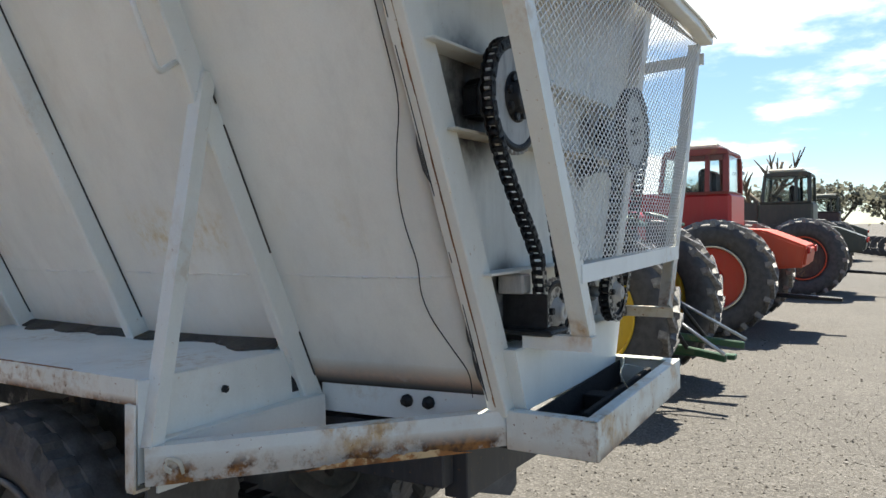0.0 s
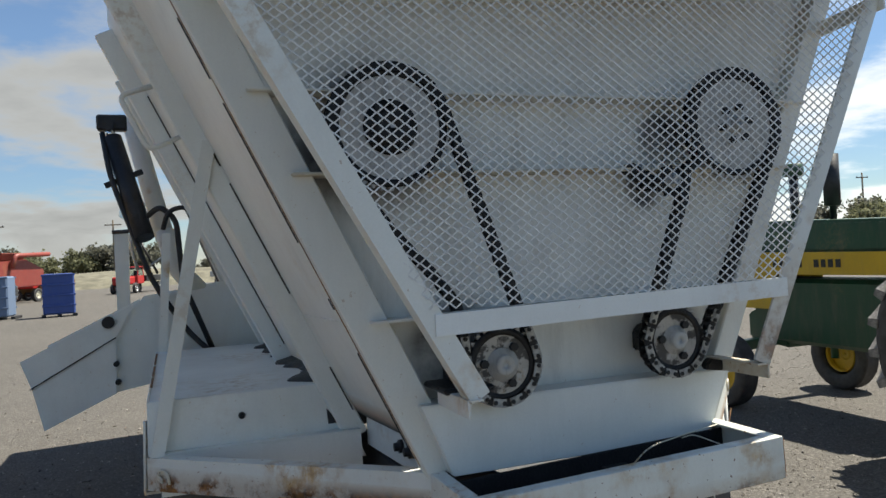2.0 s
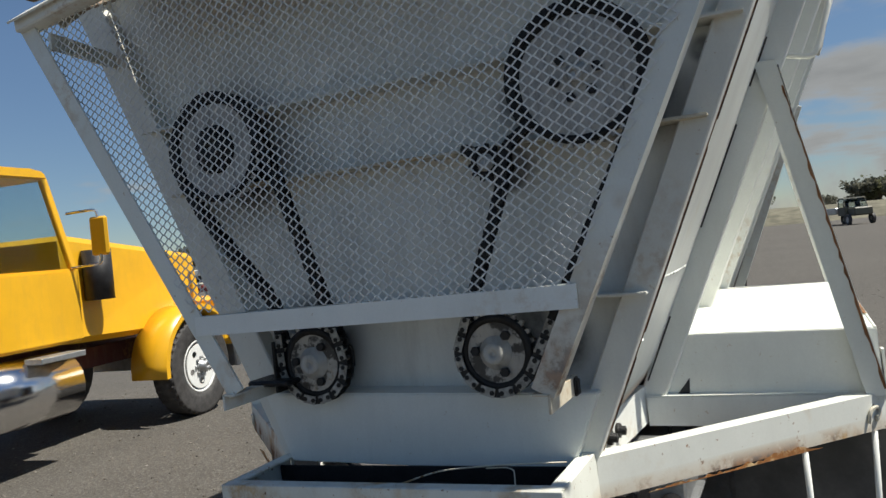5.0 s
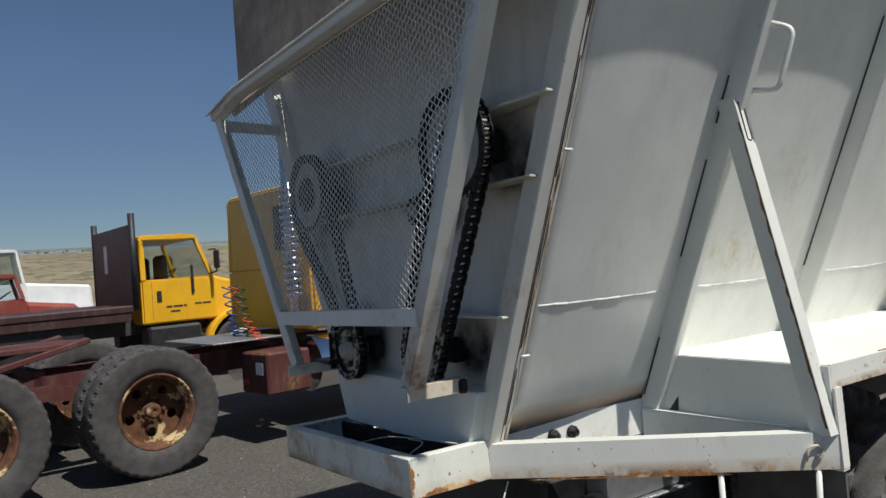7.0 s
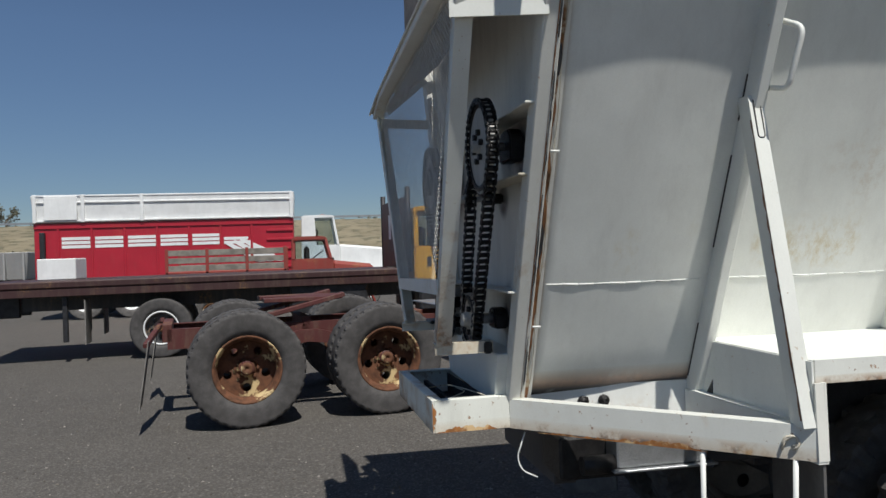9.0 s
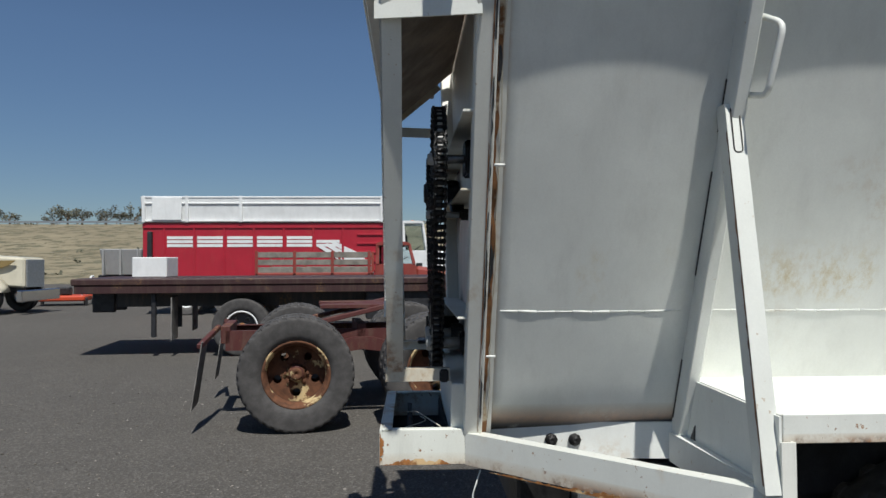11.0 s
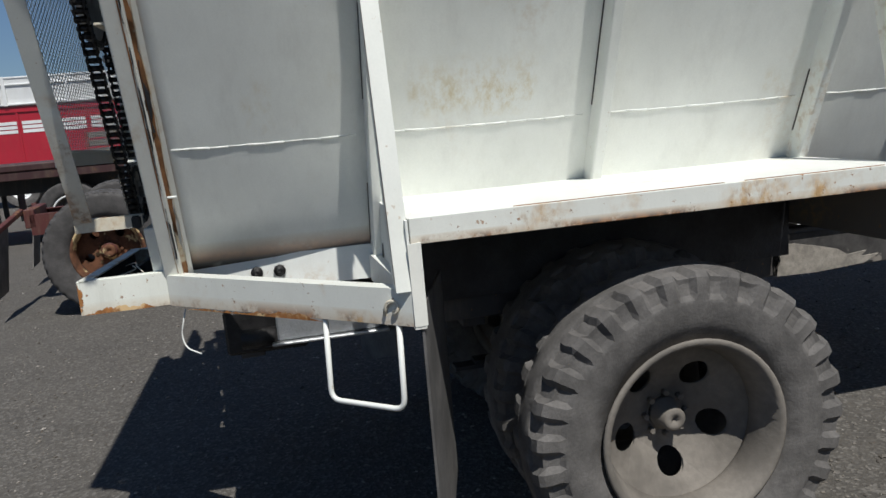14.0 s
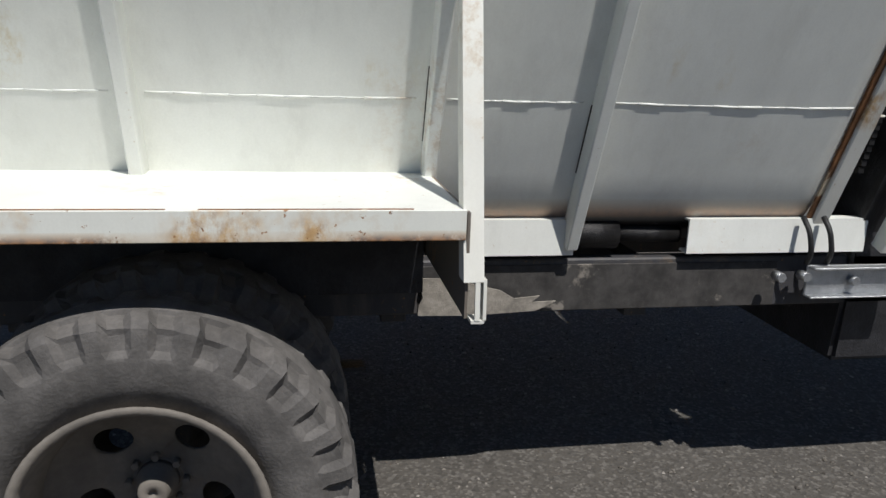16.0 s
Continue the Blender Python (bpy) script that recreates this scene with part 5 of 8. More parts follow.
tube(bm, rounded([(0.49, 0.30, 0.985), (0.472, 0.272, 0.89), (0.490, 0.285, 0.845), (0.515, 0.335, 0.825)], 0.03), 0.0028, 6)
part("wire_end", bm, M_DECK, wagon)
# hopper discharge parts and the bracket at the front
bm = B()
cyl(bm, (0.40, 3.14, 1.065), (0.40, 3.32, 1.065), 0.055, 16)
cyl(bm, (0.40, 3.32, 1.065), (0.40, 3.56, 1.06), 0.030, 12)
part("auger_bearing", bm, M_GREASE, wagon)
bm = B()
box(bm, 0.50, 0.512, 4.02, 4.42, 0.85, 0.965, 0.003)
box(bm, 0.512, 0.55, 4.02, 4.42, 0.955, 0.965, 0.003)
box(bm, 0.512, 0.55, 4.02, 4.42, 0.85, 0.858, 0.003)
fb = part("front_bracket", bm, M_STEEL, wagon, "bare steel channel bracket")
bm = B()
for yy, zz in ((3.90, 0.93), (4.00, 0.93), (4.2, 0.91)):
    cyl(bm, (0.50, yy, zz), (0.545, yy, zz), 0.018, 6)
part("bracket_bolt", bm, M_STEEL, fb)
bm = B()
for y in (3.98, 4.06):
    tube(bm, rounded([(0.50, y, 1.14), (0.545, y, 1.10), (0.545, y + 0.02, 1.02), (0.50, y + 0.04, 0.97)], 0.03), 0.010, 6)
part("front_cable", bm, M_HOSE, wagon)
for s in (-1, 1):
    bm = B()
    beam(bm, (s * 0.50, 4.32, 1.02), (s * 1.04, 4.36, 2.40), 0.06, 0.06, (0, 1, 0), 0.003)
    part("front_leg", bm, M_FRAME, wagon)
# assumed block, mostly out of view, that keeps sun off the ground behind it
bm = B()
prism(bm, [(-0.43, 0.55), (0.43, 0.55), (0.43, 1.05), (0.95, 2.40), (1.10, 2.75), (-1.10, 2.75), (-0.95, 2.40), (-0.43, 1.05)], "y", 4.24, 6.9, 0.02)
part("drive_housing", bm, M_BLACK, wagon, "assumed dark block at the front of the wagon")
bm = B()
for y in (4.17,):
    for s in (-1, 1):
        for k in range(30):
            z = 1.3 + k * 0.0254
            x = s * (0.50 + 0.20 * (k / 30))
            box(bm, x - 0.011, x + 0.011, y - 0.010, y + 0.010, z, z + 0.022)
part("front_chain", bm, M_GREASE, wagon, "black greasy roller chain")

# wires
bm = B()
tube(bm, [on_wall(1, 0.325 + 0.003 * math.sin(k), 1.16 + 1.5 * k / 24, 0.008 + 0.003 * math.sin(k * 1.7)) for k in range(25)], 0.0016, 6)
w = part("wiring", bm, M_LEDGE, wagon, "thin wire clipped to the corner post")
for z in (1.386, 1.972):
    c = on_wall(1, 0.318, z, 0.02)
    part("wire_clip", cyl(B(), c - V(0, 0.008, 0), c + V(0, 0.022, 0), 0.0045, 6), M_DECK, w)
bm = B()
pts = [on_wall(-1, y, z, o) for y, z, o in ((0.345, 2.65, 0.012), (0.35, 2.2, 0.015), (0.35, 1.98, 0.02), (0.40, 1.86, 0.02), (0.43, 1.76, 0.02), (0.44, 1.66, 0.02), (0.43, 1.54, 0.02), (0.45, 1.46, 0.02), (0.44, 1.38, 0.02),
                                             (0.39, 1.27, 0.02), (0.36, 1.20, 0.015), (0.37, 1.12, 0.02))]
tube(bm, rounded(pts, 0.06, 3), 0.0019, 6)
part("loose_wire", bm, M_GREASE, wagon, "loose dark wire hanging from the corner")

# ---- discharge end on the left ----
bm = B()
x0, x1 = -0.50, -1.42
prism(bm, [(-0.60, 1.15), (-1.42, 1.02), (-1.42, 1.32), (-1.28, 1.515), (-0.66, 1.60)], "y", 2.82, 2.828)
prism(bm, [(-0.60, 1.15), (-1.42, 1.02), (-1.42, 1.32), (-1.28, 1.515), (-0.66, 1.60)], "y", 3.70, 3.708)
prism(bm, [(-0.60, 1.15), (-1.42, 1.02), (-1.42, 1.03), (-0.60, 1.16)], "y", 2.828, 3.70)
spout = part("discharge_spout", bm, M_WHITE, wagon, "white sheet-metal side discharge housing")
bm = B()
for y in (2.79, 3.72):
    prism(bm, [(-1.40, 1.33), (-1.30, 1.50), (-1.87, 1.235), (-1.82, 1.085), (-1.77, 0.86), (-1.41, 1.02)], "y", y, y + 0.006)
prism(bm, [(-1.41, 1.02), (-1.77, 0.86), (-1.775, 0.868), (-1.41, 1.028)], "y", 2.796, 3.72)
part("spout_flap", bm, M_WHITE, spout, "hinged white discharge flap")
bm = B()
beam(bm, (-1.40, 2.786, 1.325), (-1.83, 2.786, 1.085), 0.012, 0.006, (0, 1, 0))
cyl(bm, (-1.435, 2.77, 1.41), (-1.435, 2.83, 1.41), 0.033, 14)
cyl(bm, (-1.405, 2.78, 1.18), (-1.405, 2.83, 1.18), 0.016, 8)
cyl(bm, (-1.400, 2.78, 1.08), (-1.400, 2.83, 1.08), 0.016, 8)
part("pivot", bm, M_GREASE, spout)

cyl_top, cyl_low = V(-1.40, 3.02, 2.53), V(-1.225, 2.72, 1.86)
bm = B()
cyl(bm, cyl_top.lerp(cyl_low, 0.12), cyl_low, 0.052, 18)
ram = part("hydraulic_cylinder", bm, M_BLACK, wagon, "black hydraulic cylinder with hoses")
bm = B()
cyl(bm, cyl_top, cyl_top.lerp(cyl_low, 0.12), 0.026, 14)
part("piston_rod", bm, M_CHROME, ram)
bm = B()
box(bm, -1.46, -1.30, 2.98, 3.06, 2.50, 2.59, 0.01)
cyl(bm, (-1.40, 2.95, 2.53), (-1.40, 3.09, 2.53), 0.036, 12)
part("clevis", bm, M_BLACK, ram)
bm = B()
q = cyl_top.lerp(cyl_low, 0.5)
beam(bm, q + V(-0.11, 0, -0.03), q + V(0.09, 0, 0.05), 0.03, 0.03, (0, 1, 0), 0.003)
part("hose_clamp", bm, M_GREASE, ram)
bm = B()
tube(bm, rounded([cyl_top + V(-0.03, -0.04, -0.05), q + V(-0.08, -0.02, 0.02), V(-1.20, 2.70, 1.62), V(-1.02, 2.72, 1.32), V(-0.90, 2.66, 1.20)], 0.12), 0.016, 8)
tube(bm, rounded([cyl_low + V(0.02, 0, 0.12), V(-1.14, 2.66, 2.03), V(-1.06, 2.64, 1.95), V(-1.04, 2.66, 1.60), V(-0.90, 2.72, 1.22)], 0.08), 0.016, 8)
tube(bm, rounded([V(-1.13, 2.66, 1.90), V(-1.10, 2.62, 2.0), V(-1.0, 2.60, 2.02), V(-0.97, 2.62, 1.9)], 0.05), 0.013, 8)
part("hydraulic_hose", bm, M_HOSE, ram)
bm = B()
tube(bm, [V(-1.29, 3.35, 2.62), V(-1.12, 2.98, 1.86)], 0.055, 14)
tube(bm, rounded([V(-1.12, 2.98, 1.90), V(-1.08, 2.90, 1.70), V(-0.95, 2.95, 1.55)], 0.08), 0.055, 14)
part("discharge_pipe", bm, M_POST, wagon, "rust-streaked white pipe beside the hopper")

# pipework and a mirror on the far corner
bm = B()
prism(bm, [(-1.47, 1.20), (-1.39, 1.20), (-1.37, 1.96), (-1.47, 1.96)], "y", 4.10, 4.13, 0.004)
stand = part("corner_stand", bm, M_WHITE, wagon, "upright sheet stand at the far corner")
part("cross_pipe", tube(B(), [(-1.48, 4.10, 1.97), (-1.08, 4.10, 1.985)], 0.014, 8), M_BLACK, stand)
part("bent_pipe", tube(B(), rounded([(-1.16, 4.10, 2.22), (-1.27, 4.10, 2.16), (-1.36, 4.10, 1.98), (-1.355, 4.10, 1.82), (-1.32, 4.10, 1.69)], 0.15), 0.012, 8), M_STEEL, stand)
part("stay_rod", tube(B(), [(-1.28, 4.10, 1.69), (-1.08, 4.10, 1.83)], 0.008, 6), M_STEEL, stand)
part("stay_rod", tube(B(), [(-1.32, 4.11, 1.95), (-1.19, 4.11, 1.66)], 0.010, 6), M_BLACK, stand)
bm = B()
prism(bm, [(-1.41, 2.18), (-1.32, 2.08), (-1.33, 2.01), (-1.43, 2.08)], "y", 4.09, 4.10)
part("small_mirror", bm, M_CHROME, stand)

# small fittings on the fender's rear panels
part("panel_bolt", lathe(B(), [(0.0, 0.002), (0.0, 0.012), (0.010, 0.012), (0.016, 0.006), (0.016, 0.002)], (-0.897, 0.990, 1.162), (0, -1, 0), 8), M_GREASE, wagon)
for s in (-1, 1):
    part("open_notch", prism(B(), [(s * 0.604, 1.150), (s * 0.560, 1.094), (s * 0.600, 1.094)], "y", 0.9865, 0.9895), M_BLACK, wagon)

# ---- vehicles ----
def slab(name, parent, mat, x0, x1, y0, y1, z0, z1, bev=0.02, label=""):
    return part(name, box(B(), x0, x1, y0, y1, z0, z1, bev), mat, parent, label)


def cab(parent, y0, y1, z0, zbelt, ztop, half, mat, slant=0.18, back_window=True, name="cab", mid=True, label=""):
    """A cab with a body, pillars, a roof and panes in between; it faces +y."""
    body = part(name, prism(B(), [(y0, z0), (y1, z0), (y1, zbelt), (y0, zbelt)], "x", -half, half, 0.03), mat, parent, label)
    yt = y1 - slant
    lean = 0.06
    bm = B()
    prism(bm, [(y0 + 0.02, ztop - 0.10), (yt, ztop - 0.10), (yt - 0.04, ztop - 0.02), (yt - 0.20, ztop), (y0 + 0.10, ztop), (y0 + 0.02, ztop - 0.04)], "x", -half + lean, half - lean, 0.02)
    part("roof", bm, mat, body)
    for s in (-1, 1):
        lo, hi = s * (half - 0.035), s * (half - lean - 0.035)
        posts = [((lo, y0 + 0.05, zbelt - 0.01), (hi, y0 + 0.06, ztop - 0.09), 0.09), ((lo, y1 - 0.05, zbelt - 0.01), (hi, yt - 0.05, ztop - 0.09), 0.07)]
        if mid:
            ym = y0 + (y1 - y0) * 0.30
            posts.append(((lo, ym, zbelt - 0.01), (hi, ym, ztop - 0.09), 0.07))
        for p, q, w in posts:
            part("pillar", beam(B(), p, q, w, 0.06, (0, 1, 0), 0.008), mat, body)
        pane = prism(B(), [(y0 + 0.06, zbelt), (y1 - 0.06, zbelt), (yt - 0.06, ztop - 0.10), (y0 + 0.06, ztop - 0.10)], "x", s * (half - lean) - 0.003, s * (half - lean) + 0.003)
        part("side_pane", pane, M_GLASS, body)
    part("windscreen", hexa(B(), [V(-half + 0.08, y1 - 0.045, zbelt), V(half - 0.08, y1 - 0.045, zbelt), V(half - 0.08, y1 - 0.039, zbelt), V(-half + 0.08, y1 - 0.039, zbelt),
                                  V(-half + 0.12, yt - 0.045, ztop - 0.10), V(half - 0.12, yt - 0.045, ztop - 0.10), V(half - 0.12, yt - 0.039, ztop - 0.10), V(-half + 0.12, yt - 0.039, ztop - 0.10)]), M_GLASS, body)
    if back_window:
        slab("rear_pane", body, M_GLASS, -half + 0.10, half - 0.10, y0 + 0.045, y0 + 0.05, zbelt, ztop - 0.10, 0)
    else:
        slab("rear_wall", body, mat, -half + 0.03, half - 0.03, y0 + 0.02, y0 + 0.06, zbelt - 0.01, ztop - 0.08, 0.01)
    ys = y0 + (y1 - y0) * 0.42
    for x in (-half * 0.5, half * 0.5):
        slab("seat", body, M_SEAT, x - 0.22, x + 0.22, ys - 0.12, ys + 0.02, zbelt - 0.05, zbelt + (ztop - zbelt) * 0.55, 0.05)
    part("steering_wheel", lathe(B(), [(k, r) for k, r in ((-0.012, 0.20), (0.012, 0.20), (0.012, 0.176), (-0.012, 0.176))], (-half * 0.5, y1 - 0.36, zbelt + 0.08), (0, -0.7, 1), 20), M_BLACK, body)
    return body


def arch(parent, y, x0, x1, r0, r1, zc, mat, a0=-100, a1=100, name="fender"):
    """A curved mudguard round a wheel."""
    n = 14
    ring = []
    for r, order in ((r1, range(n + 1)), (r0, range(n, -1, -1))):
        for k in order:
            a = math.radians(a0 + (a1 - a0) * k / n)
            ring.append((y + r * math.sin(a), zc + r * math.cos(a)))
    bm = B()
    lo = [bm.verts.new((x0, u, v)) for u, v in ring]
    hi = [bm.verts.new((x1, u, v)) for u, v in ring]
    m = len(ring)
    for k in range(n):
        bm.faces.new([lo[k], lo[k + 1], lo[m - 2 - k], lo[m - 1 - k]])
        bm.faces.new([hi[k], hi[m - 1 - k], hi[m - 2 - k], hi[k + 1]])
    for k in range(m):
        bm.faces.new([lo[k], hi[k], hi[(k + 1) % m], lo[(k + 1) % m]]).smooth = True
    return part(name, bm, mat, parent)


def bars(parent, x, y0, z0, widths, h, mat, face=1, gap=0.02, name="lettering"):
    """A row of plain bars that stands for writing on a side."""
    y = y0
    for w in widths:
        slab(name, parent, mat, min(x, x + face * 0.003), max(x, x + face * 0.003), y, y + w, z0, z0 + h, 0)
        y += w + gap


def dual_axle(truck, y, R, outer, inner, rim, tyre, lugs=40):
    for s in (-1, 1):
        wheel(truck, (s * outer, y, R), R, 0.25, 0.325, rim, tyre, lugs, "road", 0.012, 0.195, s, 5, None, 0.10, "", s > 0)
        wheel(truck, (s * inner, y, R), R, 0.25, 0.325, rim, tyre, lugs, "road", 0.012, 0.13, -s, 5, None, 0.02)
    part("axle", cyl(B(), (-outer, y, R), (outer, y, R), 0.07, 12), M_REDFRAME, truck)


def yellow_semi():
    t = thing("semi_truck", "yellow semi tractor with rusted wheels and a red-brown chassis", "truck", pose(-5.71, -0.52, 0, 0, 0, 8))
    for s in (-1, 1):
        part("frame_rail", section(B(), channel(0.08, 0.21), (s * 0.43, -1.45, 0.83), (s * 0.43, 6.2, 0.83), (-s, 0, 0), (0, 0, 1)), M_REDFRAME, t)
        part("ramp", beam(B(), (s * 0.46, -0.62, 0.98), (s * 0.46, 0.42, 1.22), 0.14, 0.05, (1, 0, 0), 0.006), M_REDFRAME, t)
        hang = part("flap_hanger", beam(B(), (s * 0.40, -1.52, 0.98), (s * 1.18, -1.62, 0.86), 0.05, 0.05, (0, 1, 0), 0.006), M_REDFRAME, t)
        part("mud_flap", hexa(B(), [V(s * 0.72, -1.70, 0.24), V(s * 1.20, -1.70, 0.24), V(s * 1.20, -1.69, 0.24), V(s * 0.72, -1.69, 0.24), V(s * 0.72, -1.60, 0.90), V(s * 1.20, -1.60, 0.90), V(s * 1.20, -1.59, 0.90), V(s * 0.72, -1.59, 0.90)]), M_FLAP, hang)
        part("spring", prism(B(), [(-0.75, 0.62), (0, 0.74), (0.75, 0.62), (0.75, 0.68), (0.1, 0.86), (-0.1, 0.86), (-0.75, 0.68)], "x", s * 0.53, s * 0.61, 0.01), M_REDFRAME, t)
        wheel(t, (s * 1.02, 5.36, 0.55), 0.55, 0.27, 0.29, M_BOXWHITE, M_RUBBER, 40, "road", 0.012, 0.02, s, 5, M_STEEL, 0.09, "steer", True)
        arch(t, 5.36, min(s * 0.74, s * 1.20), max(s * 0.74, s * 1.20), 0.62, 0.68, 0.58, M_YELLOW, -95, 78)
        tank = part("fuel_tank", cyl(B(), (s * 0.86, 2.5, 0.72), (s * 0.86, 3.6, 0.72), 0.30, 24), M_CHROME, t)
        part("tank_step", box(B(), min(s * 1.0, s * 1.2), max(s * 1.0, s * 1.2), 3.1, 3.6, 1.02, 0.97, 0.005), M_STEEL, tank)
    dual_axle(t, -0.70, 0.57, 1.17, 0.86, M_RUSTRIM, M_ROADTYRE)
    dual_axle(t, 0.72, 0.57, 1.17, 0.86, M_RUSTRIM, M_ROADTYRE)
    for y in (-1.5, -0.05, 1.25, 2.4):
        slab("cross_member", t, M_REDFRAME, -0.43, 0.43, y, y + 0.10, 0.80, 0.99, 0.006)
    part("fifth_wheel", prism(B(), [(-0.45, -0.45), (-0.12, -0.45), (-0.04, -0.05), (0.04, -0.05), (0.12, -0.45), (0.45, -0.45), (0.48, 0.25), (0.25, 0.45), (-0.25, 0.45), (-0.48, 0.25)], "z", 1.16, 1.20, 0.006), M_REDFRAME, t)
    slab("deck_plate", t, M_STEEL, -0.5, 0.75, 1.50, 2.30, 1.03, 1.045, 0.004)
    bx = slab("battery_box", t, M_REDFRAME, 0.62, 1.18, 1.85, 2.35, 0.50, 0.92, 0.02, "dull red box with a white plate")
    slab("plate", bx, M_BOXWHITE, 0.95, 1.10, 1.844, 1.847, 0.70, 0.82, 0)
    slab("lens", bx, M_REDLENS, 0.70, 0.80, 1.843, 1.847, 0.58, 0.64, 0)
    body = cab(t, 2.55, 3.85, 1.08, 1.78, 2.72, 0.98, M_YELLOW, 0.20, False, "cab", True, "yellow cab")
    slab("rear_pane", body, M_GLASS, 0.25, 0.80, 2.558, 2.564, 2.0, 2.45, 0)
    slab("pane_frame", body, M_BLACK, 0.22, 0.83, 2.564, 2.568, 1.97, 2.48, 0)
    part("hood", hexa(B(), [V(-0.85, 3.83, 1.05), V(0.85, 3.83, 1.05), V(0.72, 6.15, 0.95), V(-0.72, 6.15, 0.95), V(-0.82, 3.83, 2.12), V(0.82, 3.83, 2.12), V(0.66, 6.08, 1.86), V(-0.66, 6.08, 1.86)], 0.06), M_YELLOW, t, "sloping yellow hood")
    part("air_cleaner", cyl(B(), (0.92, 4.15, 1.45), (0.92, 4.15, 1.95), 0.14, 18), M_BLACK, t)
    slab("grille", t, M_CHROME, -0.50, 0.50, 6.13, 6.17, 0.98, 1.45, 0.01)
    part("bumper", prism(B(), [(-1.18, 6.10), (-1.05, 6.35), (1.05, 6.35), (1.18, 6.10), (1.12, 6.08), (-1.12, 6.08)], "z", 0.42, 0.72, 0.01), M_STEEL, t)
    for s in (-1, 1):
        slab("headlight", t, M_LAMP, min(s * 0.80, s * 1.10), max(s * 0.80, s * 1.10), 6.05, 6.11, 0.98, 1.24, 0.02)
        slab("fender_cap", t, M_YELLOW, min(s * 0.72, s * 1.16), max(s * 0.72, s * 1.16), 5.80, 6.07, 0.74, 1.32, 0.05)
        mir = part("mirror_arm", tube(B(), rounded([(s * 0.98, 3.75, 2.3), (s * 1.25, 3.85, 2.32), (s * 1.25, 3.85, 1.8), (s * 0.98, 3.75, 1.78)], 0.05), 0.014, 6), M_CHROME, t)
        slab("mirror", mir, M_YELLOW, s * 1.25 - 0.10, s * 1.25 + 0.10, 3.83, 3.88, 1.88, 2.25, 0.02)
        spot = part("spot_mirror_arm", tube(B(), [(s * 0.78, 5.8, 1.6), (s * 0.98, 5.92, 1.86)], 0.010, 6), M_BLACK, t)
        part("spot_mirror", lathe(B(), [(-0.02, 0.01), (-0.02, 0.09), (0.0, 0.105), (0.03, 0.09), (0.05, 0.01)], (s * 0.98, 5.92, 1.94), (0, 1, 0.1), 20), M_JDYEL, spot)
    for s in (1,):
        st = part("exhaust_pipe", cyl(B(), (s * 0.84, 2.42, 1.15), (s * 0.84, 2.42, 3.05), 0.065, 18), M_CHROME, t)
        for j in range(16):
            z = 1.45 + j * 0.075
            part("shield_ring", lathe(B(), [(0, 0.098), (0.045, 0.098), (0.045, 0.103), (0, 0.103)], (s * 0.84, 2.42, z), (0, 0, 1), 18), M_CHROME, st)
    for k, (m, x) in enumerate(((M_ORANGE, 0.05), (M_BLUE, -0.12), (M_JDGREEN, 0.20))):
        pts = [(x + 0.05 * math.sin(i * 0.9) + 0.01 * i * (1 if k == 0 else 0.4), 2.10 - 0.05 * math.cos(i * 0.9), 1.60 - 0.010 * i - 0.10 * math.sin(i / 60 * math.pi)) for i in range(60)]
        part("air_line", tube(B(), pts, 0.009, 6), m, t)
    return t


yellow_semi()


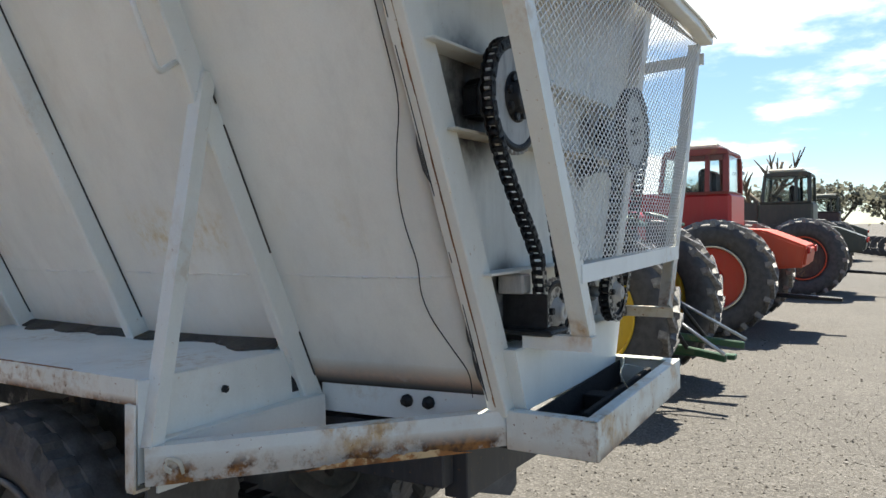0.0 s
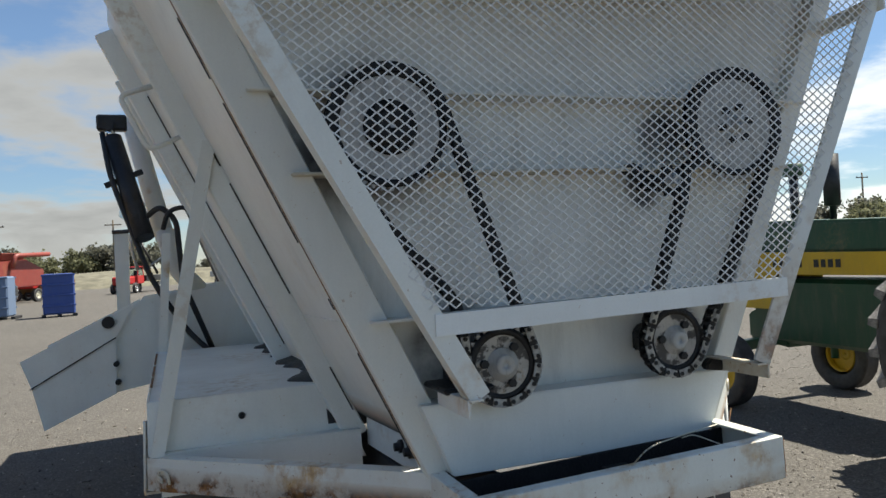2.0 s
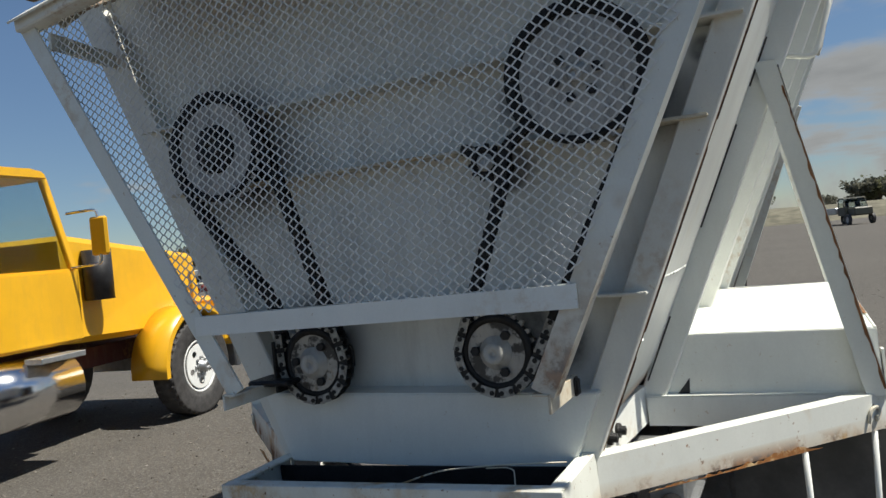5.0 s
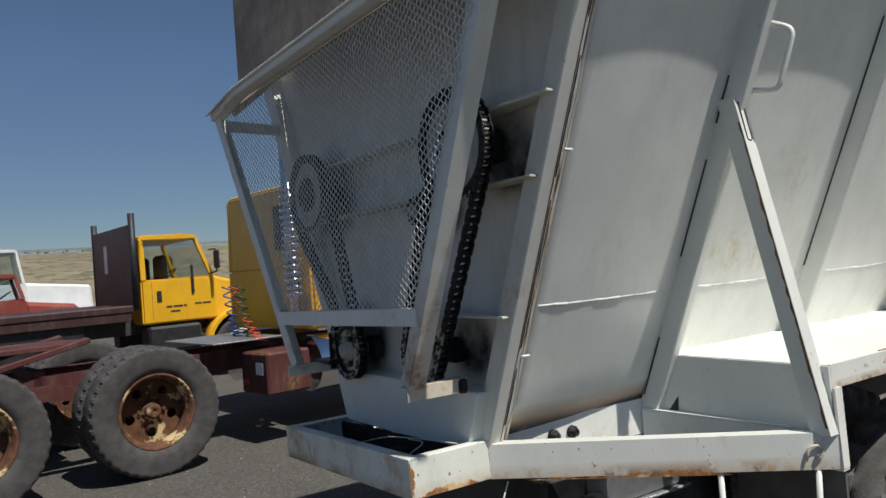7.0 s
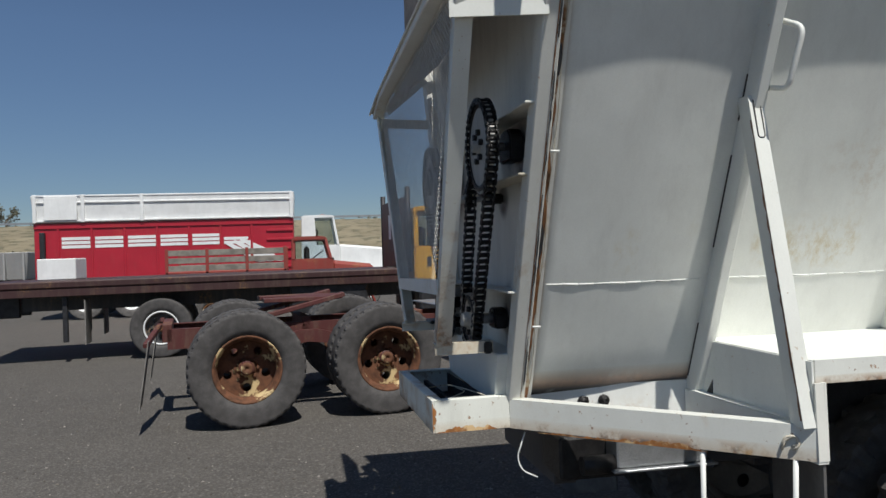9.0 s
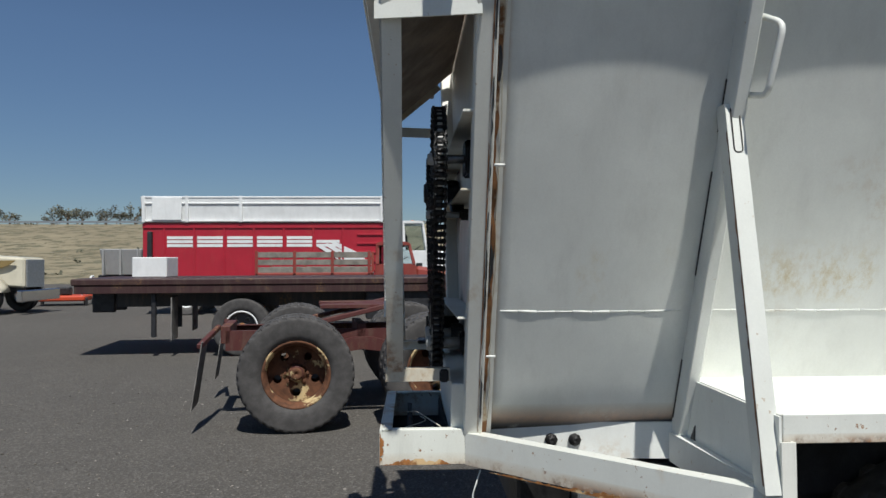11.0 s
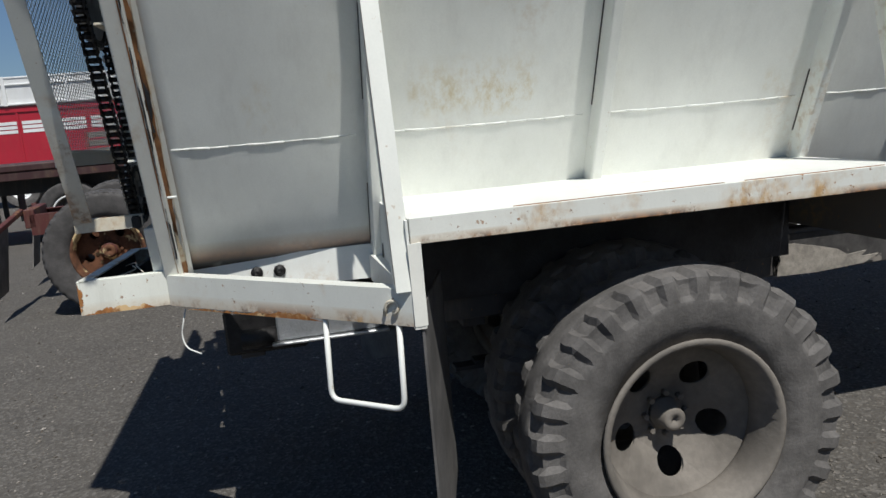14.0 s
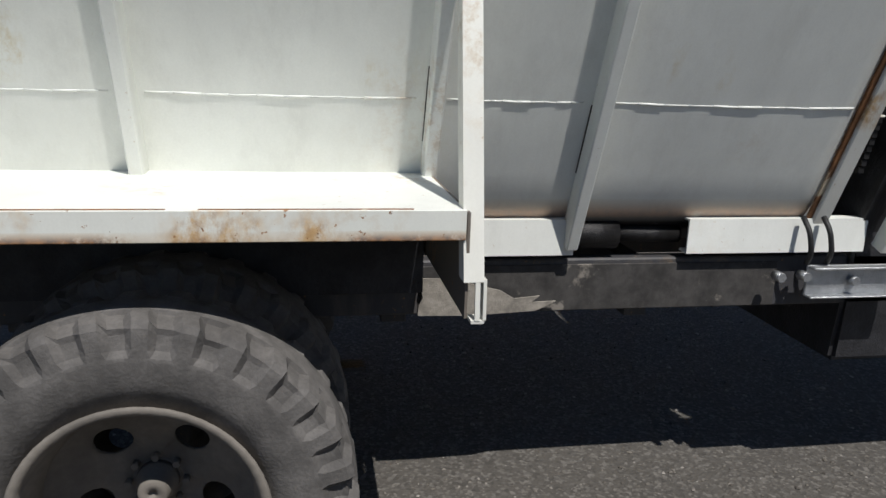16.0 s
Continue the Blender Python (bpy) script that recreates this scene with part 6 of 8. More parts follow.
def flatbed():
    t = thing("flatbed_truck", "long dark flatbed truck with a yellow cab and headache rack", "truck", pose(-11.52, -3.0, 0, 0, 0, 5))
    slab("bed", t, M_MAROON, -1.22, 1.22, -2.85, 4.35, 1.26, 1.38, 0.02, "worn dark steel bed")
    for s in (-1, 1):
        part("frame_rail", section(B(), channel(0.08, 0.26), (s * 0.43, -2.3, 0.98), (s * 0.43, 7.4, 0.98), (-s, 0, 0), (0, 0, 1)), M_CHASSIS, t)
        slab("side_rail", t, M_MAROON, min(s * 1.14, s * 1.20), max(s * 1.14, s * 1.20), -2.8, 4.3, 1.12, 1.26, 0.01)
        slab("support_leg", t, M_BLACK, min(s * 1.02, s * 1.10), max(s * 1.02, s * 1.10), -1.55, -1.47, 0.35, 1.2, 0.01)
        slab("mud_flap", t, M_FLAP, min(s * 0.7, s * 1.18), max(s * 0.7, s * 1.18), -1.2, -1.18, 0.30, 1.05, 0)
        wheel(t, (s * 1.0, 6.2, 0.50), 0.50, 0.27, 0.285, M_BOXWHITE, M_RUBBER, 0, "road", 0.01, 0.02, s, 5, M_STEEL, 0.09, "steer2")
        wheel(t, (s * 1.07, 0, 0.51), 0.51, 0.25, 0.285, M_CHASSIS, M_ROADTYRE, 0, "road", 0.012, 0.13, s, 5, M_RUSTY, 0.10, "fb")
        part("rim_ring", lathe(B(), [(0.085, 0.262), (0.108, 0.270), (0.108, 0.292), (0.085, 0.296)], (s * 1.07, 0, 0.51), (s, 0, 0), 32), M_BOXWHITE, t)
        wheel(t, (s * 0.76, 0, 0.51), 0.51, 0.25, 0.285, M_BOXWHITE, M_DUSTY, 0, "road", 0.012, 0.13, -s, 5, M_RUSTY, 0.02, "fb")
        slab("hitch_bracket", t, M_BLACK, min(s * 0.3, s * 0.4), max(s * 0.3, s * 0.4), -2.75, -2.35, 0.75, 1.26, 0.02)
        arch(t, 6.2, min(s * 0.74, s * 1.18), max(s * 0.74, s * 1.18), 0.56, 0.61, 0.55, M_YELLOW, -88, 88)
        slab("under_box", t, M_BLACK, min(s * 0.65, s * 1.12), max(s * 0.65, s * 1.12), 2.2, 3.6, 0.62, 1.15, 0.02)
        slab("step_tank", t, M_BLACK, min(s * 0.65, s * 1.10), max(s * 0.65, s * 1.10), 4.6, 5.5, 0.55, 0.98, 0.04)
    for k in range(9):
        slab("cross_beam", t, M_MAROON, -1.14, 1.14, -2.6 + 0.85 * k, -2.52 + 0.85 * k, 1.14, 1.26, 0)
    rack = slab("headache_rack", t, M_MAROON, -1.15, 1.15, 4.36, 4.44, 1.38, 2.72, 0.01, "dark steel headache rack")
    for s in (-1, 1):
        part("rack_post", cyl(B(), (s * 1.18, 4.40, 1.30), (s * 1.18, 4.40, 2.90), 0.055, 12), M_BLACK, rack)
    slab("rack_window", rack, M_BOXWHITE, -0.42, -0.22, 4.352, 4.357, 1.95, 2.45, 0)
    body = cab(t, 4.55, 5.85, 1.02, 1.78, 2.55, 0.98, M_YELLOW, 0.25, False, "cab", False, "yellow cab with a dark window")
    slab("door_seam", body, M_TAN, 0.981, 0.984, 4.72, 4.727, 1.1, 1.76, 0)
    slab("door_handle", body, M_BLACK, 0.981, 1.0, 4.80, 4.88, 1.40, 1.58, 0.008)
    bars(body, 0.981, 4.95, 1.28, (0.10, 0.16, 0.05), 0.035, M_MARK)
    bars(body, 0.981, 5.02, 1.20, (0.16,), 0.03, M_MARK)
    bars(body, 0.981, 5.45, 1.30, (0.12, 0.14), 0.03, M_MARK)
    slab("grab_rail", body, M_BLACK, 0.985, 1.01, 5.40, 5.45, 1.5, 2.0, 0.01)
    part("hood", hexa(B(), [V(-0.90, 5.82, 1.0), V(0.90, 5.82, 1.0), V(0.75, 7.25, 0.9), V(-0.75, 7.25, 0.9), V(-0.86, 5.82, 1.80), V(0.86, 5.82, 1.80), V(0.64, 7.2, 1.45), V(-0.64, 7.2, 1.45)], 0.05), M_YELLOW, t)
    for s in (-1, 1):
        m = part("mirror_arm", tube(B(), rounded([(s * 0.98, 5.75, 2.25), (s * 1.2, 5.8, 2.25), (s * 1.2, 5.8, 1.85), (s * 0.98, 5.75, 1.82)], 0.04), 0.014, 6), M_BLACK, t)
        slab("mirror", m, M_BLACK, s * 1.2 - 0.09, s * 1.2 + 0.09, 5.78, 5.83, 1.9, 2.22, 0.015)
    for x in (-0.5, 0, 0.5):
        slab("roof_lamp", body, M_LAMP, x - 0.05, x + 0.05, 5.35, 5.43, 2.55, 2.59, 0.01)
    return t


flatbed()
tagged(slab("storage_box", None, M_BOXWHITE, -12.0, -11.3, -5.15, -4.50, 1.38, 1.76, 0.015), "plain white box standing on the flatbed", "box")


def red_box_truck():
    t = thing("box_trailer", "bright red farm truck box with tall white side extensions", "truck box", pose(-21.7, -4.45, 0, 0, 0, 0))
    y0, y1, x1 = -3.72, 3.72, 1.22
    box_ = slab("box", t, M_BOXRED, -1.22, x1, y0, y1, 1.15, 2.86, 0.02, "red ribbed sheet box")
    top = part("extension", hexa(B(), [V(-1.22, y0, 2.87), V(x1, y0, 2.87), V(x1, y1, 2.87), V(-1.22, y1, 2.87), V(-1.30, y0 - 0.05, 3.68), V(1.30, y0 - 0.05, 3.68), V(1.30, y1 + 0.05, 3.68), V(-1.30, y1 + 0.05, 3.68)], 0.02), M_BOXWHITE, t, "white side extension")
    for z in (2.90, 3.45, 3.64):
        slab("rail", top, M_BOXWHITE, 1.24, 1.315, y0, y1, z, z + 0.05, 0.01)
    for y in (y0, -2.4, -0.75, y1 - 0.1):
        slab("stake", top, M_BOXWHITE, 1.22, 1.325, y, y + 0.10, 2.88, 3.70, 0.01)
    slab("tarp_patch", top, M_BOXWHITE, 1.27, 1.345, -3.4, -2.5, 2.95, 3.66, 0.01)
    for k in range(7):
        y = -3.1 + 0.92 * k
        slab("rib", box_, M_BOXRED, x1, x1 + 0.03, y, y + 0.07, 1.2, 2.8, 0.01)
    for k in range(6):
        y = -3.0 + 0.92 * k
        for j in range(3 if k < 5 else 2):
            slab("stripe", box_, M_BOXWHITE, x1, x1 + 0.012, y + 0.03, y + 0.85 - 0.1 * (k == 5) * j, 2.12 + 0.12 * j, 2.21 + 0.12 * j, 0)
    for j in range(3):
        pts = [(2.15 + 0.05 * j, 2.30 - 0.06 * j), (2.9 + 0.1 * j, 1.95 - 0.1 * j), (3.35, 1.55 - 0.0 * j), (3.2 - 0.05 * j, 1.55), (2.7 + 0.1 * j, 1.85 - 0.1 * j), (2.10 + 0.05 * j, 2.22 - 0.06 * j)]
        part("swoosh", prism(B(), [(u - 0.25 * j, v) for u, v in pts], "x", x1, x1 + 0.014 + 0.004 * j), M_BOXWHITE, box_)
    for k in range(5):
        slab("end_rib", box_, M_BOXRED, x1, x1 + 0.04, 2.9, 3.7, 1.35 + 0.28 * k, 1.42 + 0.28 * k, 0.01)
    slab("top_rail", box_, M_BOXRED, x1, x1 + 0.035, y0, y1, 2.70, 2.86, 0.01)
    slab("rear_gate_arm", box_, M_BLACK, x1, x1 + 0.12, -3.55, -3.40, 1.5, 2.6, 0.02)
    for s in (-1, 1):
        slab("frame_rail", t, M_BLACK, min(s * 0.4, s * 0.5), max(s * 0.4, s * 0.5), -3.7, 5.0, 0.85, 1.1, 0.01)
        for y in (-2.4, -1.1):
            wheel(t, (s * 1.05, y, 0.52), 0.52, 0.26, 0.285, M_BOXWHITE, M_DUSTY, 0, "road", 0.012, 0.1, s, 5, None, 0.08, "bx")
        wheel(t, (s * 1.0, 5.9, 0.52), 0.52, 0.26, 0.285, M_BOXWHITE, M_DUSTY, 0, "road", 0.012, 0.02, s, 5, None, 0.08, "bx2")
        arch(t, 5.9, min(s * 0.74, s * 1.18), max(s * 0.74, s * 1.18), 0.58, 0.64, 0.55, M_BOXWHITE, -90, 90)
    body = cab(t, 3.95, 5.15, 1.1, 2.0, 2.95, 0.98, M_BOXWHITE, 0.14, False, "cab", False, "white cab")
    for s in (-1, 1):
        part("quarter_panel", prism(B(), [(3.96, 1.99), (4.42, 1.99), (4.38, 2.86), (3.98, 2.86)], "x", s * 0.955 - 0.02, s * 0.955 + 0.02, 0.008), M_BOXWHITE, body)
    part("hood", hexa(B(), [V(-0.85, 5.12, 1.1), V(0.85, 5.12, 1.1), V(0.72, 6.85, 1.0), V(-0.72, 6.85, 1.0), V(-0.82, 5.12, 2.02), V(0.82, 5.12, 2.02), V(0.66, 6.8, 1.85), V(-0.66, 6.8, 1.85)], 0.06), M_BOXWHITE, t)
    slab("door_handle", body, M_BLACK, 0.98, 1.0, 4.75, 4.95, 1.25, 1.6, 0.02)
    for x in (-0.4, 0, 0.4):
        slab("roof_lamp", body, M_LAMP, x - 0.05, x + 0.05, 4.6, 4.68, 2.95, 2.99, 0.01)
    return t


red_box_truck()


def old_pickup():
    t = thing("stake_truck", "dull brick-red old truck with a wooden stake bed", "truck", pose(-15.9, -1.6, 0, 0, 0, 0))
    bed = slab("bed", t, M_BRICK, -0.95, 0.95, -2.0, 0.75, 0.95, 1.40, 0.02)
    for x in (-0.93, 0.90):
        for z in (1.42, 1.60, 1.78):
            slab("plank", bed, M_WOOD, x, x + 0.03, -2.0, 0.75, z - 0.02, z + 0.11, 0.004)
        for y in (-2.0, -1.1, -0.2, 0.68):
            slab("stake", bed, M_BRICK, x - 0.01, x + 0.05, y, y + 0.07, 1.0, 1.92, 0.006)
    cab(t, 0.85, 1.85, 0.95, 1.60, 2.14, 0.80, M_BRICK, 0.12, False, "cab", False)
    part("hood", hexa(B(), [V(-0.6, 1.82, 0.9), V(0.6, 1.82, 0.9), V(0.5, 2.9, 0.85), V(-0.5, 2.9, 0.85), V(-0.55, 1.82, 1.55), V(0.55, 1.82, 1.55), V(0.42, 2.85, 1.42), V(-0.42, 2.85, 1.42)], 0.08), M_BRICK, t)
    for s in (-1, 1):
        for y in (-1.0, 2.35):
            wheel(t, (s * 0.80, y, 0.40), 0.40, 0.2, 0.22, M_RUSTY, M_DUSTY, 0, "road", 0.01, 0.06, s, 0, None, 0.05, "pk")
        arch(t, 2.35, min(s * 0.5, s * 0.92), max(s * 0.5, s * 0.92), 0.46, 0.50, 0.42, M_BRICK, -85, 85)


old_pickup()


def cream_truck():
    t = thing("conventional_truck", "cream and tan long-nosed semi truck with chrome wheels", "truck", pose(-22.1, -14.1, 0, 0, 0, -4))
    cab(t, -1.35, 0.0, 1.15, 1.85, 2.60, 1.0, M_CREAM, 0.25, True, "cab", False)
    slab("sleeper", t, M_CREAM, -1.0, 1.0, -3.0, -1.4, 1.1, 2.75, 0.08)
    part("hood", hexa(B(), [V(-0.75, -0.05, 0.95), V(0.75, -0.05, 0.95), V(0.62, 1.95, 0.85), V(-0.62, 1.95, 0.85), V(-0.72, -0.05, 1.92), V(0.72, -0.05, 1.92), V(0.58, 1.95, 1.80), V(-0.58, 1.95, 1.80)], 0.06), M_CREAM, t)
    part("stripe", prism(B(), [(0.2, 1.15), (1.5, 1.55), (1.75, 1.72), (1.2, 1.72), (0.2, 1.45)], "x", 0.70, 0.76), M_TAN, t)
    slab("grille", t, M_STEEL, -0.5, 0.5, 1.94, 2.0, 0.85, 1.75, 0.02)
    slab("bumper", t, M_CHROME, -1.1, 1.1, 2.0, 2.2, 0.42, 0.78, 0.03)
    part("visor", beam(B(), (-0.95, 0.02, 2.55), (0.95, 0.02, 2.55), 0.22, 0.02, (0, 1, -0.3)), M_CHROME, t)
    for s in (-1, 1):
        slab("frame_rail", t, M_BLACK, min(s * 0.4, s * 0.5), max(s * 0.4, s * 0.5), -6.5, 1.9, 0.75, 1.0, 0.01)
        wheel(t, (s * 1.0, 0.95, 0.53), 0.53, 0.28, 0.29, M_CHROME, M_RUBBER, 0, "road", 0.012, 0.02, s, 5, M_CHROME, 0.08, "cr")
        for y in (-5.8, -4.5):
            wheel(t, (s * 1.0, y, 0.53), 0.53, 0.28, 0.29, M_CHROME, M_RUBBER, 0, "road", 0.012, 0.1, s, 5, M_CHROME, 0.08, "cr")
        arch(t, 0.95, min(s * 0.72, s * 1.18), max(s * 0.72, s * 1.18), 0.60, 0.67, 0.55, M_CREAM, -95, 75)
        part("tank", cyl(B(), (s * 0.9, -2.6, 0.75), (s * 0.9, -0.4, 0.75), 0.32, 20), M_CHROME, t)
        part("exhaust_stack", cyl(B(), (s * 0.98, -1.45, 1.1), (s * 0.98, -1.45, 3.5), 0.07, 14), M_CHROME, t)


cream_truck()


def small_orange():
    t = thing("rotary_mower", "small orange mower deck standing on the gravel", "mower", pose(-26.4, -13.2, 0, 0, 0, 10))
    slab("deck", t, M_ORANGE, -0.8, 0.8, -0.9, 0.9, 0.18, 0.38, 0.05)
    for x, y in ((-0.6, -0.95), (0.6, -0.95), (0.6, 0.9), (-0.6, 0.9)):
        slab("skid", t, M_BLACK, x - 0.06, x + 0.06, y - 0.06, y + 0.06, 0.0, 0.3, 0.02)
    slab("gearbox", t, M_BLACK, -0.2, 0.2, -0.25, 0.25, 0.38, 0.7, 0.05)
    part("hitch", tube(B(), rounded([(-0.4, 0.7, 0.35), (-0.2, 1.0, 1.1), (0.2, 1.0, 1.1), (0.4, 0.7, 0.35)], 0.1), 0.04, 8), M_BOXWHITE, t)


small_orange()


def grain_trailer():
    t = thing("grey_trailer", "small pale grey tipping trailer in the distance", "trailer", pose(-30, -12.0, 0, 0, 0, 0))
    part("box", hexa(B(), [V(-1, -0.72, 1.1), V(1, -0.72, 1.1), V(1, 0.72, 1.1), V(-1, 0.72, 1.1), V(-1.2, -0.88, 2.2), V(1.2, -0.88, 2.2), V(1.2, 0.88, 2.2), V(-1.2, 0.88, 2.2)], 0.03), M_PALEGREY, t)
    for y in (-0.75, -0.04, 0.67):
        slab("rib", t, M_PALEGREY, 1.05, 1.24, y, y + 0.08, 1.1, 2.2, 0.01)
    slab("frame", t, M_BLACK, -0.5, 0.5, -1.2, 1.5, 0.8, 1.1, 0.02)
    for s in (-1, 1):
        for y in (-0.55, 0.55):
            wheel(t, (s * 0.9, y, 0.5), 0.5, 0.26, 0.28, M_BOXWHITE, M_DUSTY, 0, "road", 0.01, 0.1, s, 5, None, 0.06, "gt")


grain_trailer()


# ---- tractors to the east ----
def row_tractor():
    """Green and yellow row-crop tractor without a cab."""
    t = thing("green_tractor", "green and yellow row-crop tractor with big bar tyres", "tractor", pose(4.86, 1.66, 0, 0, 0, -1))
    for s in (-1, 1):
        w = wheel(t, (s * 0.86, 0, 0.86), 0.86, 0.46, 0.52, M_JDYEL, M_RUBBER, 22, "bar", 0.062, 0.13, s, 0, M_JDYEL, 0.06, "jdr", True)
        f = wheel(t, (s * 0.78, 2.80, 0.37), 0.37, 0.19, 0.215, M_JDYEL, M_RUBBER, 0, "road", 0.01, 0.06, s, 0, M_JDYEL, 0.06, "jdf", True)
        part("axle_arm", beam(B(), (0, 2.80, 0.62), (s * 0.70, 2.80, 0.58), 0.12, 0.10, (0, 1, 0), 0.01), M_JDGREEN, t)
        part("spindle", cyl(B(), (s * 0.66, 2.80, 0.34), (s * 0.66, 2.80, 0.70), 0.04, 10), M_JDGREEN, t)
        arch(t, 0.0, min(s * 0.52, s * 0.80), max(s * 0.52, s * 0.80), 0.90, 0.93, 0.86, M_JDGREEN, -32, 28)
        part("lift_arm", beam(B(), (s * 0.25, -0.3, 0.55), (s * 0.42, -1.15, 0.45), 0.05, 0.07, (1, 0, 0), 0.01), M_JDGREEN, t)
        part("lift_link", tube(B(), [(s * 0.24, -0.35, 1.15), (s * 0.36, -0.80, 0.50)], 0.022, 8), M_GREASE, t)
        part("sway_rod", tube(B(), [(s * 0.30, -0.40, 0.95), (s * 0.50, -1.15, 0.50)], 0.016, 8), M_STEEL, t)
    part("rear_axle", cyl(B(), (-0.85, 0, 0.86), (0.85, 0, 0.86), 0.13, 16), M_JDGREEN, t)
    slab("transmission", t, M_JDGREEN, -0.28, 0.28, -0.45, 1.35, 0.55, 1.15, 0.05)
    slab("engine", t, M_JDGREEN, -0.22, 0.22, 1.3, 3.0, 0.60, 1.25, 0.04)
    part("front_casting", prism(B(), [(2.55, 0.55), (3.10, 0.62), (3.10, 0.88), (2.9, 0.95), (2.55, 0.95)], "x", -0.20, 0.20, 0.02), M_JDGREEN, t)
    part("hood", prism(B(), [(1.15, 1.50), (1.15, 1.78), (2.70, 1.84), (2.95, 1.78), (3.02, 1.62), (3.02, 1.52)], "x", -0.31, 0.31, 0.03), M_JDGREEN, t, "green hood")
    for s in (-1, 1):
        x0, x1 = sorted((s * 0.300, s * 0.314))
        pan = part("side_panel", prism(B(), [(1.15, 1.30), (1.15, 1.50), (3.0, 1.53), (3.0, 0.95), (2.62, 0.95), (2.55, 1.30)], "x", x0, x1), M_JDYEL, t, "yellow side panel")
        bars(pan, s * 0.315, 1.75, 1.37, (0.055, 0.055, 0.05, 0.055), 0.075, M_MARK, s, 0.03)
        bars(pan, s * 0.315, 2.20, 1.37, (0.05, 0.05, 0.05, 0.05, 0.05), 0.075, M_MARK, s, 0.03)
        bars(pan, s * 0.315, 2.80, 1.36, (0.10,), 0.08, M_MARK, s, 0.02)
    slab("grille", t, M_BLACK, -0.28, 0.28, 3.0, 3.04, 0.95, 1.62, 0.01)
    part("muffler", cyl(B(), (0.06, 2.15, 1.95), (0.06, 2.15, 2.45), 0.075, 16), M_BLACK, t)
    part("exhaust_pipe", cyl(B(), (0.06, 2.15, 1.80), (0.06, 2.15, 2.62), 0.032, 12), M_BLACK, t)
    pre = part("air_intake", cyl(B(), (-0.06, 2.50, 1.80), (-0.06, 2.50, 2.28), 0.045, 12), M_BLACK, t)
    part("intake_cap", cyl(B(), (-0.06, 2.50, 2.28), (-0.06, 2.50, 2.40), 0.10, 16), M_JDGREEN, pre)
    slab("dash", t, M_JDGREEN, -0.26, 0.26, 0.98, 1.18, 1.15, 1.72, 0.05)
    st = part("steering_column", cyl(B(), (0, 1.0, 1.55), (0, 0.62, 1.80), 0.03, 10), M_BLACK, t)
    bm = B()
    c, d = V(0, 0.62, 1.80), V(0, -0.6, 0.8).normalized()
    dd, su, uu = frame_of(d)
    ring = [c + (su * math.cos(k / 24 * math.tau) + uu * math.sin(k / 24 * math.tau)) * 0.22 for k in range(25)]
    tube(bm, ring, 0.013, 6)
    for k in range(3):
        tube(bm, [c, ring[k * 8]], 0.008, 6)
    part("steering_wheel", bm, M_BLACK, st)
    seat = slab("seat", t, M_RED, -0.25, 0.25, -0.15, 0.30, 1.25, 1.38, 0.05, "faded red seat")
    slab("seat_back", seat, M_RED, -0.25, 0.25, -0.25, -0.13, 1.35, 1.78, 0.05)
    slab("platform", t, M_JDGREEN, -0.5, 0.5, 0.1, 1.0, 0.95, 1.0, 0.01)
    part("drawbar", beam(B(), (0, -0.2, 0.42), (0, -1.15, 0.40), 0.10, 0.05, (1, 0, 0), 0.008), M_JDGREEN, t)
    return t


row_tractor()


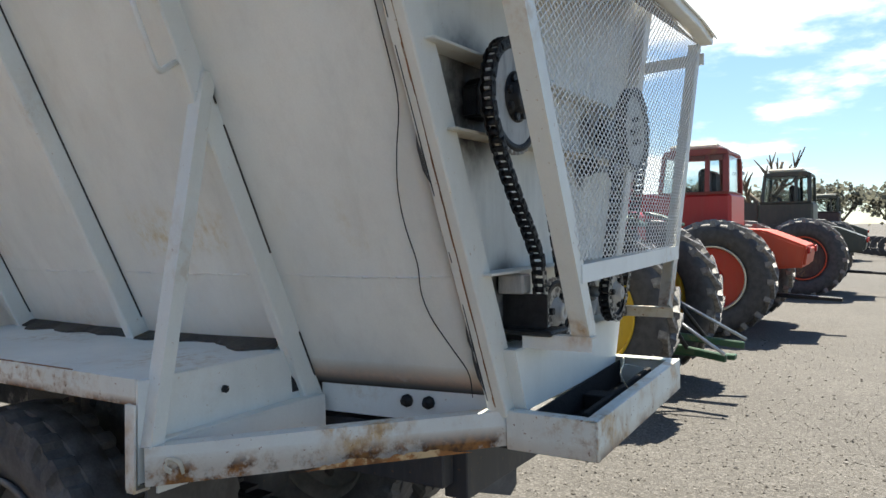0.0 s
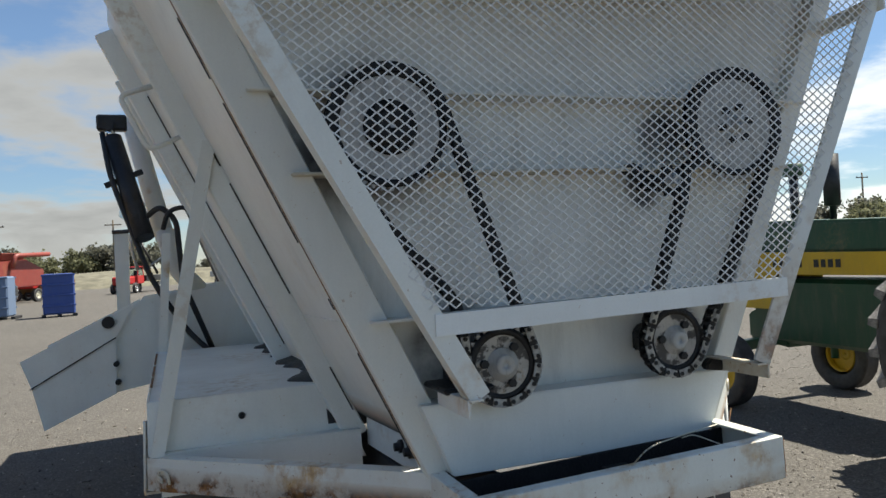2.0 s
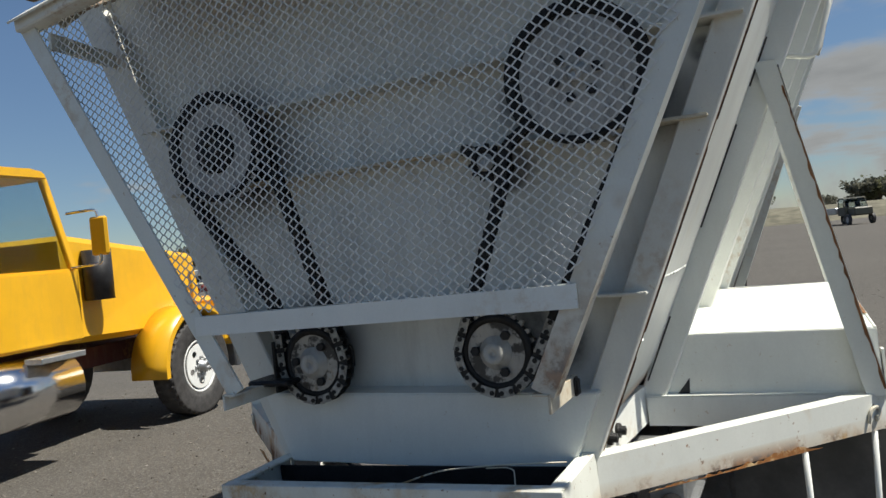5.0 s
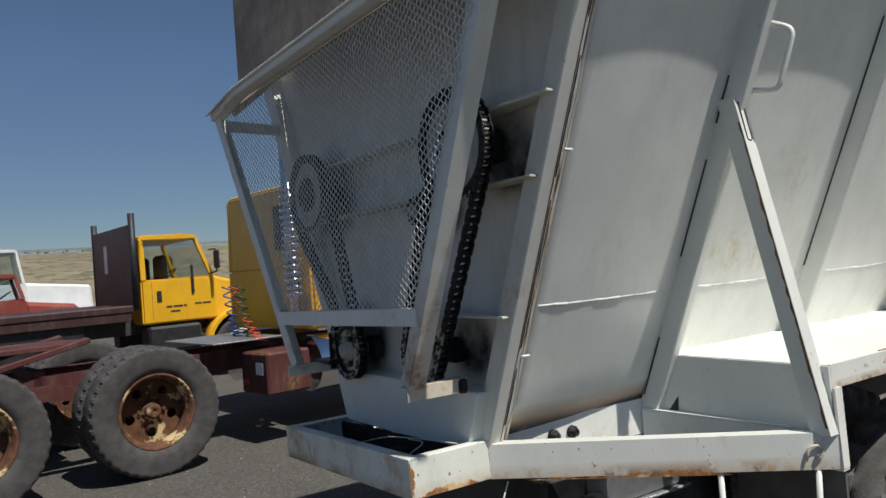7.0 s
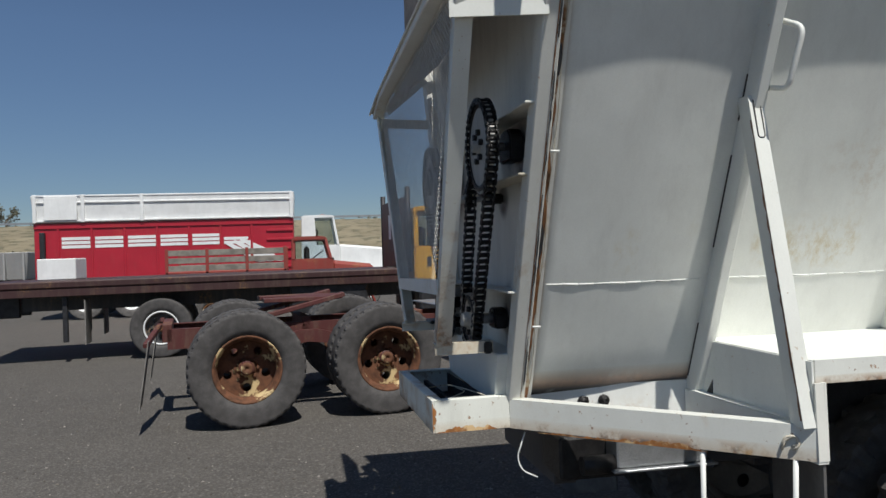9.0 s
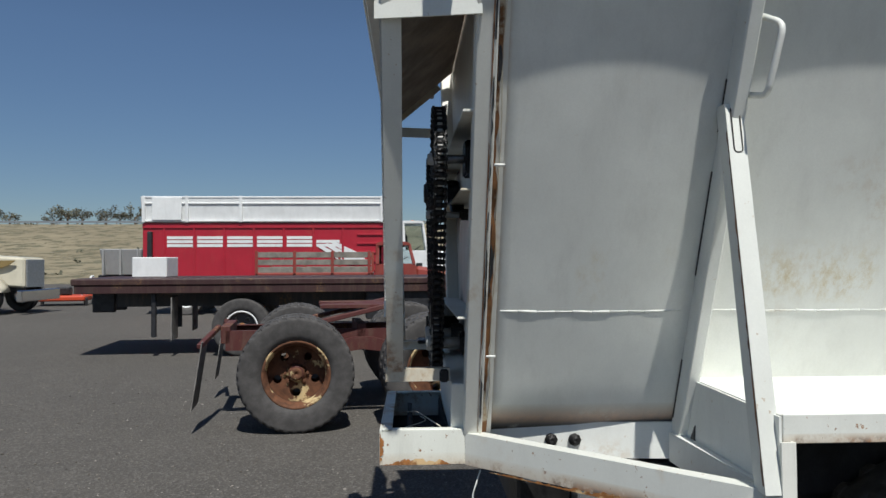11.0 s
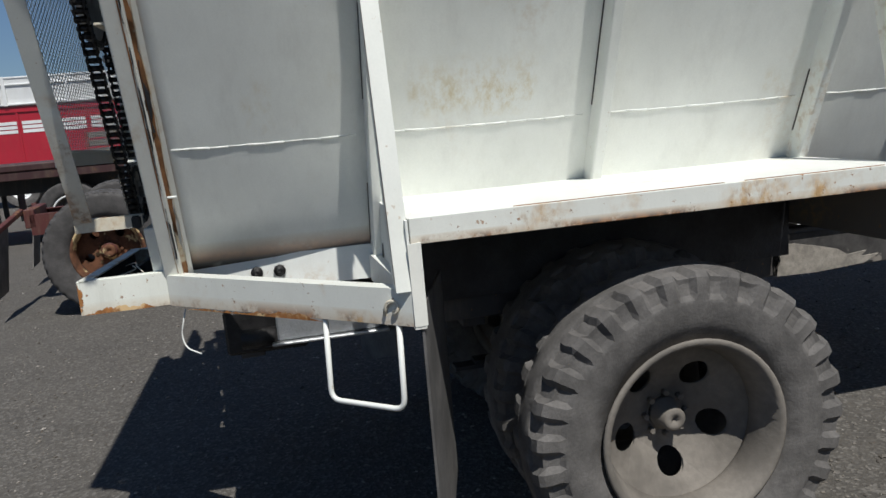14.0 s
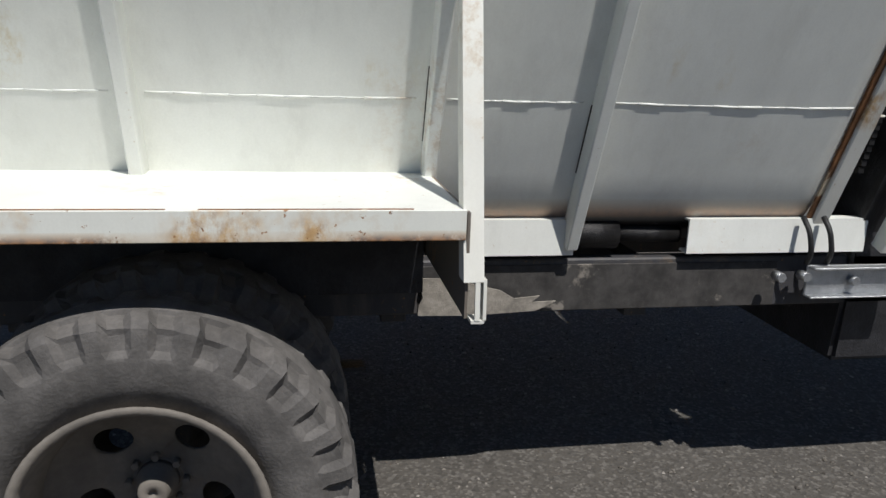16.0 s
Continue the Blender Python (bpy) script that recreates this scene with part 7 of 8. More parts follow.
def big_tractor(at, name, label, body, frame_col, rim, cab_mat, R=0.86, face_cab=True, bars_on=False, turn=0, ring=None):
    """Large articulated four-wheel-drive tractor facing +y; the origin lies under the rear axle."""
    t = thing(name, label, "tractor", pose(*at, 0, 0, turn))
    ring = ring or rim
    for y in (0, 3.05):
        for s in (-1, 1):
            wheel(t, (s * 1.05, y, R), R, 0.55, 0.46, rim, M_RUBBER, 20, "bar", 0.065, 0.16, s, 0, rim, 0.10, name)
            part("rim_ring", lathe(B(), [(0.19, 0.44), (0.25, 0.455), (0.25, 0.475), (0.19, 0.475)], (s * 1.05, y, R), (s, 0, 0), 36), ring, t)
        part("axle", cyl(B(), (-1.0, y, R), (1.0, y, R), 0.16, 14), frame_col, t)
    part("rear_frame", prism(B(), [(-1.15, 1.0), (1.15, 0.85), (1.25, 1.55), (0.6, 1.62), (-0.6, 1.55), (-1.2, 1.30)], "x", -0.62, 0.62, 0.04), frame_col, t, "rear frame")
    slab("front_frame", t, frame_col, -0.55, 0.55, 1.3, 4.4, 0.80, 1.45, 0.05)
    slab("fuel_tank", t, frame_col, -0.95, 0.95, 1.15, 1.75, 1.0, 1.60, 0.08)
    hood = part("hood", prism(B(), [(0.98, 1.45), (4.35, 1.40), (4.40, 2.06), (4.2, 2.12), (0.98, 2.14)], "x", -0.50, 0.50, 0.04), body, t, "engine hood")
    if bars_on:
        for s in (-1, 1):
            bars(hood, s * 0.503, 1.95, 2.02, (0.07,) * 9, 0.08, M_BOXWHITE, s, 0.035)
            bars(hood, s * 0.503, 1.80, 1.70, (0.10, 0.10, 0.10), 0.13, M_TAN, s, 0.03)
    part("cab_base", box(B(), -0.60, 0.60, -0.15, 1.00, 1.55, 2.12, 0.05), body, t)
    cab(t, -0.13, 0.96, 2.10, 2.14, 2.80, 0.62, cab_mat, 0.06, face_cab, "cab", True)
    part("cab_air_unit", box(B(), -0.45, 0.45, 0.05, 0.8, 2.80, 2.89, 0.03), M_CREAM, t)
    part("exhaust_pipe", cyl(cyl(B(), (-0.40, 1.45, 2.1), (-0.40, 1.45, 2.80), 0.075, 14), (-0.40, 1.45, 2.80), (-0.40, 1.45, 2.87), 0.14, 14), M_STEEL, t)
    part("air_cleaner", cyl(B(), (0.40, 2.3, 2.2), (0.40, 2.3, 2.75), 0.10, 14), M_BLACK, t)
    for s in (-1, 1):
        arch(t, 3.05, min(s * 0.75, s * 1.30), max(s * 0.75, s * 1.30), R + 0.05, R + 0.09, R, frame_col, -70, -5)
        slab("tail_light", t, M_REDLENS, min(s * 0.45, s * 0.6), max(s * 0.45, s * 0.6), -1.22, -1.18, 1.2, 1.3, 0.01)
    part("drawbar", beam(B(), (0, -0.6, 0.55), (0, -1.6, 0.5), 0.14, 0.06, (1, 0, 0), 0.01), M_GREASE, t)
    return t


big_tractor((9.95, 1.50, 0), "articulated_tractor", "red four-wheel-drive tractor with a tall cab", M_RED, M_ORANGE, M_RED, M_BRICK, 0.86, True, True, 0, M_CREAM)
big_tractor((16.6, 0.95, 0), "dark_tractor", "dark olive tractor with orange-rimmed big tyres", M_DARKGREEN, M_DARKGREEN, M_MAROON, M_DARKGREEN, 0.88, True, False, 0, M_ORANGE)
big_tractor((34.1, 1.4, 0), "worn_tractor", "faded dark tractor farther down the row", M_MAROON, M_DARKGREEN, M_DARKGREEN, M_DARKGREEN, 0.86, True)

# ---- implements and clutter across the yard ----
def tine(bm, x, y, z):
    tube(bm, rounded([(x, y, z), (x, y - 0.30, z + 0.10), (x, y - 0.55, z - 0.25), (x, y - 0.35, 0.10), (x, y - 0.15, 0.0)], 0.2, 3), 0.028, 6)


def cultivator(at, turn, n, mat, tine_mat):
    t = thing("field_cultivator", "dull red field cultivator with curved spring tines", "cultivator", pose(*at, 0, 0, turn))
    w = n * 0.42
    for y in (0, 0.9):
        part("tool_bar", box(B(), -w, w, y - 0.07, y + 0.07, 0.78, 0.92, 0.01), mat, t)
    for k in range(5):
        x = -w + 2 * w * k / 4
        part("brace_bar", box(B(), x - 0.05, x + 0.05, 0.0, 0.9, 0.92, 1.02, 0.01), mat, t)
    for k in range(n * 2):
        bm = B()
        tine(bm, -w + 0.2 + 0.42 * k, 0.0 if k % 2 else 0.9, 0.80)
        part("tine", bm, tine_mat, t)
    for x in (-w * 0.45, w * 0.5):
        wheel(t, (x, 0.45, 0.36), 0.36, 0.2, 0.2, M_BOXWHITE, M_RUBBER, 0, "road", 0.01, 0.05, 1, 0, None, 0.04, "cv")
    part("white_pipe", cyl(B(), (-w, 0.5, 1.05), (w * 0.4, 0.5, 1.05), 0.06, 10), M_CREAM, t)
    part("tongue", beam(B(), (0, 0.9, 0.75), (0, 3.2, 0.5), 0.14, 0.14, (1, 0, 0), 0.01), mat, t)
    return t


cultivator((-9.4, 20.6, 0), 6, 7, M_BRICK, M_ORANGE)
cultivator((-19.3, 19.8, 0), 10, 6, M_BRICK, M_ORANGE)
cultivator((-25.5, 31.0, 0), 3, 10, M_MAROON, M_MAROON)


def disc_harrow(at, turn):
    t = thing("disc_harrow", "ochre and rust-brown disc harrow with a row of discs", "disc harrow", pose(*at, 0, 0, turn))
    for y in (0, 1.1, 2.0):
        part("beam", box(B(), -2.3, 2.3, y - 0.08, y + 0.08, 0.85, 1.02, 0.01), M_HARROW, t)
    for x in (-1.8, -0.6, 0.6, 1.8):
        part("stringer", box(B(), x - 0.07, x + 0.07, -0.2, 2.2, 1.0, 1.15, 0.01), M_HARROW, t)
    for row, y in enumerate((0.1, 1.7)):
        for k in range(13):
            x = -2.1 + 0.35 * k
            part("disc_blade", lathe(B(), [(-0.004, 0.02), (0.05, 0.28), (0.056, 0.28), (0.004, 0.02)], (x, y, 0.50), (1, 0.25 if row else -0.25, 0), 18), M_MAROON, t)
        part("gang_shaft", cyl(B(), (-2.2, y, 0.50), (2.2, y, 0.50), 0.04, 8), M_MAROON, t)
    for k in range(6):
        part("spring_arm", tube(B(), rounded([(-2.0 + 0.8 * k, 0.8, 1.1), (-2.0 + 0.8 * k, 0.5, 1.45), (-1.9 + 0.8 * k, 0.2, 1.2)], 0.15), 0.05, 8), M_HARROW, t)
    for s in (-1, 1):
        wheel(t, (s * 1.3, 0.9, 0.46), 0.46, 0.30, 0.2, M_RUSTY, M_RUBBER, 0, "road", 0.01, 0.06, s, 0, None, 0.05, "dh")
    part("upper_frame", prism(B(), [(-0.9, 1.15), (1.6, 1.15), (0.6, 1.75), (-0.3, 1.75)], "y", 0.6, 1.4, 0.03), M_MAROON, t)
    part("tongue", beam(B(), (0, -0.2, 0.8), (0, -2.6, 0.55), 0.16, 0.16, (1, 0, 0), 0.01), M_TAN, t)


disc_harrow((9.8, 21.0, 0), -8)
disc_harrow((8.3, 17.0, 0), 35)


def tank_trailer():
    t = thing("tank_trailer", "dark spray tank trailer with red frame", "trailer", pose(20.0, 24.0, 0, 0, 0, -12))
    part("tank", lathe(B(), [(-1.5, 0.05), (-1.5, 0.45), (-1.3, 0.62), (1.3, 0.62), (1.5, 0.45), (1.5, 0.05)], (0, 0, 1.55), (1, 0, 0), 24), M_BLACK, t)
    slab("frame", t, M_RED, -1.7, 2.2, -0.45, 0.45, 0.82, 0.95, 0.02)
    for s in (-1, 1):
        w = wheel(t, (0, 0, 0), 0.48, 0.25, 0.24, M_BOXWHITE, M_RUBBER, 0, "road", 0.01, 0.06, s, 0, None, 0.05, "tt")
        w.location, w.rotation_euler = (-0.1, s * 0.75, 0.48), (0, 0, radians(90))
    for k in range(4):
        part("spray_arm", tube(B(), rounded([(1.0 + 0.3 * k, 0.5, 0.9), (1.2 + 0.3 * k, 0.9, 1.1), (1.3 + 0.3 * k, 1.0, 0.4)], 0.1), 0.035, 6), M_RED, t)
    part("lid", cyl(B(), (-0.4, 0, 2.15), (-0.4, 0, 2.26), 0.22, 16), M_BLACK, t)


tank_trailer()


def combine(at, turn, body, name, label):
    t = thing(name, label, "combine", pose(*at, 0, 0, turn))
    part("body", prism(B(), [(-3.0, 1.2), (1.2, 1.1), (1.6, 2.0), (1.5, 3.0), (-1.2, 3.15), (-3.0, 2.4)], "x", -1.3, 1.3, 0.06), body, t)
    cab(t, 1.2, 2.5, 1.6, 2.2, 3.3, 0.85, M_DARKGREEN, 0.15, True, "cab", False)
    part("hopper", hexa(B(), [V(-1.1, -1.1, 3.1), V(1.1, -1.1, 3.1), V(1.1, 1.0, 3.1), V(-1.1, 1.0, 3.1), V(-1.4, -1.3, 3.6), V(1.4, -1.3, 3.6), V(1.4, 1.2, 3.6), V(-1.4, 1.2, 3.6)], 0.03), body, t)
    part("unloading_pipe", tube(B(), rounded([(-1.5, 0.4, 2.5), (-1.55, 0.2, 3.4), (-1.6, -3.2, 3.5)], 0.3), 0.16, 10), body, t)
    part("feeder", prism(B(), [(1.4, 1.2), (3.0, 0.4), (3.0, 0.9), (1.6, 2.0)], "x", -0.6, 0.6, 0.03), body, t)
    for s in (-1, 1):
        wheel(t, (s * 1.35, 0.9, 0.85), 0.85, 0.55, 0.42, M_CREAM, M_RUBBER, 18, "bar", 0.05, 0.15, s, 0, None, 0.08, name)
        wheel(t, (s * 1.1, -2.4, 0.5), 0.5, 0.3, 0.25, M_CREAM, M_RUBBER, 0, "road", 0.02, 0.08, s, 0, None, 0.06, name + "r")
    return t


combine((-12.6, 59.0, 0), 150, M_BRICK, "red_combine", "dark red combine harvester standing far across the yard")
combine((-17.5, 62.0, 0), 200, M_JDYEL, "yellow_combine", "yellow harvester far across the yard")


def bin_crate(at, turn, label, mat=None, w=0.62):
    mat = mat or M_BLUE
    t = thing("plastic_bin", label, "bin", pose(*at, 0, 0, turn), group="blue bins")
    slab("body", t, mat, -w, w, -0.6, 0.6, 0.12, 1.86, 0.06)
    for z in (0.45, 0.9, 1.35, 1.76):
        for s in (-1, 1):
            slab("rib", t, mat, -w - 0.03, w + 0.03, s * 0.62 - 0.03, s * 0.62 + 0.03, z, z + 0.08, 0.01)
    for x in (-0.6, 0, 0.6):
        slab("foot", t, M_BLACK, x - 0.08, x + 0.08, -0.55, 0.55, 0, 0.12, 0)


bin_crate((-5.7, 34.4, 0), 8, "tall royal blue plastic bin")
bin_crate((-8.1, 35.4, 0), -5, "tall grey-blue plastic bin beside scrap", M_GREYBLUE, 0.45)
bin_crate((46.6, 68.0, 0), 15, "wide sky-blue plastic bin before a rusty pipe cage", M_SKYBLUE, 1.1)
for x, y, q, n, m in ((-31.0, 36.4, 3, 3, M_LIGHTBLUE), (-29.8, 36.6, 8, 3, M_LIGHTBLUE), (-18.9, 29.1, 5, 4, M_WOOD), (-18.0, 29.6, -4, 3, M_MAROON), (-19.9, 32.2, 0, 2, M_BOXWHITE), (13.2, 47.0, 4, 4, M_BOXWHITE), (15.0, 47.0, -3, 4, M_STEEL), (14.2, 48.5, 8, 3, M_BLACK), (19.5, 50, 5, 2, M_LIGHTBLUE), (-13.6, 33.5, 6, 3, M_BLUE), (-12.2, 34.0, -7, 2, M_STEEL)):
    t = thing("crate_stack", "stack of weathered storage crates on the gravel", "crates", pose(x, y, 0, 0, 0, q), group="crate stacks")
    for j in range(n):
        slab("crate", t, m, -0.5, 0.5, -0.5, 0.5, 0.42 * j, 0.42 * j + 0.38, 0.02)
        slab("crate_lip", t, M_STEEL, -0.53, 0.53, -0.53, 0.53, 0.42 * j + 0.36, 0.42 * j + 0.41, 0.01)


def far_truck(at, turn, mat, bed_mat, label):
    t = thing("far_truck", label, "truck", pose(*at, 0, 0, turn), group="far trucks")
    cab(t, 0.6, 2.0, 0.8, 1.5, 2.3, 0.95, mat, 0.3, True, "cab", False)
    slab("bed", t, bed_mat, -1.1, 1.1, -4.2, 0.45, 0.95, 1.5, 0.04)
    slab("hood", t, mat, -0.75, 0.75, 1.95, 3.3, 0.75, 1.45, 0.1)
    for s in (-1, 1):
        for y in (-2.8, 2.5):
            wheel(t, (s * 0.95, y, 0.45), 0.45, 0.25, 0.24, M_STEEL, M_RUBBER, 0, "road", 0.01, 0.06, s, 0, None, 0.04, "ft")
    return t


rf = random.Random(31)
PAIRS = [(M_BOXWHITE, M_MAROON), (M_ORANGE, M_TAN), (M_CREAM, M_WOOD), (M_HARROW, M_RUSTY), (M_RED, M_BLACK), (M_DARKGREEN, M_STEEL), (M_MAROON, M_RED)]
models = [far_truck((-40 + 9 * q, 62 + 2 * q, 0), 40 * q, m1, m2, "weathered truck parked far across the yard") for q, (m1, m2) in enumerate(PAIRS)]
for x0, x1, y0, y1, n in ((-62, -12, 46, 96, 34), (12, 62, 46, 88, 30)):
    for _ in range(n):
        copy_thing(models[rf.randrange(7)], pose(rf.uniform(x0, x1), rf.uniform(y0, y1), 0, 0, 0, rf.choice((0, 90, 180, 270)) + rf.uniform(-25, 25)))


def gooseneck(at, turn, mat, label):
    t = thing("header_trailer", label, "implement", pose(*at, 0, 0, turn), group="far implements")
    part("reel", lathe(B(), [(-3.2, 0.03), (-3.2, 0.45), (3.2, 0.45), (3.2, 0.03)], (0, 0.3, 1.1), (1, 0, 0), 10), mat, t)
    slab("back_sheet", t, mat, -3.3, 3.3, -0.3, -0.2, 0.4, 1.6, 0.02)
    slab("trough", t, mat, -3.3, 3.3, -0.2, 0.8, 0.35, 0.5, 0.02)
    for s in (-1, 1):
        part("end_sheet", prism(B(), [(-0.3, 0.35), (1.3, 0.35), (0.7, 1.3), (-0.3, 1.6)], "x", s * 3.3 - 0.03, s * 3.3 + 0.03), mat, t)
        wheel(t, (s * 1.2, -0.6, 0.35), 0.35, 0.2, 0.18, M_STEEL, M_RUBBER, 0, "road", 0.01, 0.05, s, 0, None, 0.04, "gn")
    slab("frame", t, M_MAROON, -3.0, 3.0, -0.8, -0.6, 0.3, 0.5, 0.02)
    return t


for x, y, a, m in ((-15.4, 55, 0, M_JDYEL), (-24, 50, 10, M_TAN), (-35, 60, -10, M_ORANGE), (-28, 47, 5, M_RUSTY), (-19.5, 44, -4, M_TAN), (26, 66, 5, M_RED), (20, 60, 0, M_TAN), (35, 44, 12, M_STEEL)):
    head = gooseneck((x, y, 0), a, m, "long harvester header stored across the yard")
    for _ in range(2):
        copy_thing(head, pose(x + rf.uniform(-14, 14), y + rf.uniform(8, 30), 0, 0, 0, a + rf.uniform(-40, 40)))

def flat_trailer(at, turn, length, mat, deck_mat):
    t = thing("flat_trailer", "low flat trailer with scrap on its deck", "trailer", pose(*at, 0, 0, turn), group="flat trailers")
    slab("deck", t, deck_mat, -length / 2, length / 2, -1.1, 1.1, 0.75, 0.92, 0.02)
    slab("side_rail", t, mat, -length / 2, length / 2, -1.16, -1.08, 0.62, 0.98, 0.01)
    part("tongue", beam(B(), (length / 2, 0, 0.75), (length / 2 + 1.6, 0, 0.6), 0.14, 0.14, (0, 1, 0), 0.01), mat, t)
    for x in (-0.6, 0.5):
        for s in (-1, 1):
            w = wheel(t, (0, 0, 0), 0.38, 0.2, 0.2, M_STEEL, M_RUBBER, 0, "road", 0.01, 0.05, s, 0, None, 0.04, "fl")
            w.location, w.rotation_euler = (x - length * 0.15, s * 0.95, 0.38), (0, 0, radians(90))
    for k in range(int(length * 1.4)):
        x = rf.uniform(-length / 2 + 0.4, length / 2 - 0.4)
        h, w = rf.uniform(0.2, 0.9), rf.uniform(0.15, 0.5)
        slab("load", t, rf.choice((M_RUSTY, M_STEEL, M_BLACK, M_TAN, M_MAROON, M_WOOD)), x - w, x + w, -0.8, rf.uniform(-0.4, 0.6), 0.92, 0.92 + h, 0.04)
    return t


for x, y, a, n, m, d in ((8.6, 42, 0, 5.5, M_MAROON, M_BLACK), (-37, 53, 4, 6, M_BLACK, M_BLACK), (-22, 41, -6, 6, M_RED, M_WOOD), (-14.5, 40, 5, 5, M_DARKGREEN, M_STEEL), (22, 47, 6, 7, M_STEEL, M_WOOD), (30, 52, -8, 6, M_MAROON, M_RUSTY), (12, 55, 3, 7, M_RED, M_MAROON)):
    flat_trailer((x, y, 0), a, n, m, d)

# white pipes stacked in bundles
for bx, by, ba in ((24, 42, 4), (34, 47, -6), (13, 36, 2), (19, 44, 3), (10.5, 44, -4)):
    t = thing("pipe_bundle", "bundle of long white irrigation pipes on blocks", "pipes", pose(bx, by, 0, 0, 0, ba), group="pipe bundles")
    for k in range(8):
        part("pipe", cyl(B(), (-3.5, (k % 4) * 0.22, 0.45 + 0.2 * (k // 4)), (3.5, (k % 4) * 0.22, 0.45 + 0.2 * (k // 4)), 0.10, 10), M_BOXWHITE, t)
    for x in (-2.5, 0, 2.5):
        slab("block", t, M_WOOD, x - 0.1, x + 0.1, -0.2, 0.9, 0, 0.35, 0)

# low sheds and fence lines at the yard's edge
for bx, by, w, h, m in ((80, 20, 10, 3.4, M_CREAM),):
    t = thing("shed", "low pale metal shed at the edge of the yard", "shed", pose(bx, by, 0))
    part("wall", box(B(), -w / 2, w / 2, -4, 4, 0, h, 0.03), m, t)
    part("roof", prism(B(), [(-4.3, h), (4.3, h), (0, h + 1.3)], "x", -w / 2 - 0.3, w / 2 + 0.3), M_STEEL, t)
    for k in range(3):
        slab("door", t, M_WOOD, -w / 3 + k * w / 3 - 1.2, -w / 3 + k * w / 3 + 1.2, -4.06, -4.0, 0, 2.4, 0.01)

# row of old tyres by the eastern edge
for k in range(12):
    t = thing("stored_tyre", "old black tractor tyre standing in a row", "tyre", pose(34 + 1.3 * k, -1.6 + 0.35 * k, 0.5), group="row of tyres")
    o = new("casing", _wheels[next(q for q in _wheels if q[-1] == "tt")][0])
    o.parent, o.location = t, (0, 0, -0.02)


def pole(x, y, h, arm=True):
    t = thing("utility_pole", "wooden utility pole against the sky", "pole", pose(x, y, 0), group="utility poles")
    part("post", cyl(B(), (0, 0, 0), (0, 0, h), 0.17, 8, 0.11), M_BARK, t)
    if arm:
        part("cross_arm", box(B(), -1.2, 1.2, -0.06, 0.06, h - 0.8, h - 0.65, 0.01), M_BARK, t)
        for q in (-1.05, 0.0, 1.05):
            part("insulator", cyl(B(), (q, 0, h - 0.65), (q, 0, h - 0.45), 0.05, 6), M_STEEL, t)


for x, y, h in ((-66, 118, 13), (-48, 100, 11), (-24, 118, 10), (50.4, 90.1, 9.1), (52.2, 71.3, 11), (30.3, 104.1, 7.3), (20.2, 65.4, 7.0), (31.3, 124.5, 6.1), (-9, 122, 10), (100, 84, 11)):
    pole(x, y, h)


# far across the yard: a cage of bent pipes, stacked pipes, stacked poles and a rack of grey panels
cage = thing("pipe_cage", "rusty cage of bent pipes standing at the edge of the yard", "pipe rack", pose(50.1, 71.2, 0, 0, 0, 29.7))
rc = random.Random(8)
for k in range(19):
    x = -4.9 + 0.54 * k
    for y in (-0.9, 0.9):
        part("upright", cyl(B(), (x, y, 0), (x + rc.uniform(-0.1, 0.1), y, 4.2 + rc.uniform(-0.5, 0.2)), 0.07, 6), M_HARROW if k % 3 else M_STEEL, cage)
for z in (0.5, 1.7, 2.9, 4.1):
    for y in (-0.98, 0.98):
        part("rail", tube(B(), rounded([(-5.0, y, max(0.0, z - 0.7)), (-5.0, y, z), (5.0, y, z), (5.0, y, z - 0.4)], 0.4), 0.08, 6), M_HARROW if z < 3 else M_STEEL, cage)
for k in range(14):
    x, z = -4.0 + 0.6 * k, rc.uniform(0.3, 2.6)
    part("scrap_bar", cyl(B(), (x, rc.uniform(-0.6, 0.6), z), (x + rc.uniform(0.8, 1.8), rc.uniform(-0.6, 0.6), z + rc.uniform(-0.5, 0.9)), 0.12, 6), rc.choice((M_HARROW, M_BARK, M_STEEL, M_BLACK)), cage)


def stack_of(name, label, category, at, turn, length, mat, r, rows, n):
    t = thing(name, label, category, pose(*at, 0, 0, turn))
    for j in range(rows):
        for i in range(n - j % 2):
            e = rc.uniform(-0.15, 0.15)
            part("length", cyl(B(), (-length / 2 + e, (i - (n - 1 - j % 2) / 2) * 2.1 * r, r + j * 1.85 * r), (length / 2 + e, (i - (n - 1 - j % 2) / 2) * 2.1 * r, r + j * 1.85 * r), r, 8), mat, t)
    for x in (-length * 0.38, length * 0.38):
        slab("stake", t, M_BARK, x - 0.06, x + 0.06, -n * 1.05 * r - 0.14, -n * 1.05 * r - 0.03, 0, r * (1.9 * rows + 0.6), 0)


stack_of("pipe_stack", "stack of long white irrigation pipes", "pipes", (39.1, 72.6, 0), 21, 6.4, M_BOXWHITE, 0.17, 6, 5)
stack_of("pole_stack", "stack of long pale weathered poles", "poles", (13.7, 44.0, 0), 23, 4.6, M_DRYPOLE, 0.16, 4, 4)
rack = thing("panel_truck", "dark parked truck carrying grey square panels", "truck", pose(38.4, 63.7, 0, 0, 0, -12))
slab("body", rack, M_BLACK, -2.4, 2.4, -0.6, 0.6, 0.55, 1.9, 0.08)
for x in (-1.75, 1.75):
    w = wheel(rack, (x, -0.5, 0.45), 0.45, 0.25, 0.24, M_STEEL, M_RUBBER, 0, "road", 0.01, 0.06, 1, 0, None, 0.04, "ft")
    w.rotation_euler = (0, 0, radians(-90))
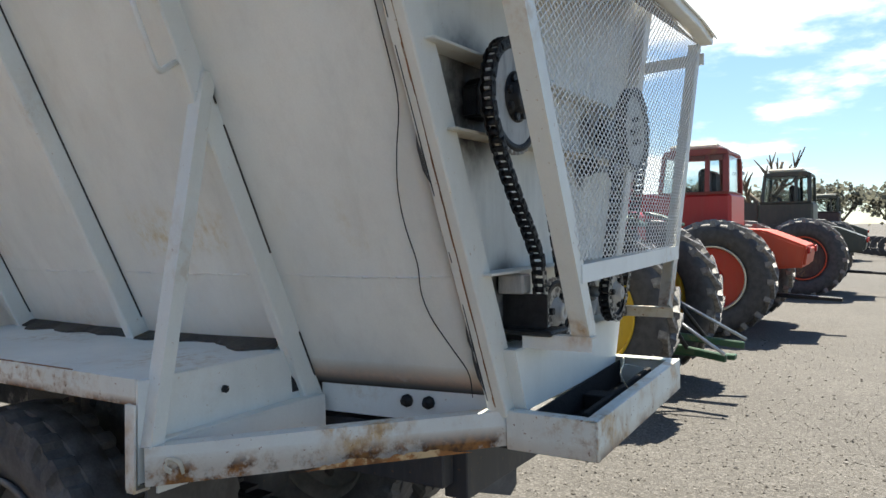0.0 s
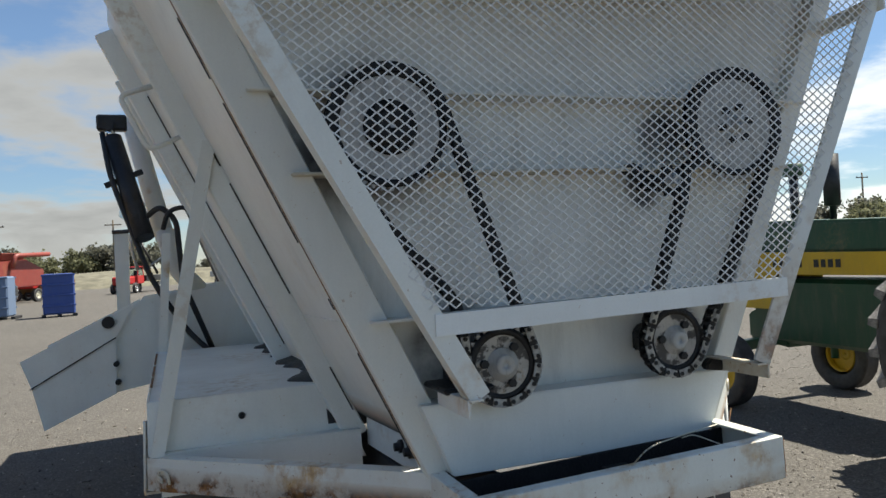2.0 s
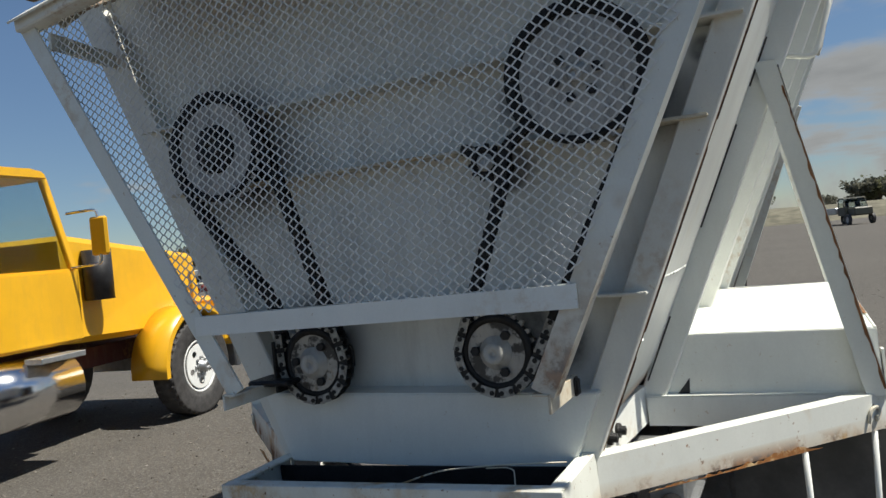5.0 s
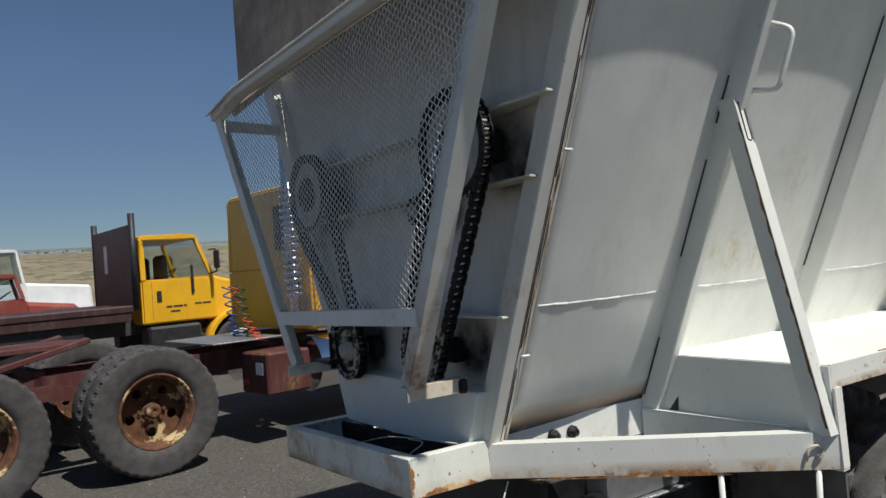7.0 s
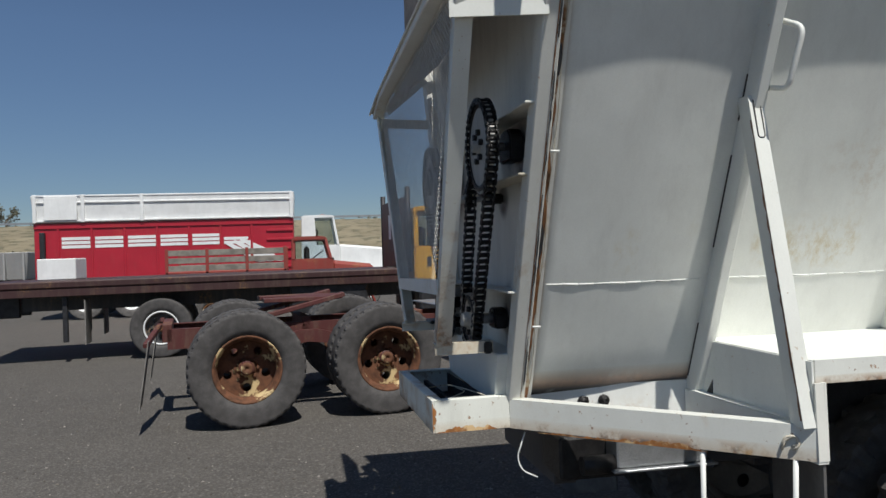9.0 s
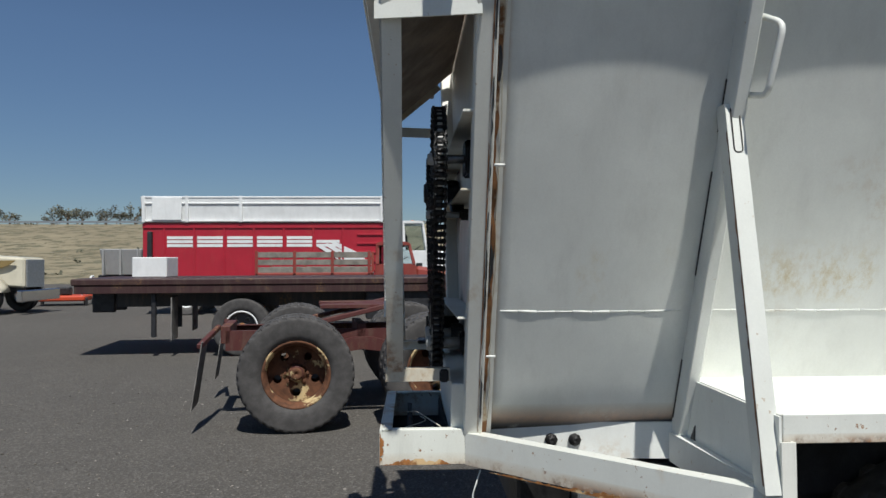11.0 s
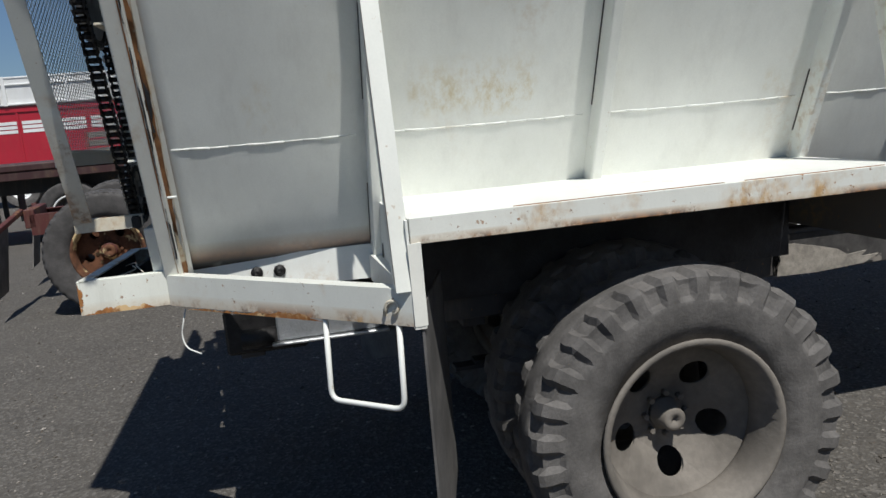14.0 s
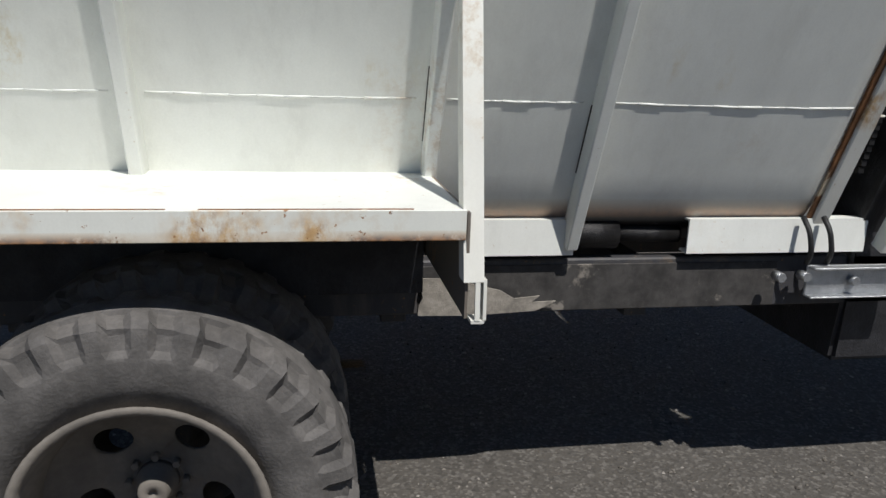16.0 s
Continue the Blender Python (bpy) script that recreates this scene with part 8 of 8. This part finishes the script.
for x, z, m in ((-1.7, 2.0, M_STEEL), (0.05, 2.0, M_GREYBLUE)):
    slab("panel", rack, m, x, x + 1.6, -0.66, -0.58, z, z + 1.55, 0.01)
slab("panel", rack, M_STEEL, -1.8, -0.2, -0.9, -0.82, 0.0, 0.95, 0.01)
slab("panel", rack, M_BOXWHITE, 0.1, 1.7, -0.9, -0.82, 0.05, 0.9, 0.01)


# ---- trees ----
def tree(at, h, spread, leaf_mat, bare=False, seed=0, label="", leaves=900):
    rng = random.Random(seed)
    t = thing("tree", label or "young-leaved deciduous tree at the yard's edge", "tree", pose(*at), group="distant trees")
    bm = B()
    tips = []
    cyl(bm, (0, 0, 0), (0, 0, h * 0.34), h * 0.035, 8, h * 0.026)
    low = 0.22 if bare else 0.06

    def limb(p, d, length, r, depth):
        q = p + d * length
        cyl(bm, p, q, r, 5, r * 0.6)
        tips.append(q)
        if depth:
            for _ in range(3):
                nd_ = (d + V(rng.uniform(-0.8, 0.8), rng.uniform(-0.8, 0.8), rng.uniform(-0.15, 0.6))).normalized()
                limb(p.lerp(q, rng.uniform(0.6, 1.0)), nd_, length * rng.uniform(0.55, 0.8), r * 0.55, depth - 1)

    for k in range(6):
        a = k / 6 * math.tau + rng.uniform(-0.4, 0.4)
        limb(V(0, 0, h * rng.uniform(low, 0.34)), V(math.cos(a) * 0.7 * spread, math.sin(a) * 0.7 * spread, 1).normalized(), h * 0.26, h * (0.026 if bare else 0.016), 2)
    part("trunk", bm, M_BARK, t)
    if bare:
        return t
    verts, faces = [], []
    for k in range(leaves):
        c = tips[rng.randrange(len(tips))] + V(rng.gauss(0, 1), rng.gauss(0, 1), rng.gauss(0, 0.8)) * h * 0.055
        s = h * rng.uniform(0.016, 0.036)
        u = V(rng.gauss(0, 1), rng.gauss(0, 1), rng.gauss(0, 1)).normalized() * s
        v = u.cross(V(rng.gauss(0, 1), rng.gauss(0, 1), rng.gauss(0, 1))).normalized() * s
        n = len(verts)
        verts += [tuple(c - u), tuple(c + v), tuple(c + u), tuple(c - v)]
        faces.append((n, n + 1, n + 2, n + 3))
    me = bpy.data.meshes.new("crown")
    me.from_pydata(verts, [], faces)
    me.materials.append(leaf_mat)
    c = new("crown", me)
    c.parent = t
    return t


rt = random.Random(11)
kinds = [tree((-60 + 6 * q, 128 + q, 0), 5.2 + 0.9 * q, 1.4 + 0.2 * (q % 2), M_LEAF if q % 2 else M_LEAF2, False, 100 + q, leaves=2600) for q in range(5)]
for x0, x1, y, n in ((-95, -46, 124, 17), (-46, -5, 138, 15), (38, 80, 120, 17), (5, 40, 142, 10), (74, 104, 76, 8), (-140, -95, 120, 10)):
    for i in range(n):
        x = x0 + (x1 - x0) * (i + rt.uniform(0.1, 0.9)) / n
        copy_thing(kinds[rt.randrange(5)], pose(x, y + rt.uniform(-9, 9), 0, 0, 0, rt.uniform(0, 360)))
tree((58, 7.5, 0), 9.0, 1.5, M_LEAF, True, 7, "bare-branched tree behind the tractors")
for i, (x, y, h) in enumerate(((60, -0.8, 7.0), (64, -4, 6.5), (66, 3, 6.0), (75, 9, 7), (70, 16, 7))):
    tree((x, y, 0), h, 1.1, M_LEAF2, False, 300 + i, "greyish budding tree behind the tractors")

def berm():
    """Low bank that closes the yard towards the north."""
    bm = B()
    rows = []
    for y, z in ((100, -0.05), (104, 1.1), (109, 1.9), (118, 2.1), (126, 0.9), (140, -0.05)):
        rows.append([bm.verts.new((x, y + 0.05 * abs(x) + 2 * noise.noise((x * 0.05, 0, y)), z if z < 0 else z + 0.5 * noise.noise((x * 0.06, y * 0.1, 2)))) for x in range(-170, 171, 5)])
    for a, b in zip(rows, rows[1:]):
        for j in range(len(a) - 1):
            bm.faces.new([a[j], a[j + 1], b[j + 1], b[j]]).smooth = True
    return bm


tagged(part("bank", berm(), M_BANK), "low weedy grey bank behind the yard", "bank", kind="structure")

# ---- dry hill to the west ----
def hill():
    bm = B()
    ys = [k * 8.0 for k in range(-60, 61)]
    prof = [(-52, -0.05), (-60, 0.4), (-80, 2.2), (-105, 5.6), (-130, 8.2), (-150, 9.2), (-156, 9.3), (-260, 9.0), (-700, 8.0)]
    fade = lambda x, y: max(0.0, min(1.0, (0.85 - y / abs(x)) / 0.4))
    rows = [[bm.verts.new((x, y, z if z < 0.1 else (z + 0.35 * noise.noise((x * 0.03, y * 0.02, 1.0)) * min(1, z)) * fade(x, y) - 0.1)) for y in ys] for x, z in prof]
    for a, b in zip(rows, rows[1:]):
        for j in range(len(ys) - 1):
            bm.faces.new([a[j], a[j + 1], b[j + 1], b[j]]).smooth = True
    return bm


tagged(part("hill", hill(), M_HILL), "long low hill of dry tan grass", "hill", kind="structure")


def shrubs():
    rng = random.Random(21)
    verts, faces = [], []
    for _ in range(900):
        y = rng.uniform(-220, 25)
        u = rng.random()
        x = -58 - 95 * u
        z = -0.2 + 9.6 * (u ** 1.1)
        r = rng.uniform(0.25, 0.75)
        for _ in range(14):
            c = V(x + rng.gauss(0, r * 0.6), y + rng.gauss(0, r * 0.6), z + abs(rng.gauss(0, r * 0.45)))
            a = V(rng.gauss(0, 1), rng.gauss(0, 1), rng.gauss(0, 1)).normalized() * r * 0.35
            b = a.cross(V(rng.gauss(0, 1), rng.gauss(0, 1), rng.gauss(0, 1))).normalized() * r * 0.35
            n = len(verts)
            verts += [tuple(c - a), tuple(c + b), tuple(c + a), tuple(c - b)]
            faces.append((n, n + 1, n + 2, n + 3))
    me = bpy.data.meshes.new("sagebrush")
    me.from_pydata(verts, [], faces)
    me.materials.append(M_SAGE)
    return me


tagged(new("sagebrush", shrubs()), "grey-green sagebrush over the dry hill", "shrubs", kind="stuff")
bm = B()
box(bm, -153.2, -152.8, -300, 66, 9.55, 9.95)
for k in range(-75, 16):
    box(bm, -153.2, -153.0, k * 4.0, k * 4.0 + 0.2, 8.9, 9.6)
tagged(part("guard_rail", bm, M_STEEL), "long guard rail along the top of the hill", "guard rail", kind="structure")
for i, (y, h, w) in enumerate(((-90, 7.5, 3.2), (-95, 7.0, 3.2), (-100, 6.5, 3.0), (-84, 5.0, 2.2), (-64, 6.0, 2.0), (-58, 6.2, 2.2), (-61, 4.5, 1.8), (-72, 6.4, 2.4), (-69, 5.4, 2.0), (-75, 5.0, 2.0), (-112, 6.5, 3.0), (-120, 6.0, 2.6))):
    tree((-158, y, 8.9), h, w, M_SAGE if i % 2 else M_LEAF2, False, 500 + i, "small grey-green tree on the hill's crest", 420)
